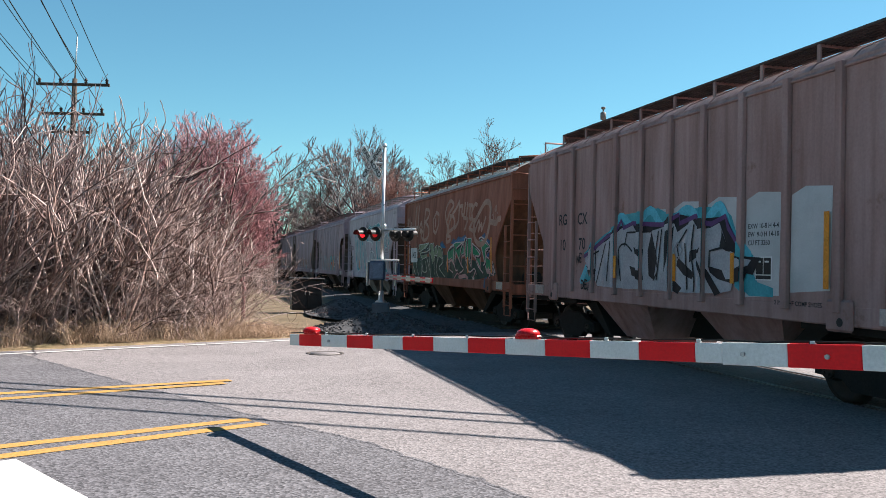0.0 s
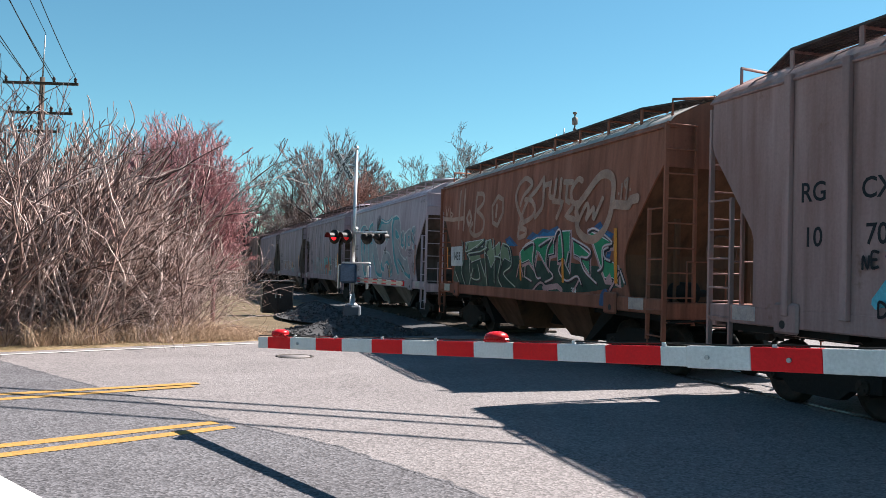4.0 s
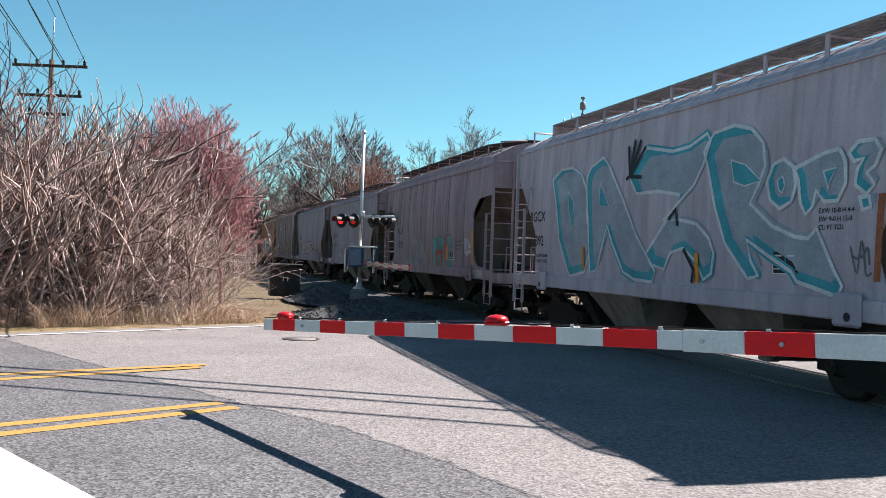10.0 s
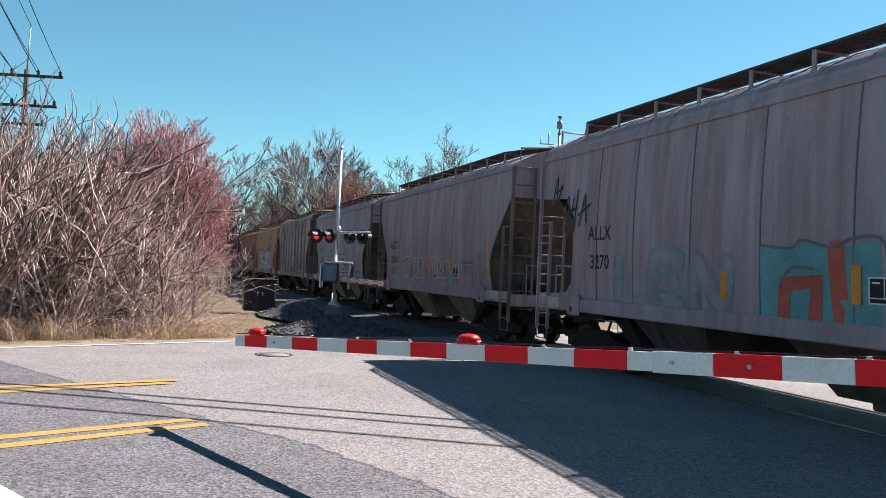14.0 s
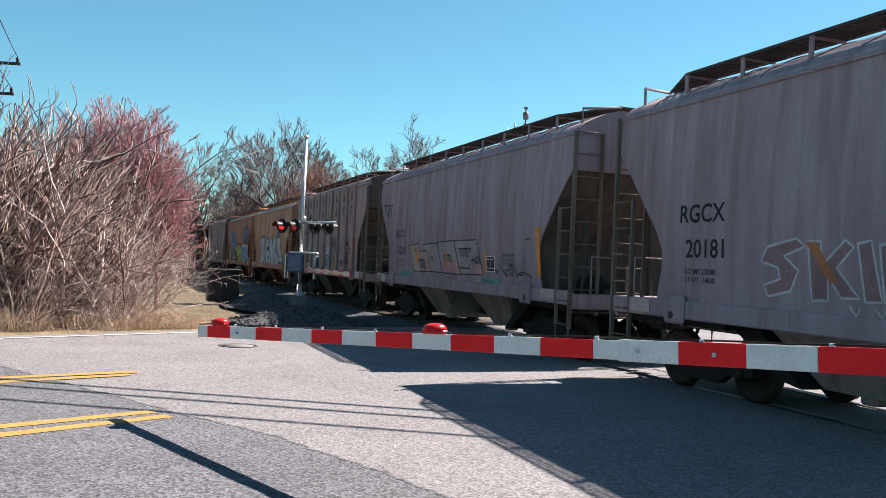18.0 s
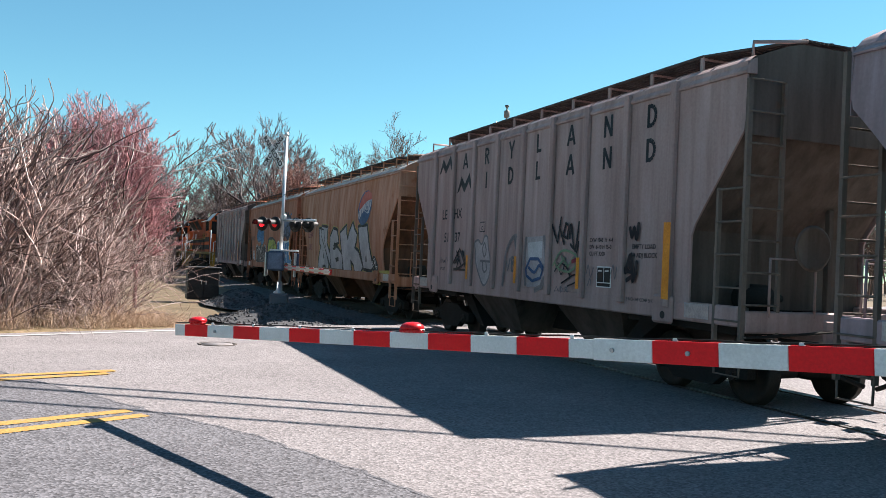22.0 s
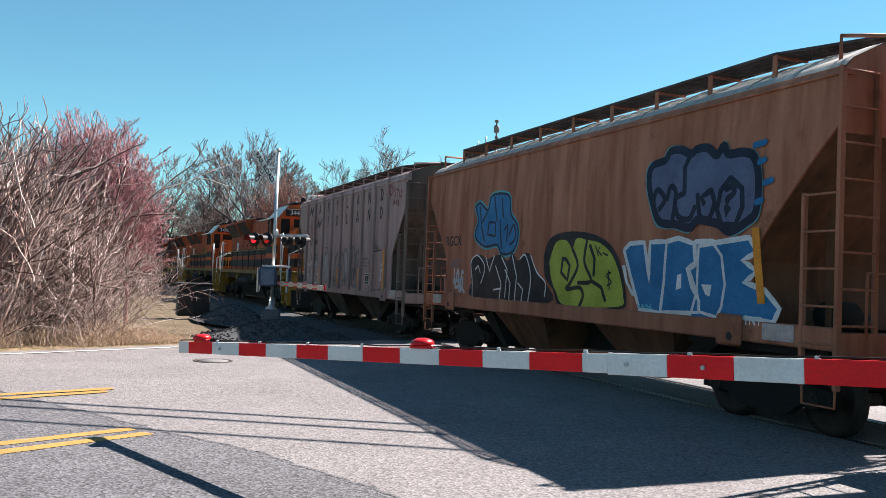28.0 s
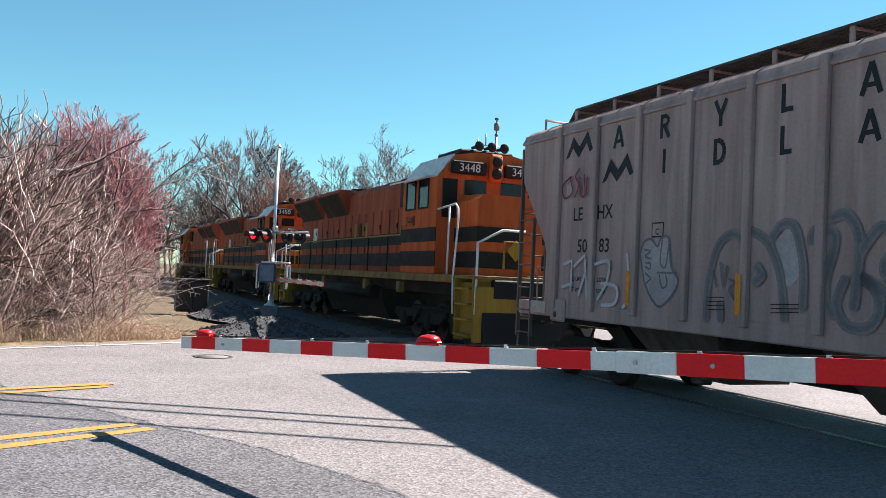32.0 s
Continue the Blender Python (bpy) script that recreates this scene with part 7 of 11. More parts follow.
letters(car, "LEHX", -4.3, 2.46, 0.24, S_MAROON, BG)
letters(car, "1085", -4.3, 1.98, 0.24, S_MAROON, BG)

car = add_car(123.58, hopper("rusty brown covered hopper car with blue and green graffiti", "smooth", P_RUST8, P_ENDR, roof_paint=P_ROOF, bulge=BG, HL=6.18))
dab(car, S_TEAL, 0.12, [(-3.43, 3.27), (-3.19, 3.33), (-2.79, 3.16), (-2.63, 3.45), (-1.88, 3.4), (-1.72, 3.02), (-1.44, 2.8), (-1.38, 2.53), (-1.6, 2.27), (-2.07, 2.24), (-2.29, 2.42), (-2.88, 2.4), (-3.37, 2.63), (-3.24, 2.96), (-3.43, 3.27)], BG, 0.00500, soft=True)
dab(car, S_BLUE, 0, [(-3.43, 3.27), (-3.19, 3.33), (-2.79, 3.16), (-2.63, 3.45), (-1.88, 3.4), (-1.72, 3.02), (-1.44, 2.8), (-1.38, 2.53), (-1.6, 2.27), (-2.07, 2.24), (-2.29, 2.42), (-2.88, 2.4), (-3.37, 2.63), (-3.24, 2.96)], BG, 0.00528, soft=True)
dab(car, INK_BLUE, 0.05, [(-3.43, 3.27), (-3.19, 3.33), (-2.79, 3.16), (-2.63, 3.45), (-1.88, 3.4), (-1.72, 3.02), (-1.44, 2.8), (-1.38, 2.53), (-1.6, 2.27), (-2.07, 2.24), (-2.29, 2.42), (-2.88, 2.4), (-3.37, 2.63), (-3.24, 2.96), (-3.43, 3.27)], BG, 0.00555, soft=True)
dab(car, INK_BLUE, 0.05, [(-3.18, 3.25), (-3.08, 2.88), (-2.79, 3.14)], BG, 0.00583)
dab(car, INK_BLUE, 0.05, [(-2.51, 3.41), (-2.33, 2.91)], BG, 0.00610)
dab(car, INK_BLUE, 0.05, [(-2.15, 3.36), (-2.05, 2.97)], BG, 0.00638)
dab(car, INK_BLUE, 0.05, [(-2.69, 2.9), (-2.75, 2.65), (-2.38, 2.6), (-2.4, 2.88), (-2.69, 2.9)], BG, 0.00665)
dab(car, INK_BLUE, 0.05, [(-2.19, 2.91), (-2.08, 2.35)], BG, 0.00693)
dab(car, INK_BLUE, 0.05, [(-1.75, 2.61), (-1.57, 2.81), (-1.49, 2.54), (-1.71, 2.41)], BG, 0.00720)
dab(car, INK_BLUE, 0.05, [(-1.96, 2.72), (-1.84, 2.82), (-1.85, 2.48)], BG, 0.00748)
dab(car, INK_BLUE, 0.05, [(-3.07, 2.84), (-2.89, 2.51)], BG, 0.00775)
dab(car, S_BLACK, 0, [(-3.54, 1.62), (-3.54, 2.03), (-3.34, 2.22), (-3.02, 2.22), (-2.71, 2.14), (-2.35, 2.21), (-2.07, 2.21), (-1.78, 2.1), (-1.59, 2.24), (-1.33, 2.1), (-1.09, 2.23), (-0.84, 2.2), (-0.59, 1.88), (-0.29, 1.7), (-0.22, 1.33), (-3.43, 1.32)], BG, 0.00803, soft=True)
dab(car, S_WHITE, 0.034, [(-3.51, 1.32), (-3.49, 1.7), (-3.54, 2.07), (-3.26, 2.22), (-2.98, 2.11), (-2.85, 1.93), (-3.05, 1.63)], BG, 0.00830)
dab(car, S_WHITE, 0.034, [(-2.79, 2.16), (-2.62, 1.89), (-2.39, 2.2)], BG, 0.00858)
dab(car, S_WHITE, 0.034, [(-2.33, 2), (-2.09, 1.65), (-2.21, 1.29)], BG, 0.00885)
dab(car, S_WHITE, 0.034, [(-2.06, 2.17), (-1.81, 1.93), (-1.94, 1.38)], BG, 0.00913)
dab(car, S_WHITE, 0.034, [(-1.91, 1.93), (-1.69, 1.66), (-1.77, 1.29)], BG, 0.00940)
dab(car, S_WHITE, 0.034, [(-1.59, 2.2), (-1.41, 1.8), (-1.53, 1.3)], BG, 0.00967)
dab(car, S_WHITE, 0.034, [(-1.27, 2.13), (-1.05, 2.2), (-0.84, 1.81), (-0.97, 1.33)], BG, 0.00995)
dab(car, S_WHITE, 0.034, [(-0.84, 2.2), (-0.59, 1.88), (-0.29, 1.7), (-0.33, 1.45)], BG, 0.01023)
dab(car, S_WHITE, 0.034, [(-1.36, 1.67), (-1.16, 1.55), (-1.25, 1.31)], BG, 0.01050)
dab(car, S_WHITE, 0.034, [(-2.44, 1.51), (-2.09, 1.55)], BG, 0.01077)
dab(car, S_WHITE, 0.034, [(-3.32, 1.92), (-3.16, 2), (-3.07, 1.85)], BG, 0.01105)
dab(car, S_BLACK, 0, [(-0.33, 2.19), (-0.12, 2.49), (0.44, 2.59), (1.2, 2.54), (1.72, 2.38), (1.98, 2.17), (2.15, 1.86), (2.21, 1.5), (1.99, 1.33), (0.31, 1.29), (-0.02, 1.58), (-0.3, 1.82)], BG, 0.01133, soft=True)
dab(car, S_LIME, 0, [(-0.13, 2.07), (0.09, 2.41), (0.45, 2.44), (0.65, 2.3), (0.79, 2.47), (1.11, 2.43), (1.47, 2.38), (1.81, 2.21), (2.04, 1.91), (2.14, 1.55), (1.99, 1.37), (0.41, 1.32), (0.11, 1.53), (-0.06, 1.76)], BG, 0.01160, soft=True)
dab(car, S_BLACK, 0.07, [(0.34, 2.13), (0.28, 1.89), (0.49, 1.76), (0.57, 2.01), (0.44, 2.12), (0.34, 2.13)], BG, 0.01188)
dab(car, S_BLACK, 0.07, [(0.65, 2.3), (0.83, 2.01), (0.59, 1.72), (0.45, 1.6), (0.88, 1.64), (0.98, 1.5), (0.85, 1.32)], BG, 0.01215)
dab(car, S_BLACK, 0.07, [(1.11, 2.41), (1.04, 2.07), (1.24, 1.76), (0.83, 1.72)], BG, 0.01242)
dab(car, S_BLACK, 0.07, [(1.24, 1.76), (1.54, 1.66), (1.64, 1.45)], BG, 0.01270)
dab(car, S_BLACK, 0.07, [(1.21, 2.34), (1.35, 2.12), (1.32, 1.85)], BG, 0.01298)
dab(car, S_BLACK, 0.03, [(1.82, 1.9), (1.7, 1.85), (1.83, 1.75), (1.71, 1.69)], BG, 0.01325)
dab(car, S_BLACK, 0.03, [(1.75, 1.93), (1.77, 1.63)], BG, 0.01353)
dab(car, S_BLACK, 0.03, [(1.38, 2.33), (1.46, 2.17)], BG, 0.01380)
dab(car, S_BLACK, 0.03, [(1.51, 2.31), (1.45, 2.25), (1.56, 2.17)], BG, 0.01408)
dab(car, S_BLACK, 0.03, [(1.6, 2.21), (1.73, 2.17)], BG, 0.01435)
dab(car, S_WHITE, 0.1, [(2.2, 2.24), (2.34, 2.33), (2.69, 2.34), (2.82, 1.77), (2.85, 2.34), (3.22, 2.34), (3.16, 1.78), (3.05, 1.34), (2.57, 1.37), (2.49, 1.57), (2.2, 2.24)], BG, 0.01462)
dab(car, S_WHITE, 0.1, [(3.23, 2.34), (3.49, 2.38), (3.81, 2.3), (3.84, 2.06), (3.67, 1.97), (3.77, 1.71), (3.92, 1.54), (3.89, 1.38), (3.08, 1.35), (3.17, 1.78), (3.23, 2.34)], BG, 0.01490)
dab(car, S_WHITE, 0.1, [(3.85, 2.32), (4.19, 2.32), (4.37, 2.14), (4.43, 1.77), (4.35, 1.47), (4.25, 1.34), (3.93, 1.39), (3.89, 1.62), (3.73, 1.95), (3.87, 2.02), (3.85, 2.32)], BG, 0.01518)
dab(car, S_WHITE, 0.1, [(3.92, 2.27), (4.86, 2.35), (4.99, 2.19), (4.74, 2.08), (4.98, 1.94), (4.76, 1.8), (5.13, 1.7), (5.35, 1.5), (5.25, 1.34), (4.79, 1.37), (4.2, 1.22), (3.71, 1.29), (3.88, 1.67), (3.92, 2.27)], BG, 0.01545)
dab(car, S_BLUE, 0, [(2.2, 2.24), (2.34, 2.33), (2.69, 2.34), (2.82, 1.77), (2.85, 2.34), (3.22, 2.34), (3.16, 1.78), (3.05, 1.34), (2.57, 1.37), (2.49, 1.57)], BG, 0.01572)
dab(car, S_BLUE, 0, [(3.23, 2.34), (3.49, 2.38), (3.81, 2.3), (3.84, 2.06), (3.67, 1.97), (3.77, 1.71), (3.92, 1.54), (3.89, 1.38), (3.08, 1.35), (3.17, 1.78)], BG, 0.01600)
dab(car, S_BLUE, 0, [(3.85, 2.32), (4.19, 2.32), (4.37, 2.14), (4.43, 1.77), (4.35, 1.47), (4.25, 1.34), (3.93, 1.39), (3.89, 1.62), (3.73, 1.95), (3.87, 2.02)], BG, 0.01628)
dab(car, S_BLUE, 0, [(3.92, 2.27), (4.86, 2.35), (4.99, 2.19), (4.74, 2.08), (4.98, 1.94), (4.76, 1.8), (5.13, 1.7), (5.35, 1.5), (5.25, 1.34), (4.79, 1.37), (4.2, 1.22), (3.71, 1.29), (3.88, 1.67)], BG, 0.01655)
dab(car, S_WHITE, 0.045, [(2.2, 2.24), (2.34, 2.33), (2.69, 2.34), (2.82, 1.77), (2.85, 2.34), (3.22, 2.34), (3.16, 1.78), (3.05, 1.34), (2.57, 1.37), (2.49, 1.57), (2.2, 2.24)], BG, 0.01682)
dab(car, S_WHITE, 0.045, [(3.23, 2.34), (3.49, 2.38), (3.81, 2.3), (3.84, 2.06), (3.67, 1.97), (3.77, 1.71), (3.92, 1.54), (3.89, 1.38), (3.08, 1.35), (3.17, 1.78), (3.23, 2.34)], BG, 0.01710)
dab(car, S_WHITE, 0.045, [(3.85, 2.32), (4.19, 2.32), (4.37, 2.14), (4.43, 1.77), (4.35, 1.47), (4.25, 1.34), (3.93, 1.39), (3.89, 1.62), (3.73, 1.95), (3.87, 2.02), (3.85, 2.32)], BG, 0.01738)
dab(car, S_WHITE, 0.045, [(3.92, 2.27), (4.86, 2.35), (4.99, 2.19), (4.74, 2.08), (4.98, 1.94), (4.76, 1.8), (5.13, 1.7), (5.35, 1.5), (5.25, 1.34), (4.79, 1.37), (4.2, 1.22), (3.71, 1.29), (3.88, 1.67), (3.92, 2.27)], BG, 0.01765)
dab(car, S_WHITE, 0, [(3.47, 1.88), (3.56, 1.9), (3.55, 1.7), (3.43, 1.67)], BG, 0.01792)
dab(car, S_WHITE, 0, [(3.97, 1.76), (4.18, 1.76), (4.13, 1.6), (4.05, 1.63)], BG, 0.01820)
dab(car, S_WHITE, 0, [(2.13, 2.01), (2.22, 2.02), (2.29, 1.76), (2.49, 1.54), (2.38, 1.56), (2.22, 1.76)], BG, 0.01848)
dab(car, S_LBLUE, 0.03, [(2.53, 1.43), (2.55, 1.38), (2.58, 1.43)], BG, 0.01875)
dab(car, S_LBLUE, 0.03, [(2.64, 1.38), (2.64, 1.43), (2.68, 1.41), (2.64, 1.4)], BG, 0.01903)
dab(car, S_LBLUE, 0.03, [(2.74, 1.44), (2.74, 1.37), (2.8, 1.4), (2.74, 1.44)], BG, 0.01930)
dab(car, S_LBLUE, 0.03, [(2.85, 1.44), (2.82, 1.39), (2.88, 1.38)], BG, 0.01958)
dab(car, S_FTEAL, 0, [(2.67, 3.44), (2.78, 3.54), (3.06, 3.58), (3.16, 3.7), (3.4, 3.71), (3.66, 3.6), (3.78, 3.66), (4.02, 3.65), (4.23, 3.52), (4.36, 3.65), (4.48, 3.51), (4.74, 3.5), (4.96, 3.41), (5.07, 3.09), (5.05, 2.65), (4.88, 2.5), (4.56, 2.38), (4.34, 2.48), (4.12, 2.54), (3.88, 2.57), (3.7, 2.45), (3.38, 2.52), (3.17, 2.53), (2.96, 2.59), (2.81, 2.85), (2.68, 3.19)], BG, 0.01985, soft=True)
dab(car, DUSK_BLUE, 0, [(2.76, 3.41), (2.86, 3.49), (3.12, 3.53), (3.22, 3.64), (3.44, 3.64), (3.68, 3.55), (3.79, 3.6), (4.02, 3.59), (4.21, 3.47), (4.33, 3.58), (4.44, 3.46), (4.69, 3.45), (4.9, 3.37), (5, 3.08), (4.98, 2.69), (4.82, 2.56), (4.52, 2.45), (4.31, 2.55), (4.1, 2.6), (3.88, 2.63), (3.71, 2.53), (3.41, 2.59), (3.22, 2.6), (3.03, 2.66), (2.89, 2.88), (2.77, 3.19)], BG, 0.02013, soft=True)
dab(car, INK_BLUE, 0.12, [(2.76, 3.41), (2.86, 3.49), (3.12, 3.53), (3.22, 3.64), (3.44, 3.64), (3.68, 3.55), (3.79, 3.6), (4.02, 3.59), (4.21, 3.47), (4.33, 3.58), (4.44, 3.46), (4.69, 3.45), (4.9, 3.37), (5, 3.08), (4.98, 2.69), (4.82, 2.56), (4.52, 2.45), (4.31, 2.55), (4.1, 2.6), (3.88, 2.63), (3.71, 2.53), (3.41, 2.59), (3.22, 2.6), (3.03, 2.66), (2.89, 2.88), (2.77, 3.19), (2.76, 3.41)], BG, 0.02040, soft=True)
dab(car, INK_BLUE, 0.085, [(3.03, 2.66), (2.9, 2.93), (2.98, 3.11), (3.16, 2.96), (3.03, 2.82)], BG, 0.02068)
dab(car, INK_BLUE, 0.085, [(3.21, 2.95), (3.28, 3.13), (3.4, 3.03), (3.35, 2.66)], BG, 0.02095)
dab(car, INK_BLUE, 0.085, [(3.59, 3.01), (3.4, 2.94), (3.47, 2.7), (3.71, 2.65), (3.82, 2.81)], BG, 0.02123)
dab(car, INK_BLUE, 0.085, [(3.68, 3.55), (3.57, 3.38), (3.59, 3.01)], BG, 0.02150)
dab(car, INK_BLUE, 0.085, [(3.87, 2.97), (3.94, 2.67), (4.1, 2.62), (4.21, 2.83), (4.14, 3.01)], BG, 0.02178)
dab(car, INK_BLUE, 0.085, [(4.01, 2.84), (3.95, 2.93), (4.14, 3.01)], BG, 0.02205)
dab(car, INK_BLUE, 0.085, [(4.5, 3.14), (4.33, 2.99), (4.27, 2.74), (4.37, 2.54), (4.62, 2.53), (4.74, 2.75), (4.72, 2.99), (4.5, 3.14)], BG, 0.02233)
dab(car, INK_BLUE, 0.085, [(4.43, 3), (4.55, 3.03), (4.58, 2.94), (4.46, 2.87), (4.47, 2.83)], BG, 0.02260)
dab(car, INK_BLUE, 0.085, [(4.44, 2.77), (4.46, 2.66), (4.5, 2.74), (4.44, 2.77)], BG, 0.02288)
dab(car, S_BLUE, 0.08, [(4.99, 3.29), (5.1, 3.31)], BG, 0.02315)
dab(car, S_BLUE, 0.08, [(5.1, 3.02), (5.23, 3.05)], BG, 0.02343)
dab(car, S_BLUE, 0.08, [(4.97, 2.79), (5.08, 2.82)], BG, 0.02370)
dab(car, S_BLUE, 0.08, [(4.89, 3.51), (5.09, 3.53)], BG, 0.02398)
strip(car, 4.92, 5.05, 1.55, 2.48, P_ORANGE, BG, 0.1, lift=0.03)
letters(car, "RGCX", -4.53, 2.45, 0.22, S_BLACK, BG)
letters(car, "1467", -4.45, 1.94, 0.22, S_SMOKE, BG)
spray(car, scribble(-4.55, 1.4, 0.65, 0.55, 3, 73), [(0.07, S_GHOST)], BG, lift=0.01)
letters(car, "TNT", 4.98, 1.28, 0.11, S_WHITE, lift=0.03)

car = ribbed_owner_car(137.52, "warm grey ribbed hopper car with black shapes and faded tags", "5083")
dab(car, S_CHALK, 0, [(-2.24, 2.16), (-2.16, 2.33), (-1.99, 2.38), (-1.83, 2.27), (-1.74, 2.39), (-1.58, 2.38), (-1.5, 1.98), (-1.34, 1.81), (-1.4, 1.64), (-1.68, 1.41), (-1.88, 1.47), (-2.1, 1.73)], 0.0, 0.0080, soft=True)
dab(car, S_CHALK, 0, [(0.48, 2.29), (0.65, 2.44), (0.82, 2.33), (0.86, 2), (0.78, 1.81), (0.51, 1.75)], 0.0, 0.0087, soft=True)
dab(car, S_SMOKE, 0.04, [(-2.24, 2.16), (-2.16, 2.33), (-1.99, 2.38), (-1.83, 2.27), (-1.74, 2.39), (-1.58, 2.38), (-1.5, 1.98), (-1.34, 1.81), (-1.4, 1.64), (-1.68, 1.41), (-1.88, 1.47), (-2.1, 1.73), (-2.24, 2.16)], 0.0, 0.0094, soft=True)
dab(car, S_SMOKE, 0.03, [(-1.72, 2.36), (-1.75, 2.04), (-1.62, 1.98), (-1.57, 2.3)], 0.0, 0.0101)
dab(car, S_SMOKE, 0.03, [(-1.81, 1.89), (-1.37, 1.89)], 0.0, 0.0108)
dab(car, S_SMOKE, 0.03, [(-1.76, 1.86), (-1.69, 1.68), (-1.58, 1.72), (-1.61, 1.86)], 0.0, 0.0115)
dab(car, S_SMOKE, 0.03, [(-2.13, 2.22), (-1.98, 2.2), (-2.11, 2.13), (-1.96, 2.09)], 0.0, 0.0122)
dab(car, S_SMOKE, 0.03, [(-2.09, 2.03), (-1.98, 2.02), (-1.99, 1.94), (-2.09, 1.97)], 0.0, 0.0129)
dab(car, S_SMOKE, 0.03, [(-2.09, 1.88), (-1.95, 1.8), (-2.06, 1.73)], 0.0, 0.0136)
dab(car, S_HAZE, 0.13, [(-0.72, 1.28), (-0.7, 1.77), (-0.53, 2.26), (-0.25, 2.41), (-0.09, 2.3), (-0.04, 1.99)], 0.0, 0.0143)
dab(car, S_SMOKE, 0.055, [(-0.72, 1.28), (-0.7, 1.77), (-0.53, 2.26), (-0.25, 2.41), (-0.09, 2.3), (-0.04, 1.99)], 0.0, 0.0150)
dab(car, S_HAZE, 0.13, [(0.05, 2.44), (0.34, 2.29), (0.56, 1.9), (0.65, 1.37)], 0.0, 0.0157)
dab(car, S_SMOKE, 0.055, [(0.05, 2.44), (0.34, 2.29), (0.56, 1.9), (0.65, 1.37)], 0.0, 0.0164)
dab(car, S_HAZE, 0.13, [(0.41, 2.34), (0.58, 2.5), (0.78, 2.43), (0.91, 2), (0.92, 1.53)], 0.0, 0.0171)
dab(car, S_SMOKE, 0.055, [(0.41, 2.34), (0.58, 2.5), (0.78, 2.43), (0.91, 2), (0.92, 1.53)], 0.0, 0.0178)
dab(car, S_HAZE, 0.13, [(1.01, 2.28), (1.07, 2.41), (1.31, 2.38), (1.35, 2.23), (1.22, 1.73), (1.35, 1.46)], 0.0, 0.0185)
dab(car, S_SMOKE, 0.055, [(1.01, 2.28), (1.07, 2.41), (1.31, 2.38), (1.35, 2.23), (1.22, 1.73), (1.35, 1.46)], 0.0, 0.0192)
dab(car, S_HAZE, 0.13, [(1.3, 2.54), (1.48, 2.57), (1.64, 2.41), (1.68, 2.14), (1.63, 1.56)], 0.0, 0.0199)
dab(car, S_SMOKE, 0.055, [(1.3, 2.54), (1.48, 2.57), (1.64, 2.41), (1.68, 2.14), (1.63, 1.56)], 0.0, 0.0206)
dab(car, S_HAZE, 0.13, [(1.51, 1.87), (1.4, 1.6), (1.53, 1.37), (1.81, 1.36), (1.95, 1.54), (1.9, 1.75), (1.7, 1.9), (1.99, 1.73)], 0.0, 0.0213)
dab(car, S_SMOKE, 0.055, [(1.51, 1.87), (1.4, 1.6), (1.53, 1.37), (1.81, 1.36), (1.95, 1.54), (1.9, 1.75), (1.7, 1.9), (1.99, 1.73)], 0.0, 0.0220)
dab(car, S_HAZE, 0.13, [(1.72, 2.18), (1.92, 2.41), (2.09, 2.36), (2.13, 2.22), (1.99, 2.01), (2.1, 1.86), (2.3, 1.85)], 0.0, 0.0227)
dab(car, S_SMOKE, 0.055, [(1.72, 2.18), (1.92, 2.41), (2.09, 2.36), (2.13, 2.22), (1.99, 2.01), (2.1, 1.86), (2.3, 1.85)], 0.0, 0.0234)
dab(car, S_HAZE, 0.13, [(2.07, 2.53), (2.18, 2.45), (2.43, 2.46)], 0.0, 0.0241)
dab(car, S_SMOKE, 0.055, [(2.07, 2.53), (2.18, 2.45), (2.43, 2.46)], 0.0, 0.0248)
dab(car, S_HAZE, 0.13, [(-0.43, 1.3), (-0.46, 1.51)], 0.0, 0.0255)
dab(car, S_SMOKE, 0.055, [(-0.43, 1.3), (-0.46, 1.51)], 0.0, 0.0262)
dab(car, S_HAZE, 0.13, [(0.18, 1.99), (0.29, 1.89), (0.16, 1.79)], 0.0, 0.0269)
dab(car, S_SMOKE, 0.055, [(0.18, 1.99), (0.29, 1.89), (0.16, 1.79)], 0.0, 0.0276)
dab(car, S_SMOKE, 0.035, [(-0.63, 1.93), (-0.53, 1.72)], 0.0, 0.0283)
dab(car, S_SMOKE, 0.035, [(-0.47, 2.04), (-0.41, 1.72), (-0.34, 1.99)], 0.0, 0.0290)
dab(car, S_SMOKE, 0.035, [(-0.3, 1.83), (-0.18, 1.78), (-0.29, 1.7), (-0.18, 1.57)], 0.0, 0.0297)
dab(car, S_GHOST, 0.055, [(-4.42, 1.99), (-4.15, 2.06), (-4.16, 1.54)], 0.0, 0.0304)
dab(car, S_GHOST, 0.055, [(-4.45, 1.6), (-4.11, 1.68)], 0.0, 0.0311)
dab(car, S_GHOST, 0.055, [(-4.07, 1.96), (-3.75, 2.15), (-3.63, 1.42)], 0.0, 0.0318)
dab(car, S_GHOST, 0.055, [(-3.9, 1.48), (-3.73, 1.82)], 0.0, 0.0325)
dab(car, S_GHOST, 0.055, [(-3.43, 2), (-3.03, 2.04), (-3.08, 1.71), (-3.32, 1.44)], 0.0, 0.0332)
dab(car, S_GHOST, 0.055, [(-3.22, 1.7), (-2.8, 1.65), (-2.82, 1.4), (-3.19, 1.35)], 0.0, 0.0339)
dab(car, S_GHOST, 0.055, [(-2.54, 2.16), (-2.46, 1.72)], 0.0, 0.0346)
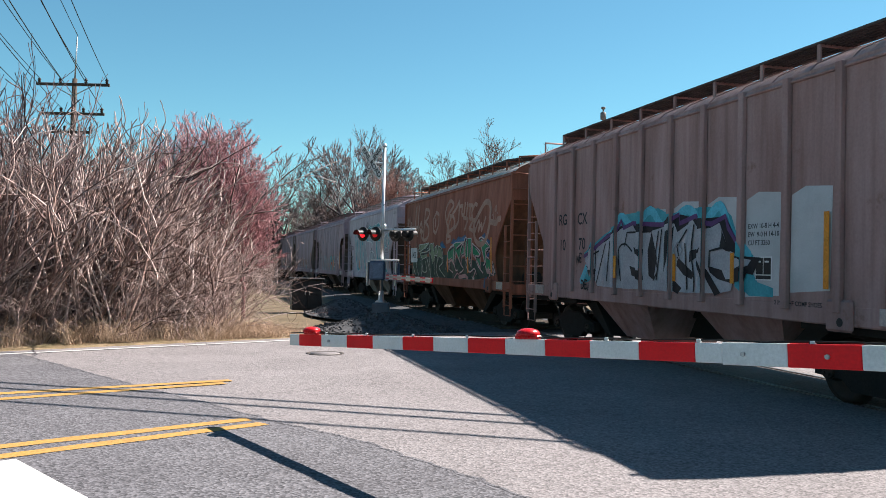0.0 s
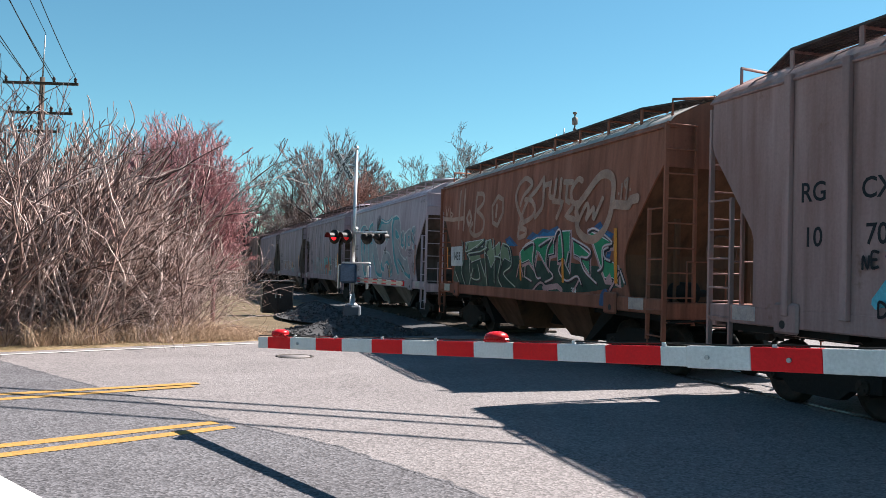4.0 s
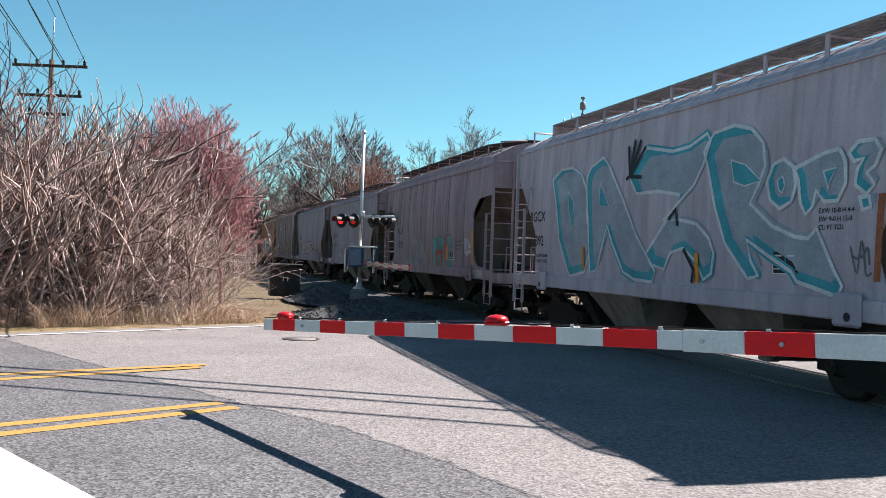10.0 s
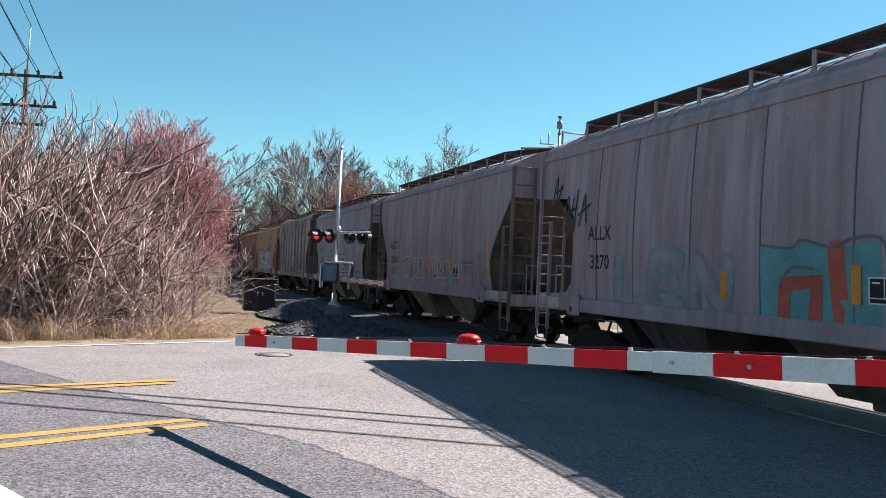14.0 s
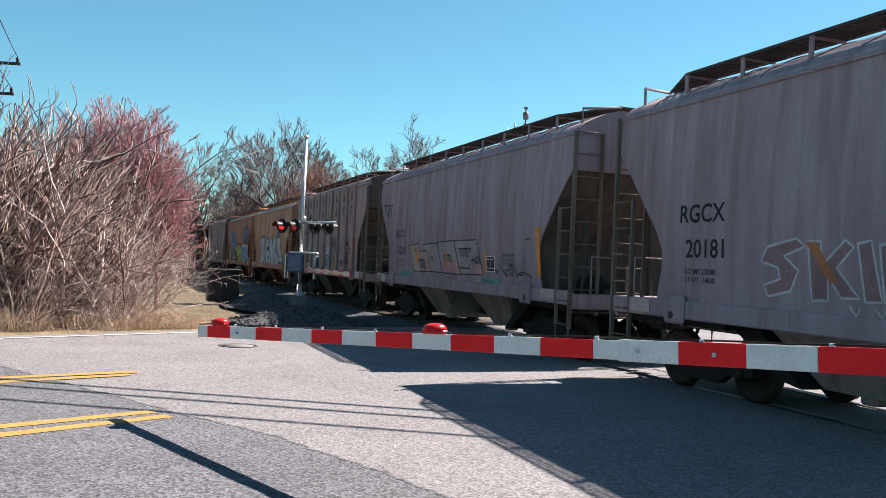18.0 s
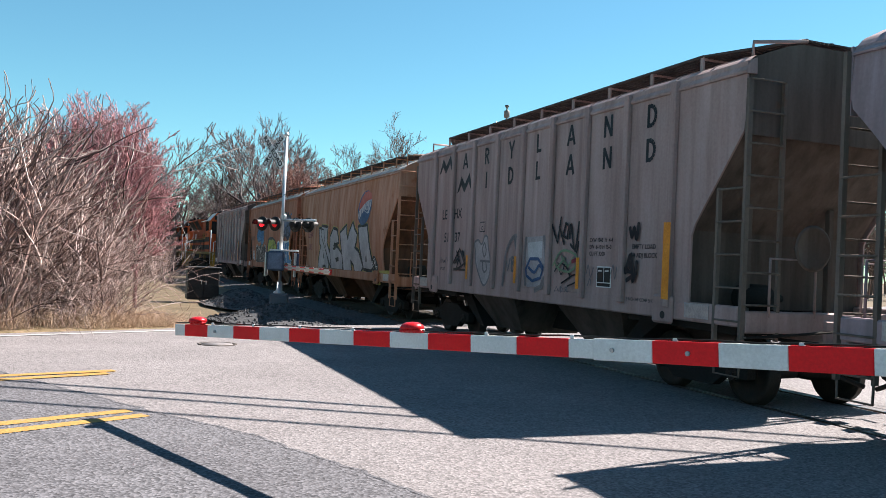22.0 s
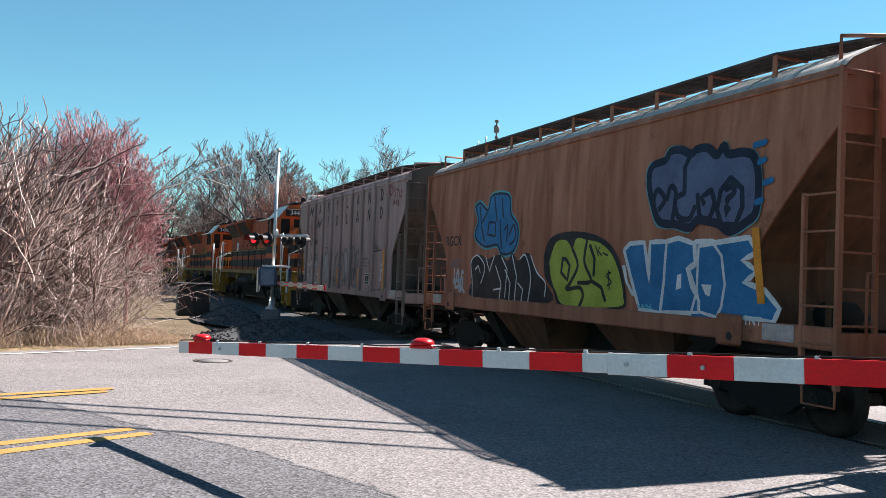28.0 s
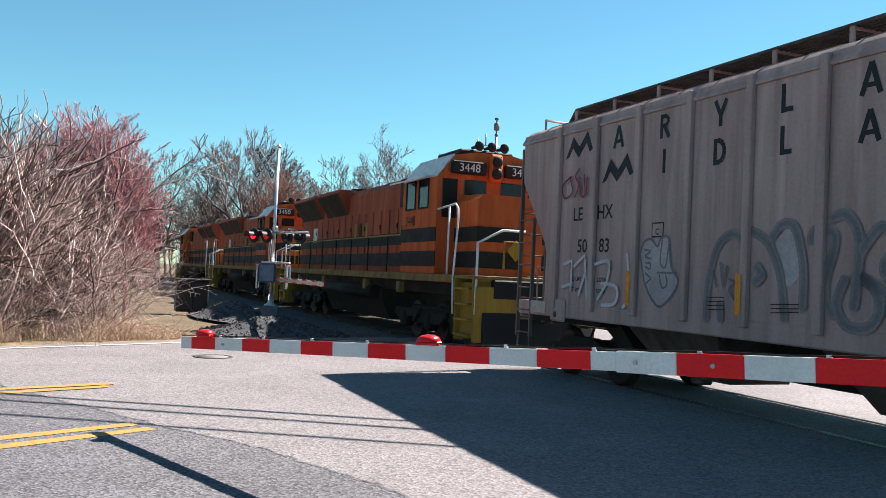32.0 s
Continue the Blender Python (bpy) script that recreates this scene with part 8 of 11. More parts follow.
dab(car, S_GHOST, 0.055, [(-2.61, 1.34), (-2.42, 1.48)], 0.0, 0.0353)
dab(car, S_MAROON, 0.035, [(-4.27, 3.5), (-4.55, 3.36), (-4.46, 3.14), (-4.22, 3.23), (-4.29, 3.46)], 0.0, 0.0360)
dab(car, S_MAROON, 0.035, [(-4.01, 3.61), (-4.13, 3.49), (-4.01, 3.34), (-4.13, 3.14)], 0.0, 0.0367)
dab(car, S_MAROON, 0.035, [(-3.99, 3.47), (-3.94, 3.16), (-3.81, 3.18), (-3.86, 3.5)], 0.0, 0.0374)
dab(car, S_MAROON, 0.035, [(-3.76, 3.45), (-3.77, 3.15)], 0.0, 0.0381)
dab(car, S_BLACK, 0.012, [(-0.69, 1.58), (-0.37, 1.59)], 0.0, 0.0388)
dab(car, S_BLACK, 0.012, [(-0.69, 1.52), (-0.36, 1.54)], 0.0, 0.0395)
dab(car, S_BLACK, 0.012, [(-0.69, 1.47), (-0.36, 1.49)], 0.0, 0.0402)
dab(car, S_BLACK, 0.012, [(-0.68, 1.42), (-0.36, 1.43)], 0.0, 0.0409)
dab(car, S_BLACK, 0.012, [(0.45, 1.54), (0.89, 1.56)], 0.0, 0.0416)
dab(car, S_BLACK, 0.012, [(0.46, 1.49), (0.89, 1.51)], 0.0, 0.0423)
dab(car, S_BLACK, 0.012, [(0.46, 1.44), (0.89, 1.47)], 0.0, 0.0430)
dab(car, S_MAROON, 0.04, [(4.95, 4.23), (4.77, 4.12), (4.86, 3.95), (5.05, 4), (4.98, 4.17)], 0.0, 0.012)
dab(car, S_MAROON, 0.04, [(5.25, 4.12), (5.14, 4.06), (5.28, 3.95), (5.17, 3.88)], 0.0, 0.012)
dab(car, S_MAROON, 0.04, [(5.38, 4.11), (5.41, 3.85)], 0.0, 0.012)
dab(car, S_MAROON, 0.04, [(5.3, 4.06), (5.51, 4.04)], 0.0, 0.012)
dab(car, S_MAROON, 0.04, [(5.6, 4.01), (5.62, 3.86), (5.76, 3.86), (5.74, 4.03)], 0.0, 0.012)
dab(car, S_MAROON, 0.04, [(5.87, 3.97), (5.88, 3.96)], 0.0, 0.012)
dab(car, S_MAROON, 0.04, [(5.05, 3.66), (5.15, 3.82), (5.25, 3.65)], 0.0, 0.012)
dab(car, S_MAROON, 0.04, [(5.09, 3.73), (5.23, 3.71)], 0.0, 0.012)
dab(car, S_MAROON, 0.04, [(5.34, 3.77), (5.33, 3.64), (5.43, 3.68), (5.34, 3.77)], 0.0, 0.012)
dab(car, S_MAROON, 0.04, [(5.5, 3.76), (5.5, 3.6), (5.6, 3.63), (5.52, 3.68), (5.58, 3.72), (5.5, 3.76)], 0.0, 0.012)
dab(car, S_GHOST, 0.07, [(4.21, 1.97), (4.33, 2.04), (4.38, 1.9), (4.23, 1.86)], 0.0, 0.013)
dab(car, S_GHOST, 0.07, [(4.28, 1.82), (4.48, 1.84), (4.47, 1.69), (4.27, 1.66), (4.28, 1.82)], 0.0, 0.013)
dab(car, S_GHOST, 0.07, [(4.49, 2.04), (4.58, 1.83), (4.53, 1.62)], 0.0, 0.013)
dab(car, S_GHOST, 0.07, [(4.21, 1.6), (4.52, 1.55)], 0.0, 0.013)
dab(car, S_BLACK, 0.03, [(3.6, 2.48), (3.8, 2.56), (3.75, 2.38), (3.96, 2.53), (3.92, 2.39), (4.15, 2.49)], 0.0, 0.014)
dab(car, S_BLACK, 0.03, [(3.55, 2.39), (4.26, 2.43)], 0.0, 0.014)

# ---- locomotives ----
# cab and nose orange is raised: sunlight on the front is put into it
L_ORANGE = paint_car("weathered_orange_loco_paint", (0.50, 0.098, 0.022), (0.38, 0.072, 0.02), rust=(0.2, 0.08, 0.04), at=0.72)
L_HOOD = paint_car("dusty_orange_loco_paint", (0.33, 0.068, 0.024), (0.24, 0.052, 0.022), rust=(0.12, 0.06, 0.04), at=0.68)
L_BLACK = mat("faded_black_loco_paint", (0.011, 0.011, 0.012), 0.7, second=(0.022, 0.02, 0.02), spec=0.2, scale=2)
L_YELLOW = paint_car("worn_yellow_loco_paint", (0.34, 0.205, 0.03), (0.23, 0.14, 0.03), at=0.7)
L_SILL = paint_car("grimy_yellow_sill_paint", (0.25, 0.16, 0.045), (0.14, 0.09, 0.04), at=0.6)
L_GLASS = mat("dark_cab_glass", (0.012, 0.014, 0.015), 0.12, spec=0.3, amount=0.1, bump=0.0)
L_WHITE = mat("dusty_white_awning", (0.7, 0.69, 0.68), 0.7, amount=0.15)
L_LENS = mat("headlight_lens", (0.34, 0.33, 0.3), 0.15, amount=0.05, bump=0.0)


def loco_truck_mesh():
    mb = MB()
    for y in (-1.12, 1.12):
        mb.prism([(-2.5, 0.62), (-2.35, 0.8), (2.35, 0.8), (2.5, 0.62), (2.0, 0.48), (1.2, 0.62), (0.6, 0.48), (-0.6, 0.48), (-1.2, 0.62), (-2.0, 0.48)], y - 0.1, y + 0.1)
        for x in (-1.75, 0.0, 1.75):
            mb.box((x, y, 0.52), (0.36, 0.3, 0.42), 0.05)
            for k in (-0.3, 0.3):
                mb.cyl((x + k, y, 0.5), (x + k, y, 0.78), 0.09, 8)
        for x in (-0.9, 0.9):
            mb.cyl((x, y - 0.12, 0.5), (x + 0.45, y - 0.12, 0.78), 0.06, 8)
    mb.box((0, 0, 0.75), (3.6, 2.0, 0.3), 0.05)
    return mb.mesh("truck", M_DARK)


LOCO_TRUCK = loco_truck_mesh()


def loco(label, number, sense=1):
    lo = tagged(empty("locomotive"), label, "locomotive", "locomotives at the end of the train")
    # frame and deck
    part("frame", MB().box((0, 0, 1.45), (20.0, 2.2, 0.42), 0.03), L_BLACK, lo)
    part("deck", MB().box((0, 0, 1.7), (19.9, 3.1, 0.08), 0.01), L_SILL, lo)
    for sy in (-1, 1):
        part("deck_edge", MB().box((0, sy * 1.53, 1.61), (17.6, 0.06, 0.11), 0.01), L_SILL, lo)
        for x in (-6.2, -2.6, 2.2, 5.2):
            part("jacking_pad", MB().box((x, sy * 1.5, 1.36), (0.26, 0.16, 0.3), 0.02), L_SILL, lo)
    part("fuel_tank", MB().prism([(-1.3, 0.95), (-1.3, 1.25), (1.3, 1.25), (1.3, 0.95), (1.0, 0.36), (-1.0, 0.36)], -3.1, 3.1, "x"), M_DARK, lo)
    part("air_reservoir", MB().cyl((-2.6, -1.38, 1.15), (2.8, -1.38, 1.15), 0.2, 12), M_DARK, lo)
    for sx in (-1, 1):
        part("pilot", MB().prism([(-1.5, 0.3), (-1.5, 1.5), (1.5, 1.5), (1.5, 0.3)], sx * 9.92 - 0.06, sx * 9.92 + 0.06, "x"), L_YELLOW, lo)
        part("coupler", MB().box((sx * 10.25, 0, 0.86), (0.55, 0.2, 0.24), 0.04), M_DARK, lo)
        part("plow", MB().prism([(sx * 9.98, 0.3), (sx * 10.2, 0.22), (sx * 9.98, 0.95)], -1.35, 1.35), L_BLACK, lo)
        for sy in (-1, 1):
            for xe in (8.88, 9.84):
                part("step_side", MB().prism([(sy * 1.02, 0.3), (sy * 1.5, 0.3), (sy * 1.54, 1.66), (sy * 1.02, 1.66)], sx * xe - 0.025, sx * xe + 0.025, "x"), L_YELLOW, lo)
            st = part("step_well", MB().box((sx * 9.35, sy * 1.36, 0.98), (0.9, 0.05, 1.2), 0.01), L_YELLOW, lo)
            for k in range(4):
                part("step", MB().box((sx * 9.35, sy * 1.47, 0.42 + 0.34 * k), (0.78, 0.22, 0.05), 0.008), L_YELLOW, st)
            part("corner_rail", MB().tube([(sx * 8.86, sy * 1.56, 0.85), (sx * 8.8, sy * 1.56, 1.7), (sx * 8.95, sy * 1.55, 2.9), (sx * 8.9, sy * 1.54, 3.25), (sx * 8.7, sy * 1.52, 3.36), (sx * 7.6, sy * 1.5, 3.3)], 0.024, 8), L_WHITE, lo)
            part("corner_rail", MB().cyl((sx * 8.3, sy * 1.5, 1.72), (sx * 8.3, sy * 1.5, 3.33), 0.026, 8), L_WHITE, lo)
            part("corner_rail", MB().tube([(sx * 9.9, sy * 1.48, 0.9), (sx * 9.9, sy * 1.48, 2.45), (sx * 9.92, sy * 0.9, 2.75), (sx * 9.92, sy * 0.35, 2.75)], 0.03, 8), L_WHITE, lo)
        add_truck(lo, sx * 6.55, (-1.75, 0.0, 1.75), 0.51, LOCO_TRUCK, sense)
        for y in (-0.5, 0.5):
            part("cut_lever", MB().tube([(sx * 10.02, y, 1.9), (sx * 10.02, y, 2.5), (sx * 10.02, y * 1.8, 2.5), (sx * 10.02, y * 1.8, 1.9)], 0.025, 6), L_YELLOW, lo)
    # long hood
    hood = part("long_hood", MB().prism([(-0.93, 1.75), (-0.93, 4.25), (-0.8, 4.45), (0.8, 4.45), (0.93, 4.25), (0.93, 1.75)], -8.7, 5.1, "x"), L_HOOD, lo)
    for k in range(17):
        x = -8.4 + k * 0.78
        for sy in (-1, 1):
            part("hood_door", MB().box((x + 0.36, sy * 0.945, 2.85), (0.7, 0.03, 1.5), 0.01), L_HOOD, hood)
    for k in range(8):
        part("door_latch", MB().box((-7.7 + k * 1.56, -0.975, 3.1), (0.06, 0.03, 0.14), 0.01), L_BLACK, hood)
    for x0, x1 in ((-8.6, -5.2), (-4.7, -1.9)):
        for sy in (-1, 1):
            part("radiator_flare", MB().prism([(sy * 0.9, 3.6), (sy * 1.38, 4.4), (sy * 1.3, 4.52), (sy * 0.7, 4.52)], x0, x1, "x"), L_HOOD, hood)
            part("radiator_grille", MB().add([(x0 + 0.06, sy * 0.94, 3.66), (x1 - 0.06, sy * 0.94, 3.66), (x1 - 0.06, sy * 1.385, 4.36), (x0 + 0.06, sy * 1.385, 4.36)], [(0, 1, 2, 3)]), L_BLACK, hood)
    for sy in (-1, 1):
        part("intake_box", MB().box((4.3, sy * 0.98, 4.0), (1.4, 0.16, 0.8), 0.02), L_BLACK, hood)
    for x in (-7.8, -6.6, -5.6, -3.9, -2.9):
        part("roof_fan", MB().lathe([(0.55, 0.0), (0.6, 0.06), (0.6, 0.2), (0.45, 0.22)], (x, 0, 4.45), "z", 18), L_BLACK, hood)
    part("exhaust_stack", MB().box((0.2, 0, 4.54), (1.0, 0.5, 0.25), 0.05), L_BLACK, hood)
    part("equipment_panel", MB().box((-6.3, -0.965, 3.05), (0.55, 0.03, 0.55), 0.01), L_WHITE, hood)
    for x in (-0.9, -0.35, 0.3):
        part("small_panel", MB().box((x, -0.965, 3.05), (0.24, 0.03, 0.5), 0.01), L_YELLOW if x != -0.35 else L_BLACK, hood)
    # bands along the hood, cab and nose
    for z0, z1 in ((1.92, 2.3), (2.53, 2.88)):
        for sy in (-1, 1):
            part("black_band", MB().box((-1.8, sy * 0.968, (z0 + z1) / 2), (13.78, 0.02, z1 - z0)), L_BLACK, lo)
            part("black_band", MB().box((6.3, sy * 1.506, (z0 + z1) / 2), (2.44, 0.02, z1 - z0)), L_BLACK, lo)
            part("black_band", MB().box((8.15, sy * 1.008, (z0 + z1) / 2), (1.36, 0.02, z1 - z0)), L_BLACK, lo)
        part("black_band", MB().box((8.81, 0, (z0 + z1) / 2), (0.02, 2.0, z1 - z0)), L_BLACK, lo)
    # cab
    cab = part("cab", MB().prism([(-1.5, 1.75), (-1.5, 4.12), (-1.05, 4.68), (-0.5, 4.78), (0.5, 4.78), (1.05, 4.68), (1.5, 4.12), (1.5, 1.75)], 5.1, 7.5, "x"), L_ORANGE, lo)
    for sy in (-1, 1):
        for x in (5.75, 6.65):
            w = part("side_window", MB().box((x, sy * 1.505, 3.74), (0.6, 0.03, 0.7), 0.01), L_GLASS, cab)
            part("window_frame", MB().tube([(x - 0.32, sy * 1.525, 3.37), (x + 0.32, sy * 1.525, 3.37), (x + 0.32, sy * 1.525, 4.1), (x - 0.32, sy * 1.525, 4.1), (x - 0.32, sy * 1.525, 3.37)], 0.02, 4, False), L_BLACK, w)
        part("awning", MB().prism([(sy * 1.5, 4.2), (sy * 1.52, 4.16), (sy * 1.92, 4.02), (sy * 1.93, 4.06)], 5.2, 7.0, "x"), L_WHITE, cab)
        part("cab_roof_edge", MB().prism([(sy * 1.515, 4.15), (sy * 1.065, 4.71), (sy * 1.05, 4.68), (sy * 1.5, 4.12)], 5.15, 7.45, "x"), L_WHITE, cab)
    for y in (-1.18, -0.5, 0.5, 1.18):
        w = part("front_window", MB().box((7.51, y, 3.9 if abs(y) < 1 else 3.6), (0.03, 0.6 if abs(y) < 1 else 0.4, 0.36 if abs(y) < 1 else 0.95), 0.01), L_GLASS, cab)
    for sy in (-1, 1):
        b = part("number_board", MB().box((7.56, sy * 0.72, 4.37), (0.14, 0.92, 0.32), 0.03), L_BLACK, cab)
        vs, fs = text_mesh(number, 0.29)
        part("road_number", MB().add([(7.635, sy * 0.72 + p[0], 4.27 + p[1]) for p in vs], fs), L_WHITE, b)
    vs, fs = text_mesh(number, 0.36)
    part("road_number", MB().add([(5.75 + p[0], -1.512, 2.96 + p[1]) for p in vs], fs), L_BLACK, cab)
    hl = part("headlight_box", MB().box((7.58, 0, 4.42), (0.16, 0.36, 0.7), 0.06), L_ORANGE, cab)
    for z in (4.27, 4.57):
        part("headlight", MB().lathe([(0.1, 0.0), (0.105, 0.05), (0.08, 0.06)], (7.66, 0, z), "x", 14), L_LENS, hl)
        part("headlight_ring", MB().lathe([(0.1, 0.0), (0.135, 0.0), (0.14, 0.05), (0.105, 0.07)], (7.655, 0, z), "x", 14), L_BLACK, hl)
    horn = part("air_horn", MB().box((6.3, 0.0, 4.85), (1.5, 1.5, 0.14), 0.04), L_BLACK, cab)
    for y in (-0.35, 0.0, 0.35):
        part("horn_bell", MB().lathe([(0.04, 0.0), (0.05, 0.3), (0.13, 0.42), (0.11, 0.43)], (6.9, y, 4.98), "x", 12), L_BLACK, horn)
    part("antenna", MB().cyl((5.7, -0.3, 4.78), (5.7, -0.3, 5.05), 0.06, 8, 0.03), L_WHITE, cab)
    # short hood
    nose = part("short_hood", MB().prism([(-1.0, 1.75), (-1.0, 3.5), (-0.88, 3.62), (0.88, 3.62), (1.0, 3.5), (1.0, 1.75)], 7.5, 8.8, "x"), L_ORANGE, lo)
    part("nose_top", MB().prism([(7.5, 3.62), (8.7, 3.62), (8.7, 3.64), (7.5, 3.68)], -0.86, 0.86), L_ORANGE, nose)
    part("nose_door", MB().box((8.82, 0.4, 2.6), (0.03, 0.6, 1.5), 0.01), L_ORANGE, nose)
    part("emblem_panel", MB().prism([(-0.25, 2.35), (0.0, 2.6), (0.25, 2.35), (0.0, 2.1)], 8.845, 8.855, "x"), L_YELLOW, nose)
    # handrails along the walkway
    for sy in (-1, 1):
        part("walkway_rail", MB().tube([(-8.6, sy * 1.5, 2.75), (5.0, sy * 1.5, 2.75), (5.15, sy * 1.53, 3.0)], 0.022, 6), L_YELLOW, lo)
        for k in range(8):
            x = -8.4 + k * 1.77
            part("stanchion", MB().cyl((x, sy * 1.5, 1.72), (x, sy * 1.5, 2.75), 0.02, 6), L_BLACK, lo)
    return lo


def reversed_loco(lo):
    """Turns a locomotive about, so that its cab trails."""
    for ob in lo.children:
        ob.matrix_parent_inverse = Matrix.Rotation(math.pi, 4, "Z")
    return lo


add_car(155.7, loco("orange diesel locomotive with black bands and yellow sills", "3448"))
add_car(176.7, loco("orange diesel locomotive with black bands, dusty", "3450"))
add_car(197.7, reversed_loco(loco("dusty orange diesel locomotive facing the other way", "3446", -1)))

# ---- ground, road and track ----
M_EARTH = mat("dry_earth_and_leaf_litter", (0.15, 0.11, 0.07), 0.9, second=(0.10, 0.075, 0.045), scale=0.6, fine=30, amount=0.5, bump=0.5)
M_GRASS = mat("early_spring_grass", (0.13, 0.15, 0.05), 0.9, second=(0.17, 0.14, 0.07), scale=0.8, fine=25, amount=0.5, bump=0.4)
M_VERGE = mat("thin_straw_verge", (0.27, 0.19, 0.12), 0.9, second=(0.16, 0.13, 0.06), scale=3, fine=30, amount=0.5, bump=0.4)
M_MARK_Y = mat("worn_yellow_road_paint", (0.39, 0.222, 0.062), 0.75, second=(0.31, 0.18, 0.06), scale=2.5, fine=40, amount=0.35, bump=0.2, spots=(0.24, 0.22, 0.2), spot_at=0.63, spot_scale=7)
M_MARK_W = mat("worn_white_road_paint", (0.5, 0.49, 0.48), 0.75, second=(0.42, 0.41, 0.4), scale=2.5, fine=40, amount=0.3, bump=0.2, spots=(0.28, 0.27, 0.26), spot_at=0.66, spot_scale=7)
M_STONE = mat("crushed_ballast", (0.085, 0.085, 0.09), 0.9, second=(0.05, 0.05, 0.053), scale=7, fine=22, amount=0.55, bump=1.0)
M_TIE = mat("creosoted_tie", (0.06, 0.045, 0.035), 0.85, second=(0.1, 0.08, 0.065), scale=6, amount=0.4)
M_IRON = mat("cast_iron", (0.05, 0.047, 0.045), 0.7, 0.3, second=(0.09, 0.07, 0.06), scale=8)


def asphalt(name, base, second, chip, crack=0.0):
    """Asphalt with pale and dark stone chips, broad stains and bump."""
    m = mat(name, base, 0.88, second=second, scale=0.55, fine=38, amount=0.3, bump=0.0)
    N, L = m.node_tree.nodes, m.node_tree.links
    b = N["Principled BSDF"]
    tc = N["Texture Coordinate"]
    vor = N.new("ShaderNodeTexVoronoi")
    vor.inputs["Scale"].default_value = 42
    L.new(tc.outputs["Object"], vor.inputs["Vector"])
    hsv = N.new("ShaderNodeSeparateColor")
    L.new(vor.outputs["Color"], hsv.inputs[0])
    mr = N.new("ShaderNodeMapRange")
    mr.inputs["To Min"].default_value, mr.inputs["To Max"].default_value = 1 - chip, 1 + chip
    L.new(hsv.outputs[0], mr.inputs["Value"])
    old = b.inputs["Base Color"].links[0].from_socket
    mx = N.new("ShaderNodeMix")
    mx.data_type, mx.blend_type = "RGBA", "MULTIPLY"
    mx.inputs[0].default_value = 1.0
    L.new(old, mx.inputs[6])
    L.new(mr.outputs["Result"], mx.inputs[7])
    L.new(mx.outputs[2], b.inputs["Base Color"])
    bp = N.new("ShaderNodeBump")
    bp.inputs["Strength"].default_value, bp.inputs["Distance"].default_value = 0.7, 0.008
    L.new(vor.outputs["Distance"], bp.inputs["Height"])
    L.new(bp.outputs["Normal"], b.inputs["Normal"])
    return m


M_LIGHT_ROAD = asphalt("light_worn_asphalt", (0.192, 0.174, 0.175), (0.163, 0.148, 0.15), 0.38)
M_OLD_ROAD = asphalt("dark_patched_asphalt", (0.118, 0.113, 0.121), (0.092, 0.088, 0.096), 0.5)


def slab(name, poly, z0, z1, m, label, cat, parent=None):
    ob = new(name, MB().prism(poly, z0, z1, "z").mesh(name, m))
    if parent:
        ob.parent = parent
        return tagged(ob, label)
    return tagged(ob, label, cat, kind="structure")


mb = MB().add([(-2500, -2500, -0.12), (2500, -2500, -0.12), (2500, 2500, -0.12), (-2500, 2500, -0.12)], [(0, 1, 2, 3)])
tagged(new("ground", mb.mesh("ground", M_EARTH)), "dry brown earth with leaf litter", "ground", kind="structure")
EDGE_D = Vector((0.746, 0.666, 0))          # along the far road edge
EDGE_N = Vector((-0.666, 0.746, 0))         # away from the road
EDGE_P = Vector((-3.37, 18.78, 0))          # on the edge line


def by_edge(along, out, z=0.0):
    p = EDGE_P + EDGE_D * along + EDGE_N * out
    return (p.x, p.y, z)




def rail_line(off, s):
    p = on_track(s, off)[0]
    return (p.x, p.y)


# the road on the near side of the rails, between them, and beyond
edge_cut = by_edge(7.6, 0.55)[:2]
near_side = [by_edge(-70, 0.55)[:2], by_edge(0.2, 0.55)[:2], by_edge(1.2, 0.9)[:2], rail_line(-0.83, 21.6), rail_line(-0.83, -60), (-40, -70), (-90, -60)]
road = slab("road", near_side, -0.3, 0.0, M_LIGHT_ROAD, "light grey worn asphalt road with stone chips", "road")
slab("road_1", [rail_line(-0.63, -40), rail_line(-0.63, 22.2), rail_line(0.63, 23.2), rail_line(0.63, -40)], -0.3, 0.0, M_LIGHT_ROAD, "asphalt between the rails of the crossing", "road")
slab("road_2", [rail_line(0.83, -60), rail_line(0.83, 23.6), (26, 45), (60, 78), (90, 60), (90, -60)], -0.3, 0.0, M_LIGHT_ROAD, "light asphalt road beyond the rails", "road")
# older asphalt with a ragged joint
rnd = random.Random(4)
joint = [(-13.5, 21.0), (-7.26, 14.79), (-4.25, 11.65), (-1.95, 9.31), (-0.74, 8.17), (0.28, 6.86), (0.59, 6.36), (2.2, 4.2), (4.0, 1.6), (9.0, -6.0)]
ragged = []
for (x0, y0), (x1, y1) in zip(joint, joint[1:]):
    n = max(2, int(math.hypot(x1 - x0, y1 - y0) / 0.09))
    for i in range(n):
        u = i / n
        ragged.append((x0 + (x1 - x0) * u + rnd.gauss(0, 0.018), y0 + (y1 - y0) * u + rnd.gauss(0, 0.018)))
left = [by_edge(-70, 0.5)[:2], by_edge(-7.0, 0.5)[:2]]
old_poly = [p for p in ragged if (Vector((*p, 0)) - EDGE_P).dot(EDGE_N) < 0.48] + [(9.0, -30), (-60, -40), left[0], left[1]]
slab("patch", old_poly, 0.0, 0.006, M_OLD_ROAD, "darker old asphalt with a ragged joint", "road", road)
seal = MB()
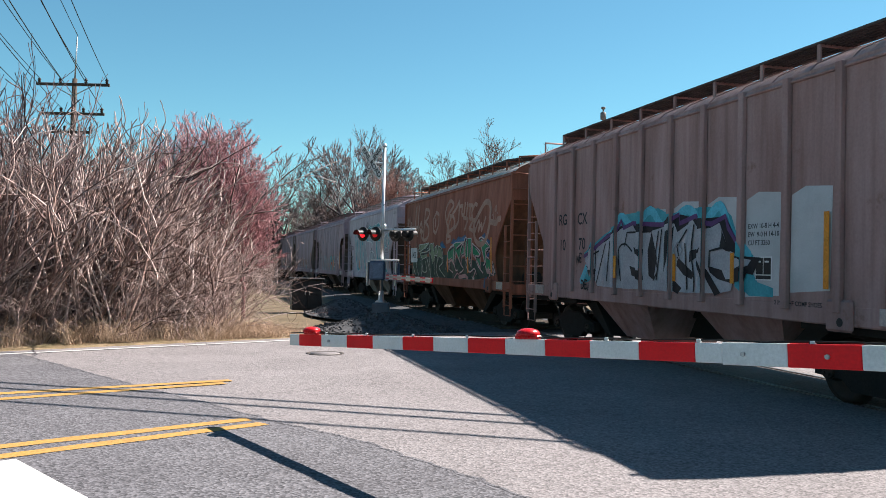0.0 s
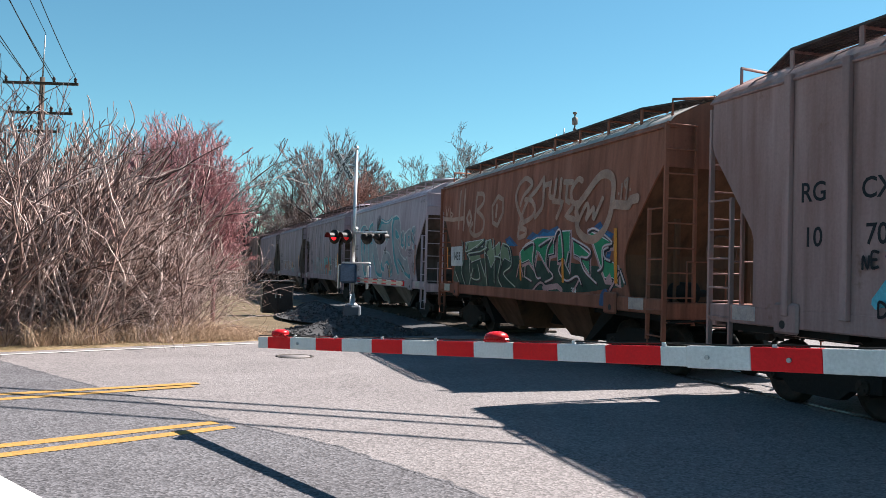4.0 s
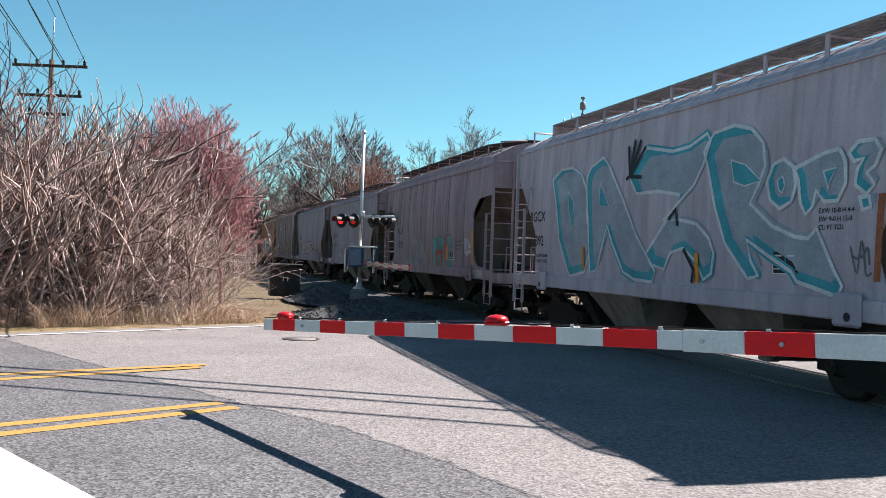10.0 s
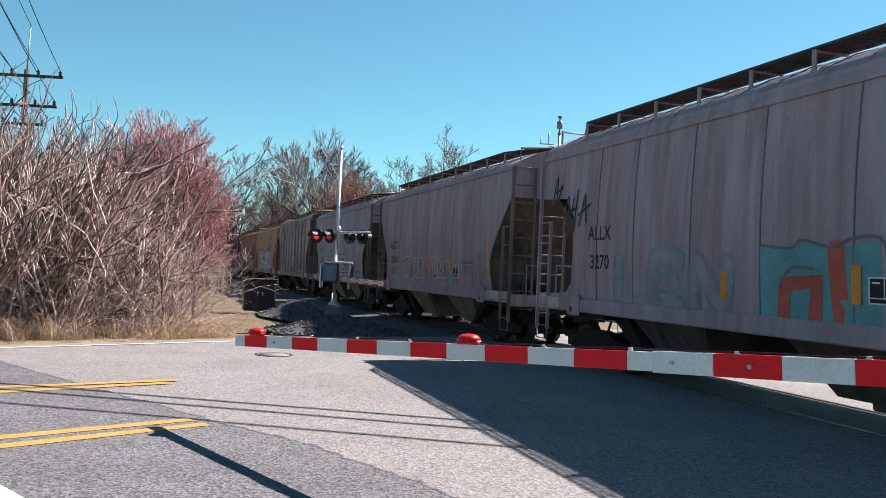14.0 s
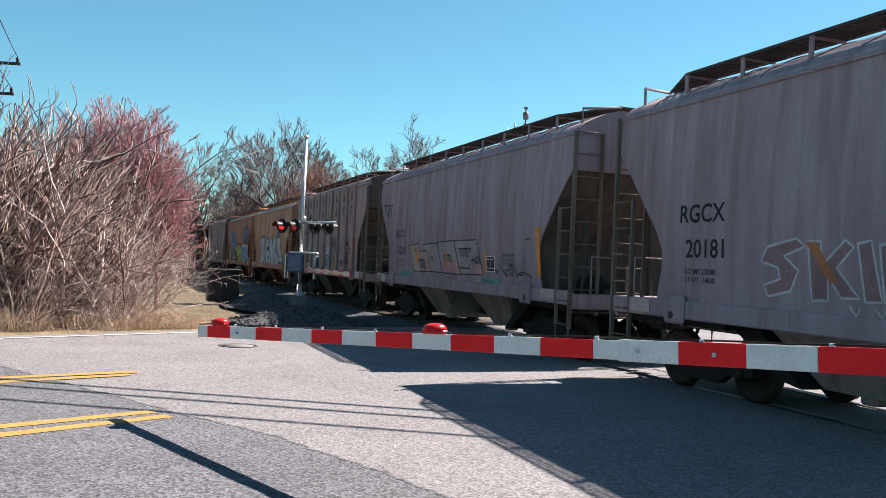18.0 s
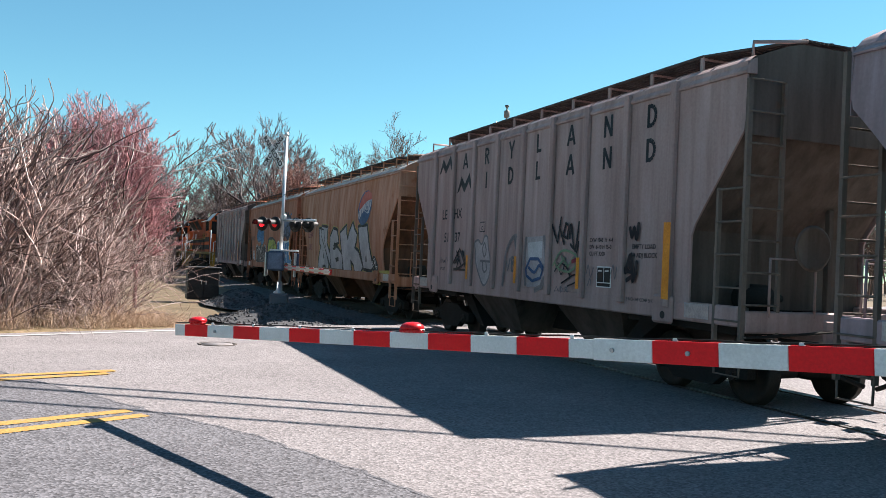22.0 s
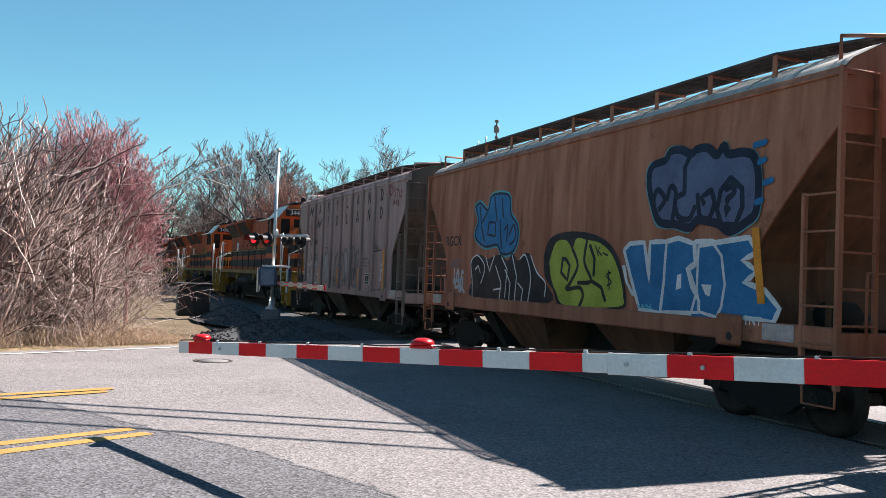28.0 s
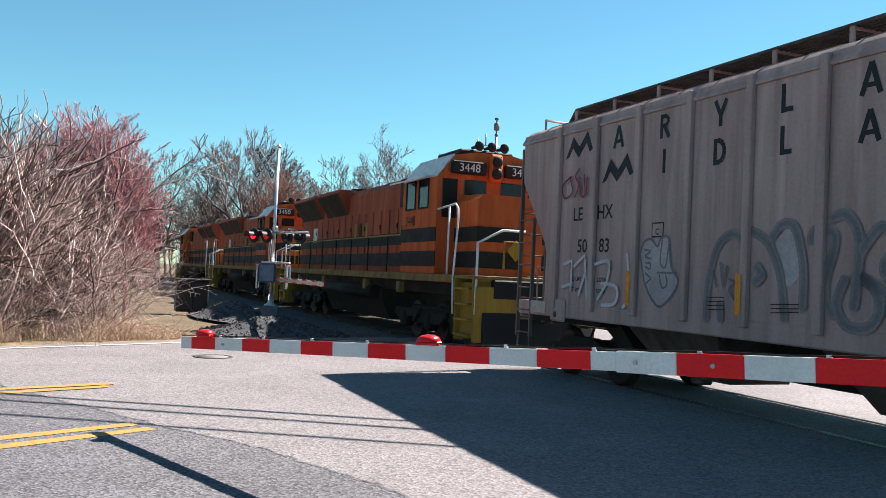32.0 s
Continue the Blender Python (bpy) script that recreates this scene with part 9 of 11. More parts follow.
inside = [p for p in ragged if (Vector((*p, 0)) - EDGE_P).dot(EDGE_N) < 0.4]
rows = [[(p[0] - 0.014 * (0.4 + rnd.random()), p[1] - 0.012, 0.0085), (p[0] + 0.016 * (0.3 + rnd.random()), p[1] + 0.014, 0.0085)] for p in inside]
part("tar_joint", seal.sheet(rows, False), M_OLD_ROAD, road)


def paint_line(a, b, w, m, name="road_marking", z=0.011):
    a, b = Vector((*a, 0)), Vector((*b, 0))
    d = (b - a).normalized()
    k = Vector((-d.y, d.x, 0)) * w / 2
    n = max(2, int((b - a).length / 0.3))
    r2 = random.Random(7)
    rows = []
    for i in range(n + 1):
        p = a + (b - a) * i / n
        rows.append([tuple(p + k * (1 + r2.uniform(-0.08, 0.05)) + Vector((0, 0, z))), tuple(p - k * (1 + r2.uniform(-0.08, 0.05)) + Vector((0, 0, z)))])
    return part(name, MB().sheet([r[::-1] for r in rows], False), m, road)


def extend(a, b, k):
    """The point k metres before a on the line from b."""
    d = Vector((a[0] - b[0], a[1] - b[1])).normalized()
    return (a[0] + d.x * k, a[1] + d.y * k)


for a, b in (((-3.97, 7.655), (-2.12, 9.24)), ((-3.775, 7.28), (-1.9, 9.02)), ((-5.52, 10.6), (-3.06, 12.23)), ((-5.30, 10.2), (-3.07, 11.94))):
    paint_line(extend(a, b, 25), b, 0.185, M_MARK_Y)
paint_line(by_edge(-60, 0.0)[:2], by_edge(0.1, 0.0)[:2], 0.13, M_MARK_W)
bar_a, bar_d = Vector((-3.6, 7.2, 0)), Vector((0.694, -0.72, 0))
bar_o = Vector((-0.72, -0.694, 0))
bar = [bar_a, bar_a + bar_d * 4.4, bar_a + bar_d * 4.4 + bar_o * 0.62, bar_a + bar_o * 0.62]
part("stop_bar", MB().add([(p.x, p.y, 0.012) for p in bar], [(3, 2, 1, 0)]), M_MARK_W, road)
lid = tagged(empty("manhole_cover", pose(-2.26, 16.22, 0.002)), "round dark cast iron manhole cover set in asphalt", "manhole")
part("ring", MB().lathe([(0.36, 0.0), (0.36, 0.008), (0.30, 0.008), (0.30, 0.0)], n=28), M_IRON, lid)
part("cover", MB().lathe([(0.0, 0.0), (0.29, 0.0), (0.29, 0.006), (0.0, 0.006)], n=28), mat("worn_iron_cover", (0.22, 0.2, 0.2), 0.7, 0.2, scale=9), lid)

# verge of thin grass, and ground behind
slab("verge", [by_edge(-70, 0.5)[:2], by_edge(0.3, 0.5)[:2], by_edge(1.6, 1.2)[:2], by_edge(1.5, 2.0)[:2], by_edge(-70, 1.8)[:2]], -0.2, -0.012, M_VERGE, "thin strip of green verge", "verge")
slab("lawn", [rail_line(6.0, -60), rail_line(6.0, -4), rail_line(9, 14), (30, 44), (60, 74), (200, 60), (200, -60)], -0.2, 0.006, M_GRASS, "green lawn beyond the crossing", "lawn")

# ballast bed
prof = [(-3.3, -0.15), (-2.2, -0.02), (-1.6, 0.02), (1.6, 0.02), (2.2, -0.02), (3.6, -0.2)]
rr = random.Random(9)
rows = []
for i in range(140):
    s = 21.3 + i * 0.8
    c = []
    for off in [-3.3 + 6.9 * k / 22 for k in range(23)]:
        z = next(z0 + (z1 - z0) * (off - a) / (b - a) for (a, z0), (b, z1) in zip(prof, prof[1:]) if off <= b + 1e-6)
        p = on_track(s, off, z - 0.02 + rr.gauss(0, 0.02))[0]
        c.append(tuple(p))
    rows.append(c[::-1])
tagged(new("ballast", MB().sheet(rows, False).mesh("ballast", M_STONE)), "grey crushed stone ballast under the track", "ballast", kind="stuff")
ties = MB()
for i in range(150):
    p, a = on_track(22.6 + i * 0.55, 0, -0.02)
    ties.box(p, (2.6, 0.23, 0.16), 0.0, Matrix.Rotation(a, 3, "Z"))
tagged(new("ties", ties.mesh("ties", M_TIE)), "dark wooden railway ties in ballast", "railway ties", kind="stuff")
for n, off in enumerate((-0.7525, 0.7525)):
    foot = MB()
    for (o0, o1, z0, z1) in ((-0.07, 0.07, -0.17, -0.15), (-0.012, 0.012, -0.15, -0.04), (-0.035, 0.035, -0.04, -0.006)):
        rows = [[tuple(on_track(s, off + o, z)[0]) for o, z in ((o0, z0), (o1, z0), (o1, z1), (o0, z1), (o0, z0))] for s in range(-60, 131, 5)]
        foot.sheet([r[::-1] for r in rows], False)
    rail = tagged(new("rail_%d" % (n + 1), foot.mesh("rail", M_RAIL)), "steel rail with a polished head", "rail", kind="structure")
    head = MB().sheet([[tuple(on_track(s, off - 0.033, 0.004)[0]), tuple(on_track(s, off + 0.033, 0.004)[0])] for s in range(-60, 131, 5)][::-1], False)
    part("rail_head", head, M_RAILTOP, rail)


def mound(name, cx, cy, rx, ry, h, turn, seed, label):
    """A heap of crushed stone with an uneven surface and loose stones."""
    r1 = random.Random(seed)
    rows = []
    for i in range(15):
        k = i / 14
        row = []
        for j in range(37):
            a = 2 * math.pi * j / 36
            wob = 1 + 0.12 * noise.noise((math.cos(a) * 2 + seed, math.sin(a) * 2, 0))
            x, y = rx * k * math.cos(a) * wob, ry * k * math.sin(a) * wob
            z = h * (0.5 + 0.5 * math.cos(math.pi * k)) + 0.05 * h * noise.noise((x * 3, y * 3, seed)) * (1 - k)
            row.append((cx + x * math.cos(turn) - y * math.sin(turn), cy + x * math.sin(turn) + y * math.cos(turn), z - 0.03))
        rows.append(row)
    mb = MB().sheet(rows, True)
    for _ in range(900):
        k, a = math.sqrt(r1.random()), r1.random() * 6.283
        x, y = rx * k * math.cos(a), ry * k * math.sin(a)
        z = h * (0.5 + 0.5 * math.cos(math.pi * k))
        q = r1.uniform(0.025, 0.06)
        mb.box((cx + x * math.cos(turn) - y * math.sin(turn), cy + x * math.sin(turn) + y * math.cos(turn), z - 0.02), (q, q * r1.uniform(0.6, 1), q * 0.7), 0.0, Euler((r1.random(), r1.random(), r1.random() * 6)).to_matrix())
    return tagged(new(name, mb.mesh(name, M_STONE)), label, "gravel", kind="stuff")


mound("gravel_heap", -1.6, 23.4, 2.0, 2.6, 0.42, 0.2, 3, "heap of grey crushed stone round the signal")
mound("gravel_bank", -3.5, 30.3, 1.4, 4.2, 0.5, 0.27, 5, "low bank of grey crushed stone beside the track")

# ---- crossing signals ----
M_ALU = mat("brushed_aluminium", (0.55, 0.56, 0.57), 0.38, 0.85, second=(0.45, 0.46, 0.47), scale=5, amount=0.12)
M_BOX = mat("grey_blue_cabinet_paint", (0.10, 0.14, 0.22), 0.5, second=(0.07, 0.10, 0.15), scale=4)
M_LAMP_OFF = mat("unlit_red_lens", (0.16, 0.008, 0.008), 0.2, amount=0.1, bump=0.02)
M_LAMP_DIM = mat("dim_red_lens", (0.5, 0.012, 0.015), 0.3, amount=0.02, bump=0.0, emit=0.22)
M_LAMP_ON = mat("lit_red_lens", (0.85, 0.012, 0.02), 0.3, amount=0.02, bump=0.0, emit=0.9)
M_SIGN = mat("reflective_white_sign", (0.75, 0.75, 0.74), 0.5, amount=0.08, bump=0.02)
M_LENS_RED = mat("red_gate_lamp_plastic", (0.55, 0.015, 0.02), 0.3, second=(0.4, 0.01, 0.015), scale=30, amount=0.2)
M_CABLE = mat("black_cable", (0.015, 0.015, 0.015), 0.6)


def gate_arm(label, tip, root, height, stripe, lamps, start_white=True, back=1, reds=(), splice=0.0):
    """A lowered gate arm of striped panels from tip to root, with warning lamps on top and a cable."""
    a, b = Vector(tip), Vector(root)
    d = (b - a)
    length = d.length
    d.normalize()
    up = Vector((0, 0, 1))
    side = d.cross(up).normalized()
    up = side.cross(d)
    rot = Matrix((d, -side, up)).transposed()
    gate = tagged(empty("crossing_gate", Matrix.Translation(a) @ rot.to_4x4()), label, "crossing gate")
    x, k = 0.0, 0
    first = True
    marks_at = [0.0] + [q for pair in reds for q in pair] + [length]
    for n, (x0, x1) in enumerate(zip(marks_at, marks_at[1:])) if reds else ():
        for u0, u1 in ((x0, min(x1, splice)), (max(x0, splice), x1)):
            if u1 - u0 > 0.01:
                thick, tall = (0.035, height) if u1 <= splice + 1e-6 else (0.045, height * 1.12)
                part("stripe_panel", MB().box(((u0 + u1) / 2, 0, 0), (u1 - u0 - 0.001, thick, tall), 0.004), M_RED if n % 2 else M_WHITE, gate)
        x = length
    while x < length - 1e-3:
        w = min(stripe * (0.3 if first else 1.0), length - x)
        white = (k % 2 == 0) == start_white
        part("stripe_panel", MB().box((x + w / 2, 0, 0), (w - 0.001, 0.035, height), 0.004), M_WHITE if white else M_RED, gate)
        x, k, first = x + w, k + 1, False
    part("spine", MB().box((length / 2, back * 0.024, 0), (length, 0.012, height * 0.5), 0.002), M_ALU, gate)
    for lx in lamps:
        lamp = part("warning_lamp", MB().box((lx, 0, height / 2 + 0.015), (0.24, 0.06, 0.03), 0.01), M_LENS_RED, gate, "red warning lamp")
        part("lens", MB().lathe([(0.09, 0.0), (0.092, 0.012), (0.08, 0.034), (0.045, 0.05), (0.0, 0.054)], (lx, 0, height / 2 + 0.028), "z", 16), M_LENS_RED, lamp)
    cable = [(q * length / 30, 0.005 * math.sin(q * 1.7), height / 2 + 0.012 + 0.008 * abs(math.sin(q * 1.05))) for q in range(31)]
    part("cable", MB().tube(cable, 0.006, 5), M_CABLE, gate)
    for q in range(1, int(length / 0.72)):
        part("cable_clip", MB().box((q * 0.72, 0, height / 2 + 0.012), (0.03, 0.02, 0.024), 0.004), M_WHITE, gate)
    for q in (0.8, 5.35, 5.85):
        if q < length:
            part("bolt", MB().cyl((q, 0.017, 0.0), (q, 0.03, 0.0), 0.014, 8), M_STEEL, gate)
            part("bolt", MB().cyl((q, -0.017, 0.0), (q, -0.036, 0.0), 0.014, 8), M_STEEL, gate)
    return gate


tip, root = Vector((-1.66, 9.14, 0.885)), Vector((3.28, 3.1, 1.385))
gate_arm("lowered red and white striped crossing gate arm", tip, root, 0.118, 0.445, (0.43, 3.57), reds=((0.20, 0.645), (1.116, 1.556), (2.02, 2.455), (2.90, 3.335), (3.755, 4.18), (4.595, 5.02), (5.62, 6.03), (6.415, 6.83), (7.23, 7.64)), splice=5.21)
stand = tagged(empty("gate_stand", pose(3.9, 2.35, 0)), "grey crossing gate mechanism on a concrete base", "crossing gate")
part("base", MB().box((0, 0, 0.12), (0.6, 0.6, 0.24), 0.03), mat("pale_concrete", (0.42, 0.4, 0.38), 0.85, scale=3, amount=0.3), stand)
part("mast", MB().cyl((0, 0, 0.24), (0, 0, 4.4), 0.065, 14), M_ALU, stand)
part("motor_box", MB().box((-0.15, 0.2, 1.4), (0.5, 0.45, 0.6), 0.03), M_ALU, stand)
part("arm_bracket", MB().tube([(-0.15, 0.2, 1.4), (-0.64, 0.77, 1.385)], 0.05, 8), M_ALU, stand)

# far signal with crossbuck, flashers and its own gate
sig = tagged(empty("crossing_signal", pose(-1.85, 25.0, 0)), "aluminium crossing signal mast with crossbuck and red flashers", "crossing signal")
part("foundation", MB().box((0, 0, 0.3), (0.5, 0.5, 0.62), 0.04), mat("grey_foundation", (0.14, 0.16, 0.19), 0.85, scale=3), sig)
part("mast_foot", MB().lathe([(0.17, 0.6), (0.17, 0.64), (0.09, 0.7), (0.075, 0.95)], n=16), M_ALU, sig)
part("mast", MB().cyl((0, 0, 0.6), (0, 0, 5.2), 0.048, 14), M_ALU, sig)
part("mast_cap", MB().lathe([(0.07, 5.2), (0.075, 5.24), (0.04, 5.3), (0.0, 5.31)], n=14), M_ALU, sig)
view_a = radians(-40)      # the boards are turned from the view
bd = Vector((math.cos(view_a), math.sin(view_a), 0))
bn = Vector((math.sin(view_a), -math.cos(view_a), 0))
# crossbuck on a bracket to the side of the mast
hub = Vector((-0.34, -0.02, 4.72))
part("crossbuck_bracket", MB().tube([(0, 0, 4.72), tuple(hub)], 0.03, 8), M_ALU, sig)
for n, (ang, body) in enumerate(((radians(50), "CROSSING"), (radians(-50), "RAIL ROAD"))):
    ax = bd * math.cos(ang) + Vector((0, 0, math.sin(ang)))
    nz = bn.cross(ax).normalized()
    c = hub + bn * (0.03 + 0.012 * n)
    rot = Matrix((ax, nz.cross(ax), nz)).transposed()
    blade = part("crossbuck_blade", MB().box(c, (1.22, 0.01, 0.2), 0.003, rot), M_SIGN, sig)
    vs, fs = text_mesh(body, 0.2, bold=0.006)
    w = -1 if nz.z < 0 else 1
    pts = [c + bn * 0.009 + ax * p[0] * 1.1 + nz * w * (p[1] - 0.06) for p in vs]
    part("sign_letters", MB().add(pts, fs), M_BLACK, blade)
# flasher pairs facing both ways
arm_z = 2.74
part("flasher_crossarm", MB().tube([tuple(-bd * 0.75 + Vector((0, 0, arm_z))), tuple(bd * 1.3 + Vector((0, 0, arm_z)))], 0.04, 10), M_ALU, sig)


def flasher(x, facing, lit, zz=2.62):
    c = bd * x + Vector((0, 0, zz)) + bn * facing * 0.2
    n = bn * facing

    def ring(prof, k=22):
        u, w = bd, Vector((0, 0, 1))
        mb = MB()
        rows = [[tuple(c + n * h + (u * math.cos(2 * math.pi * j / k) + w * math.sin(2 * math.pi * j / k)) * r) for j in range(k + 1)] for r, h in prof]
        return mb.sheet(rows, True)
    back = part("flasher_backplate", ring([(0.001, -0.03), (0.21, -0.03), (0.215, 0.0), (0.21, 0.012), (0.001, 0.014)]), M_BLACK, sig)
    part("lamp_housing", ring([(0.001, -0.2), (0.09, -0.19), (0.12, -0.12), (0.12, -0.03)]), M_BLACK, back)
    part("lens", ring([(0.105, 0.016), (0.10, 0.03), (0.07, 0.045), (0.001, 0.055)]), (M_LAMP_OFF, M_LAMP_DIM, M_LAMP_ON)[lit], back, "lit red lens" if lit else "dark red lens")
    hood_rows = [[tuple(c + n * h + (bd * math.cos(a) + Vector((0, 0, 1)) * math.sin(a)) * 0.125) for a in [radians(-10 + 200 * j / 14) for j in range(15)]] for h in (0.014, 0.28)]
    part("visor", MB().sheet(hood_rows, True), M_BLACK, back)


flasher(-0.62, 1, 2)
flasher(-0.1, 1, 1)
flasher(0.34, -1, 0)
flasher(0.84, -1, 0)
part("junction_box", MB().box((0.02, 0.05, arm_z + 0.1), (0.16, 0.16, 0.16), 0.03), M_ALU, sig)
part("gate_motor", MB().box((-0.12, -0.16, 1.55), (0.46, 0.42, 0.56), 0.04), M_BOX, sig)
part("motor_door", MB().box((-0.12, -0.385, 1.55), (0.38, 0.02, 0.46), 0.01), mat("light_motor_door", (0.16, 0.21, 0.30), 0.45), sig)
part("motor_top_plate", MB().box((0.1, -0.1, 1.86), (0.8, 0.5, 0.05), 0.01), M_SIGN, sig)
for x in (-0.4, 0.42):
    part("counterweight_arm", MB().box((x, -0.1, 1.45), (0.06, 0.5, 0.7), 0.02), M_ALU, sig)
part("counterweight", MB().box((0.44, 0.25, 1.55), (0.14, 0.3, 0.5), 0.03), M_BOX, sig)
gate_arm("far lowered red and white striped gate arm at the signal", (-0.30, 20.6, 1.36), (-1.68, 24.6, 1.38), 0.12, 0.42, (), False)

# equipment cabinet in the shade, which is put into its dark greys
cab_box = tagged(empty("relay_cabinet", pose(-5.1, 31.5, 0, 0, 0, 15)), "dark grey relay cabinet beside the track", "cabinet")
part("body", MB().box((0, 0, 0.56), (1.1, 0.8, 1.12), 0.02), mat("shaded_grey_cabinet", (0.035, 0.035, 0.036), 0.6, scale=2), cab_box)
part("roof", MB().box((0, 0, 1.15), (1.22, 0.92, 0.06), 0.015), mat("shaded_grey_cabinet_roof", (0.05, 0.05, 0.05), 0.6, scale=2), cab_box)
for x in (-0.27, 0.27):
    d = part("door", MB().box((x, -0.41, 0.58), (0.5, 0.02, 0.98), 0.006), mat("shaded_cabinet_door", (0.045, 0.045, 0.046), 0.6, scale=2), cab_box)
    part("handle", MB().box((x * 0.3, -0.43, 0.62), (0.03, 0.03, 0.14), 0.005), M_STEEL, d)

# pole with instruments behind the train
inst = tagged(empty("instrument_mast", pose(5.86, 31.86, 0)), "slim grey mast with small instruments on top", "mast")
part("mast", MB().cyl((0, 0, 0), (0, 0, 7.1), 0.05, 10), M_STEEL, inst)
part("crossarm", MB().cyl((-0.75, 0, 6.75), (0.15, 0, 6.75), 0.02, 8), M_STEEL, inst)
part("sensor", MB().lathe([(0.02, 7.1), (0.07, 7.15), (0.07, 7.2), (0.03, 7.24), (0.03, 7.34), (0.11, 7.38), (0.11, 7.62), (0.03, 7.66), (0.03, 7.74), (0.08, 7.78), (0.08, 7.84), (0.0, 7.86)], n=14), M_BRACKET, inst)
part("sensor_arm", MB().cyl((-0.4, 0, 6.75), (-0.4, 0, 7.2), 0.025, 8), M_STEEL, inst)
part("sensor_tip", MB().cyl((-0.7, 0, 6.75), (-0.7, 0, 7.0), 0.02, 8), M_STEEL, inst)

# ---- utility pole and wires ----
M_WOOD = mat("weathered_pole_wood", (0.055, 0.04, 0.033), 0.85, second=(0.085, 0.066, 0.055), scale=3, stretch=(6, 6, 0.4), amount=0.4)
M_PORC = mat("brown_porcelain", (0.05, 0.03, 0.025), 0.3)
pole = tagged(empty("utility_pole", pose(-20.5, 46.2, 0)), "wooden utility pole with crossarms and insulators", "utility pole")
part("shaft", MB().cyl((0, 0, -0.2), (0.1, 0, 11.55), 0.19, 12, 0.13), M_WOOD, pole)
arms = ((11.2, 2.0), (9.6, 1.75), (8.6, 1.1))
for z, w in arms:
    arm = part("crossarm", MB().box((0.08, -0.16, z), (2 * w, 0.12, 0.15), 0.015), M_WOOD, pole)
    for k in (-0.92, -0.35, 0.35, 0.92):
        part("insulator", MB().lathe([(0.03, 0.0), (0.09, 0.05), (0.06, 0.12), (0.1, 0.18), (0.04, 0.28)], (0.08 + k * w, -0.16, z + 0.07), "z", 10), M_PORC, arm)
    for k in (-1, 1):
        part("brace", MB().cyl((0.08 + k * w * 0.55, -0.16, z - 0.05), (0.05, -0.16, z - 0.65), 0.025, 6), M_STEEL, pole)
part("transformer", MB().lathe([(0.0, 7.4), (0.22, 7.4), (0.23, 8.2), (0.15, 8.3), (0.0, 8.32)], (0.45, -0.2, 0), "z", 14), M_STEEL, pole)
part("pole_top_pin", MB().cyl((0.1, 0, 11.5), (0.16, 0, 13.9), 0.045, 8, 0.03), M_STEEL, pole)


def wire(a, b, sag, r=0.014, name="overhead_wire", label="black overhead wire between poles", n=24):
    a, b = Vector(a), Vector(b)
    pts = [a.lerp(b, i / n) - Vector((0, 0, sag * 4 * (i / n) * (1 - i / n))) for i in range(n + 1)]
    return tagged(new(name, MB().tube(pts, r, 5).mesh(name, M_CABLE)), label, "wire", "overhead wires")


for z, w in arms[:2]:
    for k in (-0.92, -0.35, 0.35, 0.92):
        wire((-20.4 + k * w, 46.0, z + 0.32), (-6.3 + k * w, 0.5, z + 1.2), 0.7, 0.018)
wire((-20.3, 46.2, 13.9), (-6.0, 0.5, 15.0), 0.6, 0.018)
# wires over the road, which cast the thin shadows
for (ax, ay), (bx, by), z, r in (((-6.01, 11.55), (-0.02, 10.06), 7.3, 0.045), ((-5.75, 11.06), (-0.02, 9.58), 7.3, 0.045), ((-5.23, 10.07), (-0.02, 8.74), 7.1, 0.04)):
    sx, sy = SUN_DIR.x / SUN_DIR.z * z, SUN_DIR.y / SUN_DIR.z * z
    d = Vector((bx - ax, by - ay, 0)).normalized()
    p = Vector((ax + sx, ay + sy, z))
    wire(p - d * 30, p + d * 45, 0.0, r, label="black overhead wire over the road")

# ---- trees and thicket ----
def np_mesh(name, v, f, m):
    """A mesh from arrays of points and three-cornered faces."""
    me = bpy.data.meshes.new(name)
    me.vertices.add(len(v))
    me.vertices.foreach_set("co", v.astype(np.float32).ravel())
    me.loops.add(len(f) * 3)
    me.loops.foreach_set("vertex_index", f.astype(np.int32).ravel())
    me.polygons.add(len(f))
    me.polygons.foreach_set("loop_start", np.arange(0, len(f) * 3, 3, dtype=np.int32))
    me.update(calc_edges=True)
    me.materials.append(m)
    return me


def bark(name, cols, rough=0.9):
    """Bark whose tint differs from stem to stem."""
    m = bpy.data.materials.new(name)
    m.use_nodes = True
    N, L = m.node_tree.nodes, m.node_tree.links
    b = N["Principled BSDF"]
    geo = N.new("ShaderNodeNewGeometry")
    r = N.new("ShaderNodeValToRGB")
    el = r.color_ramp.elements
    while len(el) < len(cols):
        el.new(0.5)
    for i, c in enumerate(cols):
        el[i].position, el[i].color = i / (len(cols) - 1), (*c, 1)
    L.new(geo.outputs["Random Per Island"], r.inputs["Fac"])
    tc, nz = N.new("ShaderNodeTexCoord"), N.new("ShaderNodeTexNoise")
    nz.inputs["Scale"].default_value, nz.inputs["Detail"].default_value = 9, 4
    L.new(tc.outputs["Object"], nz.inputs["Vector"])
    mr = N.new("ShaderNodeMapRange")
    mr.inputs["To Min"].default_value, mr.inputs["To Max"].default_value = 0.6, 1.35
    L.new(nz.outputs["Fac"], mr.inputs["Value"])
    mx = N.new("ShaderNodeMix")
    mx.data_type, mx.blend_type = "RGBA", "MULTIPLY"
    mx.inputs[0].default_value = 1
    L.new(r.outputs["Color"], mx.inputs[6])
    L.new(mr.outputs["Result"], mx.inputs[7])
    L.new(mx.outputs[2], b.inputs["Base Color"])
    b.inputs["Roughness"].default_value = rough
    b.inputs["Specular IOR Level"].default_value = 0.25
    return m


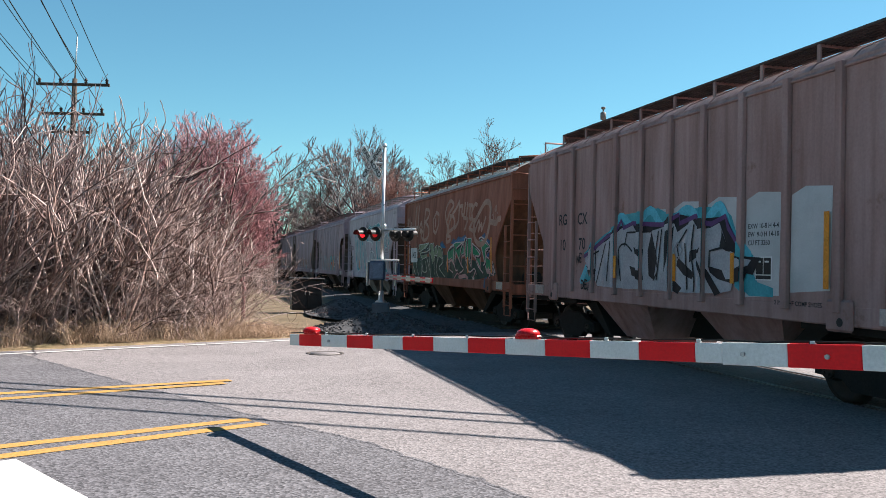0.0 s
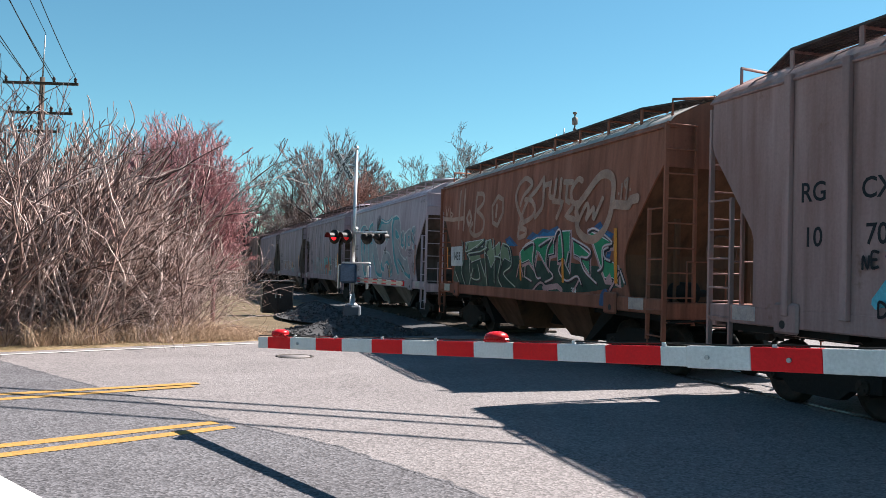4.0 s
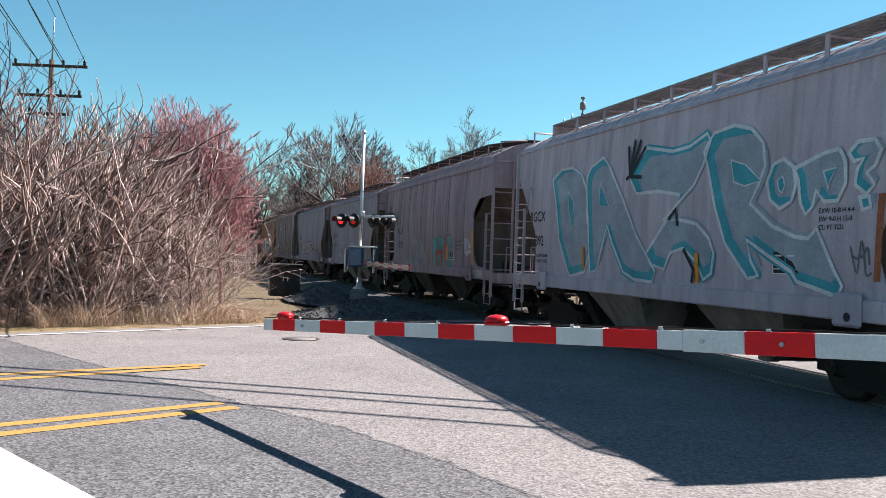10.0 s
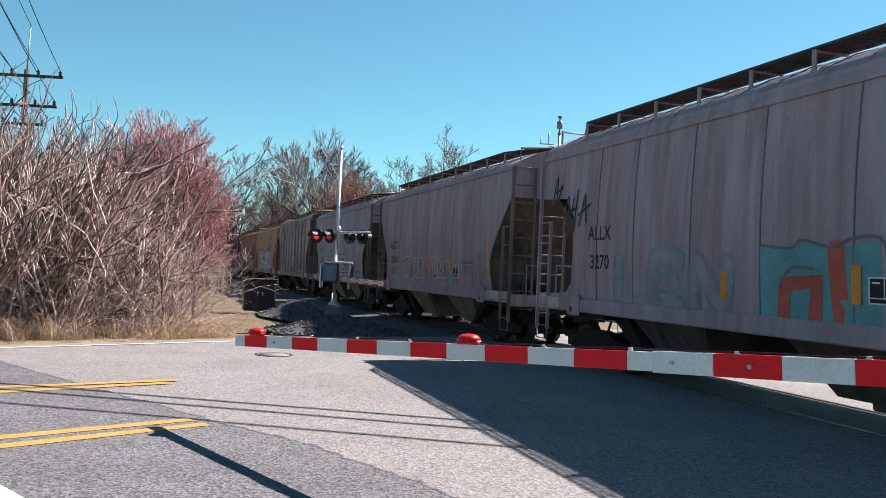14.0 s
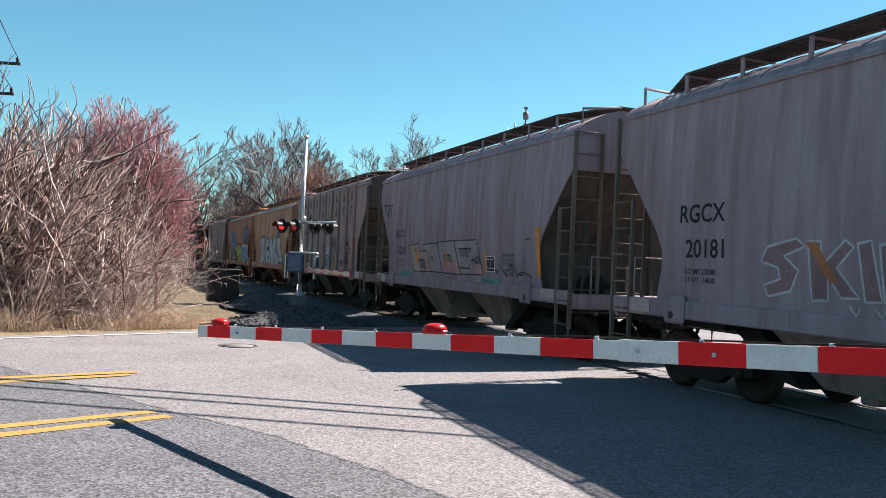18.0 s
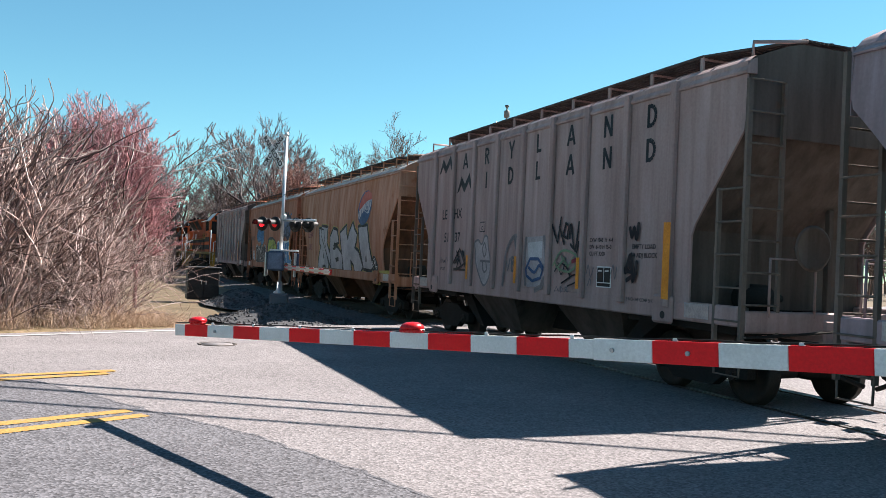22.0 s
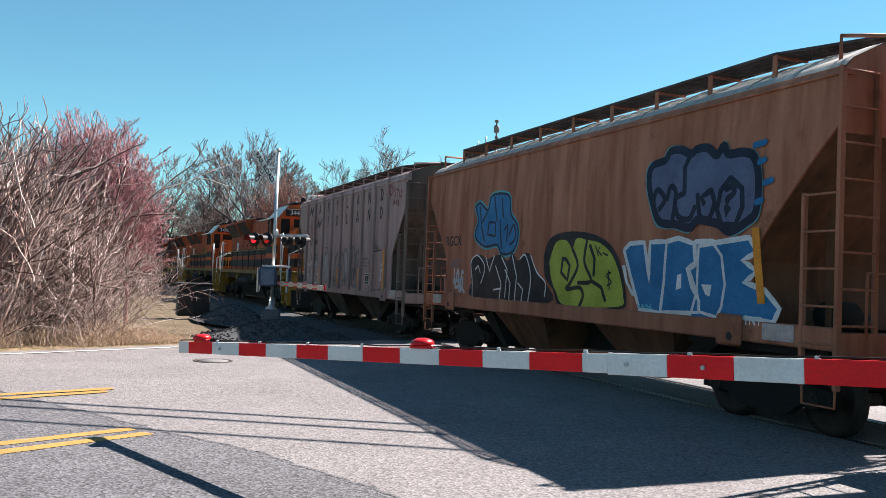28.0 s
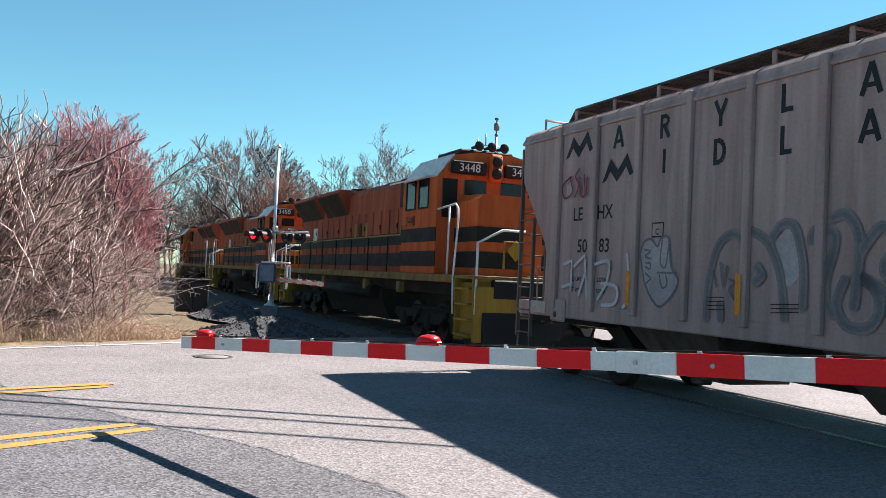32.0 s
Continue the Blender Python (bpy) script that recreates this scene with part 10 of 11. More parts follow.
class Wood:
    """Grows stems as three- or four-sided tapered tubes."""

    def __init__(self, seed, sides=3):
        self.r = random.Random(seed)
        self.n, self.v, self.f = sides, [], []

    def stem(self, pts, r0, r1, n=None):
        n = n or self.n
        o, k = len(self.v), len(pts)
        for i, p in enumerate(pts):
            d = (pts[min(i + 1, k - 1)] - pts[max(i - 1, 0)]).normalized()
            u = d.cross(Vector((0.31, 0.95, 0.11))).normalized()
            w = d.cross(u)
            r = r0 + (r1 - r0) * i / (k - 1)
            for j in range(n):
                a = 2 * math.pi * j / n
                self.v.append(p + u * (r * math.cos(a)) + w * (r * math.sin(a)))
        for i in range(k - 1):
            for j in range(n):
                a, b, c, d = o + i * n + j, o + i * n + (j + 1) % n, o + (i + 1) * n + (j + 1) % n, o + (i + 1) * n + j
                self.f += [(a, b, c), (a, c, d)]

    def grow(self, p, d, length, r0, level, kids, spread, up, wob=0.12, seg=5, shrink=0.6, rmin=0.004, sides=None):
        """A branch with side branches, down to level 0."""
        rnd, pts = self.r, [p.copy()]
        for _ in range(seg):
            d = (d + Vector((rnd.gauss(0, wob), rnd.gauss(0, wob), rnd.gauss(0, wob) + up))).normalized()
            pts.append(pts[-1] + d * length / seg)
        self.stem(pts, r0, max(rmin, r0 * (0.35 if level else 0.3)), sides if level > 1 else None)
        if level <= 0:
            return
        for q in range(kids[0]):
            u = 0.25 + 0.75 * (q + rnd.random()) / kids[0]
            i = min(int(u * seg), seg - 1)
            at = pts[i].lerp(pts[i + 1], u * seg - i)
            dd = (pts[i + 1] - pts[i]).normalized()
            side = dd.cross(Vector((rnd.gauss(0, 1), rnd.gauss(0, 1), rnd.gauss(0, 1)))).normalized()
            nd = (dd * (1 - spread * 0.5) + side * spread * rnd.uniform(0.6, 1.3) + Vector((0, 0, up * 2))).normalized()
            self.grow(at, nd, length * shrink * rnd.uniform(0.65, 1.15) * (1.15 - 0.45 * u), max(rmin, r0 * (0.62 - 0.25 * u)), level - 1, kids[1:] or kids, spread, up, wob, max(3, seg - 1), shrink, rmin, sides)

    def arrays(self):
        return np.array([tuple(p) for p in self.v], dtype=np.float32), np.array(self.f, dtype=np.int32)


def scatter(lib, places):
    """Copies of library pieces (points, faces) at places (index, x, y, z, turn, scale x, scale z, lean x, lean y)."""
    vs, fs, o = [], [], 0
    for k, x, y, z, a, s, sz, lx, ly in places:
        v, f = lib[k]
        c, sn = math.cos(a), math.sin(a)
        w = np.empty_like(v)
        w[:, 0] = (v[:, 0] * c - v[:, 1] * sn) * s + x + v[:, 2] * lx * sz
        w[:, 1] = (v[:, 0] * sn + v[:, 1] * c) * s + y + v[:, 2] * ly * sz
        w[:, 2] = v[:, 2] * sz + z
        vs.append(w)
        fs.append(f + o)
        o += len(v)
    return np.concatenate(vs), np.concatenate(fs)


B_SHRUB = bark("dry_shrub_bark", ((0.045, 0.028, 0.025), (0.22, 0.143, 0.126), (0.46, 0.335, 0.30), (0.05, 0.032, 0.029), (0.32, 0.217, 0.19), (0.60, 0.485, 0.45), (0.10, 0.063, 0.057)))
B_SAPLING = bark("grey_sapling_bark", ((0.06, 0.042, 0.042), (0.16, 0.11, 0.11), (0.10, 0.068, 0.068), (0.26, 0.19, 0.185)))
B_PINK = bark("budding_twig_bark", ((0.34, 0.145, 0.15), (0.45, 0.225, 0.235), (0.21, 0.092, 0.095), (0.52, 0.30, 0.31)))
B_BUD = bark("brown_budding_bark", ((0.22, 0.11, 0.09), (0.30, 0.16, 0.13), (0.16, 0.08, 0.07)))
# B_TREE and B_FAR: distance haze is put into these lighter browns
B_TREE = bark("grey_brown_tree_bark", ((0.085, 0.065, 0.066), (0.14, 0.112, 0.112), (0.22, 0.18, 0.175)))
B_FAR = bark("hazy_brown_wood", ((0.12, 0.085, 0.075), (0.18, 0.125, 0.105), (0.09, 0.068, 0.06)))
B_STRAW = bark("dry_straw", ((0.42, 0.29, 0.2), (0.6, 0.45, 0.33), (0.28, 0.18, 0.12), (0.5, 0.37, 0.27)))

# a library of many-stemmed shrubs
shrubs = []
for k in range(7):
    w = Wood(100 + k)
    for _ in range(4):
        a, tilt = w.r.random() * 6.283, w.r.uniform(0.1, 0.75)
        w.grow(Vector((w.r.gauss(0, 0.15), w.r.gauss(0, 0.15), 0)), Vector((math.cos(a) * tilt, math.sin(a) * tilt, 1)).normalized(), w.r.uniform(2.8, 4.4), w.r.uniform(0.026, 0.06), 2, (7, 3), 0.62, 0.06, 0.15, 7, 0.48, 0.009)
    v, f = w.arrays()
    shrubs.append((v * np.array((1, 1, 4.0 / v[:, 2].max()), dtype=np.float32), f))
arch = []
for k in range(4):
    w = Wood(140 + k)
    for _ in range(6):
        a = w.r.random() * 6.283
        w.grow(Vector((0, 0, 0)), Vector((math.cos(a) * 0.7, math.sin(a) * 0.7, 1)).normalized(), w.r.uniform(2.0, 3.6), 0.011, 1, (7,), 0.7, -0.07, 0.16, 7, 0.35, 0.004)
    arch.append(w.arrays())
rnd = random.Random(12)


TH_H = ((-60, 4.6), (-8, 4.5), (-5.2, 4.5), (-3.6, 4.7), (-2.7, 3.7), (-1.8, 3.2), (-0.8, 2.9), (0.0, 2.3), (0.8, 1.7), (99, 1.6))


def thicket_height(along):
    """Height of the thicket along the road edge, from the far left to its end by the track."""
    for (a, h), (b, h2) in zip(TH_H, TH_H[1:]):
        if along <= b:
            return h + (h2 - h) * (along - a) / (b - a)
    return 2.5


places = []
for i in range(300):
    along = -22 + 23.2 * math.sqrt(rnd.random()) if i < 245 else rnd.uniform(-40, -10)
    out = 2.0 + 7.0 * rnd.random() ** 1.6
    x, y, _ = by_edge(along, out)
    p = Vector((x, y, 0))
    if p.dot(TN) > TRACK_OFF - 5.6 or along - out * 0.44 > -1.25:
        continue
    h = (1.7 + (thicket_height(along - out * 0.44) - 1.7) * (1 + out * 0.05)) * rnd.uniform(0.5, 1.05)
    places.append((rnd.randrange(7), x, y, -0.1, rnd.random() * 6.283, max(0.62, h / 4.0) * rnd.uniform(0.8, 1.15), h / 4.0, rnd.gauss(0, 0.1), rnd.gauss(0, 0.1)))
v, f = scatter(shrubs, places)
tagged(new("thicket", np_mesh("thicket", v, f, B_SHRUB)), "dense leafless brown thicket of thin stems", "thicket", kind="stuff")
places = []
for i in range(230):
    along, out = -24 + 25.6 * rnd.random(), 1.7 + 2.6 * rnd.random() ** 1.5
    x, y, _ = by_edge(along, out)
    if Vector((x, y, 0)).dot(TN) > TRACK_OFF - 5.0 or along - out * 0.44 > -1.0:
        continue
    s = rnd.uniform(0.5, 1.0)
    places.append((rnd.randrange(4), x, y, -0.1, rnd.random() * 6.283, s, s * rnd.uniform(0.7, 1.1), 0, 0))
v, f = scatter(arch, places)
tagged(new("bramble", np_mesh("bramble", v, f, B_SHRUB)), "arching dry bramble stems in front of the thicket", "brambles", kind="stuff")
# slender saplings that stand above the thicket
saplings = []
for k in range(5):
    w = Wood(160 + k)
    w.grow(Vector((0, 0, 0)), Vector((w.r.gauss(0, 0.12), w.r.gauss(0, 0.12), 1)).normalized(), 6.0, 0.035, 2, (13, 4), 0.5, 0.07, 0.05, 9, 0.36, 0.0085)
    v, f = w.arrays()
    saplings.append((v * np.array((1, 1, 6.0 / v[:, 2].max()), dtype=np.float32), f))
places = []
for i in range(34):
    along, out = -8.5 + 4.6 * (i + rnd.random()) / 34, 2.4 + 3.2 * rnd.random()
    x, y, _ = by_edge(along + out * 0.3, out)
    h = (6.3 if along < -4.2 else 5.0 if along < -3.2 else 4.2) * rnd.uniform(0.76, 1.04)
    places.append((rnd.randrange(5), x, y, -0.1, rnd.random() * 6.283, 0.85, h / 6.0, rnd.gauss(0, 0.05), rnd.gauss(0, 0.05)))
v, f = scatter(saplings, places)
tagged(new("saplings", np_mesh("saplings", v, f, B_SAPLING)), "slender bare grey saplings rising above the thicket", "saplings", kind="stuff")
# dry grass and straw at the foot
tufts = []
for k in range(5):
    w = Wood(170 + k)
    for _ in range(26):
        a, t = w.r.random() * 6.283, w.r.uniform(0.1, 0.75)
        p0 = Vector((w.r.gauss(0, 0.13), w.r.gauss(0, 0.13), 0))
        d = Vector((math.cos(a) * t, math.sin(a) * t, 1)).normalized()
        ln = w.r.uniform(0.35, 1.0)
        w.stem([p0, p0 + d * ln * 0.55, p0 + d * ln * 0.85 + Vector((math.cos(a), math.sin(a), -0.3)) * ln * 0.2], 0.007, 0.003)
    tufts.append(w.arrays())
places = []
for i in range(560):
    along, out = -26 + 26.2 * rnd.random(), 1.35 + 2.4 * rnd.random() ** 1.7
    x, y, _ = by_edge(along, out)
    if Vector((x, y, 0)).dot(TN) > TRACK_OFF - 4.6:
        continue
    s = rnd.uniform(0.4, 0.95)
    places.append((rnd.randrange(5), x, y, -0.05, rnd.random() * 6.283, s, s, 0, 0))
for i in range(230):
    x, y, _ = by_edge(rnd.uniform(-1.8, 1.0), rnd.uniform(0.9, 3.0))
    s = rnd.uniform(0.35, 0.75)
    places.append((rnd.randrange(5), x, y, -0.05, rnd.random() * 6.283, s, s * 0.7, 0, 0))
v, f = scatter(tufts, places)
tagged(new("dry_grass", np_mesh("dry_grass", v, f, B_STRAW)), "tan dry grass and straw along the road edge", "dry grass", kind="stuff")


def tree(name, label, seed, height, spread, place, m, level=4, kids=(7, 6, 5, 5), up=0.03, trunk=0.26, fork=0.28, turn=0.0, scale=1.0, wob=0.13, rmin=0.012, limbs=8, shrink=0.62):
    """A bare tree: a tapered trunk, and a crown of limbs and twigs."""
    t = tagged(empty(name, pose(*place, 0, 0, turn)), label, "tree")
    w = Wood(seed, 5)
    pts = [Vector((0.0, 0.0, -0.3))]
    for i in range(8):
        pts.append(pts[-1] + Vector((w.r.gauss(0, 0.05), w.r.gauss(0, 0.05), height * 0.75 / 8)))
    w.stem(pts, trunk, trunk * 0.35, 8)
    v, f = w.arrays()
    part("trunk", np_mesh("trunk", v, f, m), None, t)
    w.v, w.f, w.n = [], [], 3
    for i in range(limbs):
        u = fork + (1 - fork) * (i + w.r.random()) / limbs
        k = min(int(u * 8), 7)
        at = pts[k].lerp(pts[k + 1], u * 8 - k)
        a = i * 2.4 + w.r.random()
        d = Vector((math.cos(a) * spread, math.sin(a) * spread, 0.55 + 0.7 * u)).normalized()
        w.grow(at, d, height * (0.5 - 0.22 * u) * w.r.uniform(0.85, 1.15), trunk * (0.5 - 0.3 * u), level - 1, kids, 0.62, up, wob, 5, shrink, rmin, 5)
    v, f = w.arrays()
    part("crown", np_mesh("crown", v, f, m), None, t)
    return t


def dome_tree(name, label, seed, place, height, width, m, limbs, kids, trunk, base=0.2, rmin=0.012, shrink=0.5, wob=0.08, up=0.03, spread=0.5, turn=0.0):
    """A bare tree with a domed crown: limbs fan out from a short trunk to an even outline."""
    t = tagged(empty(name, pose(*place, 0, 0, turn)), label, "tree")
    w = Wood(seed, 6)
    top = height * base * 1.5
    pts = [Vector((w.r.gauss(0, 0.04) * k, w.r.gauss(0, 0.04) * k, -0.3 + top * k / 4)) for k in range(5)]
    w.stem(pts, trunk, trunk * 0.62, 8)
    v, f = w.arrays()
    part("trunk", np_mesh("trunk", v, f, m), None, t)
    w.v, w.f, w.n = [], [], 3
    for i in range(limbs):
        u = (i + 0.5) / limbs
        el = radians(-14 + 101 * u)
        zc = height * (base + 0.2)
        a = i * 2.39996 + w.r.uniform(-0.25, 0.25)
        at = pts[2].lerp(pts[4], w.r.random())
        reach = w.r.uniform(0.82, 1.0)
        goal = Vector((math.cos(a) * math.cos(el) * width / 2 * reach, math.sin(a) * math.cos(el) * width / 2 * reach, zc + math.sin(el) * (height - zc) * reach))
        d = goal - at
        w.grow(at, d.normalized(), d.length * 0.86, trunk * w.r.uniform(0.22, 0.4), len(kids), kids, spread, up, wob, 6, shrink, rmin, 4)
    v, f = w.arrays()
    part("crown", np_mesh("crown", v, f, m), None, t)
    return t


def fork_tree(name, label, seed, place, height, width, m, limbs=6, levels=6, trunk=0.45, bole=0.22, rmin=0.02, twigs=3, turn=0.0):
    """A bare tree whose limbs fork again and again, fanning out to a rounded crown."""
    t = tagged(empty(name, pose(*place, 0, 0, turn)), label, "tree")
    w = Wood(seed, 6)
    rnd = w.r
    top = Vector((0, 0, height * bole))
    w.stem([Vector((0, 0, -0.3)), Vector((rnd.gauss(0, 0.06), rnd.gauss(0, 0.06), height * bole * 0.5)), top], trunk, trunk * 0.75, 8)
    v, f = w.arrays()
    part("trunk", np_mesh("trunk", v, f, m), None, t)
    w.v, w.f, w.n = [], [], 3
    mid = height * 0.52

    def inside(p):
        return math.hypot(p.x, p.y) ** 2 / (width / 2) ** 2 + (p.z - mid) ** 2 / (height - mid) ** 2

    def fork(p, d, length, r, level):
        pts = [p.copy()]
        for _ in range(3):
            out = Vector((p.x, p.y, (p.z - height * bole) * 0.8 + 0.3))
            d = (d + out.normalized() * 0.10 + Vector((rnd.gauss(0, 0.09), rnd.gauss(0, 0.09), rnd.gauss(0, 0.07)))).normalized()
            pts.append(pts[-1] + d * length / 3)
        r1 = max(rmin, r * 0.8)
        w.stem(pts, r, r1, 4 if r > rmin * 3 else 3)
        stop = level <= 0 or inside(pts[-1]) > 0.92
        if stop:
            for _ in range(twigs):
                q = (d + Vector((rnd.gauss(0, 0.45), rnd.gauss(0, 0.45), rnd.gauss(0.1, 0.4)))).normalized()
                at = pts[rnd.randrange(1, 4)]
                ln = min(length, 1.3) * rnd.uniform(0.5, 0.9)
                w.stem([at, at + q * ln * 0.5, at + (q + Vector((0, 0, 0.1))) * ln], rmin, rmin * 0.6)
            return
        side = d.cross(Vector((rnd.gauss(0, 1), rnd.gauss(0, 1), rnd.gauss(0, 1)))).normalized()
        for k in (-1, 1):
            a = rnd.uniform(0.28, 0.55)
            fork(pts[-1], (d + side * k * a).normalized(), length * rnd.uniform(0.72, 0.95), r1 * rnd.uniform(0.68, 0.88), level - 1)
        if rnd.random() < 0.6:
            q = (d + side.cross(d) * rnd.choice((-1, 1)) * rnd.uniform(0.5, 0.9)).normalized()
            fork(pts[rnd.randrange(1, 3)], q, length * 0.7, r1 * 0.6, level - 2)

    for i in range(limbs):
        a, tilt = i * 2.39996 + rnd.uniform(-0.3, 0.3), 0.2 + 2.2 * i / limbs
        d = Vector((math.cos(a) * tilt, math.sin(a) * tilt, 1)).normalized()
        fork(top * rnd.uniform(0.8, 1.0), d, height * 0.165, trunk * rnd.uniform(0.4, 0.6), levels)
    v, f = w.arrays()
    part("crown", np_mesh("crown", v, f, m), None, t)
    return t


dome_tree("budding_tree", "small tree with a dense crown of reddish budding twigs", 31, (-7.3, 27.6, 0), 6.7, 4.7, B_PINK, 84, (13, 8), 0.085, 0.3, 0.0098, 0.27, 0.05, 0.02, 0.62)
dome_tree("budding_tree", "small reddish budding tree beside a larger one", 33, (-8.7, 28.2, 0), 6.9, 4.0, B_PINK, 64, (13, 8), 0.08, 0.3, 0.0098, 0.27, 0.05, 0.02, 0.62)
dome_tree("budding_tree", "low reddish budding tree behind the thicket", 35, (-6.4, 27.2, 0), 5.2, 3.2, B_PINK, 44, (13, 8), 0.07, 0.3, 0.0098, 0.27, 0.05, 0.02, 0.62)
fork_tree("bare_tree", "large bare spreading tree with dark fanned limbs", 41, (-9.6, 93.0, 0), 16.4, 14.5, B_TREE, 8, 7, 0.6, 0.2, 0.03, 4)
big = fork_tree("bare_tree", "tall bare tree with fine grey twigs", 43, (-17.6, 88.0, 0), 13.4, 11.5, B_TREE, 6, 6, 0.42, 0.22, 0.024, 3)
low = fork_tree("bare_tree", "bare tree with pale brown twigs", 47, (-1.5, 84.0, 0), 11.0, 8.0, B_FAR, 8, 6, 0.25, 0.2, 0.018, 5)
dome_tree("budding_tree", "round tree with reddish brown budding twigs", 59, (-5.3, 80.0, 0), 11.2, 8.0, B_BUD, 30, (9, 6, 3), 0.2, 0.3, 0.014, 0.4, 0.08, 0.02, 0.55)
near = tree("bare_tree", "slender bare tree with light budding twigs", 53, 8.6, 0.8, (2.6, 48.0, 0), B_FAR, 4, (8, 6, 5), 0.06, 0.13, 0.25, rmin=0.009, limbs=9)
for src, places in ((big, ((-24, 88, 40, 0.95), (-15, 104, 100, 1.05), (-29, 80, 200, 1.0), (-34, 92, 10, 1.1), (-4, 112, 77, 0.9))), (low, ((2, 90, 50, 0.9), (5, 100, 120, 1.0), (-4, 96, 220, 0.9), (9, 92, 10, 0.85), (16, 96, 30, 0.9), (24, 92, 70, 0.95), (34, 90, 130, 0.9), (45, 86, 200, 1.0), (58, 84, 20, 0.9))), (near, ((4.6, 50, 80, 0.9), (0.6, 52, 160, 0.92)))):
    for x, y, a, q in places:
        c = copy_thing(src, pose(x, y, 0, 0, 0, a))
        c.scale = (q, q, q)
# woods far behind
woods = []
for k in range(3):
    w = Wood(200 + k)
    w.grow(Vector((0, 0, -0.3)), Vector((0, 0, 1)), 8.5, 0.16, 3, (9, 7, 5), 0.55, 0.05, 0.08, 7, 0.45, 0.02)
    woods.append(w.arrays())
places = []
for i in range(330):
    a = radians(rnd.uniform(-50, 40))
    dist = rnd.uniform(95, 170)
    places.append((rnd.randrange(3), -math.sin(a) * dist, math.cos(a) * dist, 0, rnd.random() * 6.283, rnd.uniform(0.9, 1.5), rnd.uniform(0.8, 1.25), 0, 0))
v, f = scatter(woods, places)
tagged(new("far_woods", np_mesh("far_woods", v, f, B_FAR)), "hazy brown leafless woods in the distance", "woods", kind="stuff")
places = []
for i in range(260):
    near_side_brush = rnd.random() < 0.6
    s, off = (rnd.uniform(46, 110), -5.5 - 6 * rnd.random()) if near_side_brush else (rnd.uniform(36, 110), 6 + 6 * rnd.random())
    p = on_track(s, off)[0]
    h = rnd.uniform(0.5, 0.9)
    places.append((rnd.randrange(7), p.x, p.y, -0.1, rnd.random() * 6.283, h, h, 0, 0))
v, f = scatter(shrubs, places)
tagged(new("trackside_brush", np_mesh("trackside_brush", v, f, B_SHRUB)), "bare brush along both sides of the track", "brush", kind="stuff")


# ---- what stands beyond the crossing ----
def parked_car(label, m, place, turn):
    """A small saloon: body with shaped sides, glasshouse, wheels and lights."""
    c = tagged(empty("parked_car", pose(*place, 0, 0, turn)), label, "car", "cars parked beyond the crossing")
    lower = [(-2.2, 0.35), (-2.25, 0.62), (-2.1, 0.85), (-1.2, 0.92), (1.0, 0.92), (1.9, 0.82), (2.2, 0.62), (2.22, 0.35)]
    part("body", MB().prism(lower, -0.86, 0.86), m, c)
    roof = [(-1.45, 0.9), (-0.85, 1.36), (0.25, 1.42), (1.05, 0.92)]
    part("cabin", MB().prism(roof, -0.72, 0.72), m, c)
    for sy in (-1, 1):
        part("side_window", MB().prism([(-1.25, 0.95), (-0.8, 1.3), (0.2, 1.35), (0.85, 0.95)], sy * 0.73 - 0.008, sy * 0.73 + 0.008), L_GLASS, c)
        for x in (-1.35, 1.35):
            w = part("wheel", MB().lathe([(0.05, -0.1), (0.3, -0.1), (0.32, -0.06), (0.32, 0.06), (0.3, 0.1), (0.05, 0.1)], (x, sy * 0.8, 0.32), "y", 18), M_BLACK, c)
            part("rim", MB().lathe([(0.0, -0.11), (0.18, -0.105), (0.18, 0.105), (0.0, 0.11)], (x, sy * 0.8, 0.32), "y", 14), M_STEEL, w)
        part("headlight", MB().box((2.18, sy * 0.6, 0.66), (0.08, 0.34, 0.14), 0.03), L_LENS, c)
        part("tail_light", MB().box((-2.2, sy * 0.62, 0.68), (0.08, 0.3, 0.14), 0.03), M_LENS_RED, c)
    return c


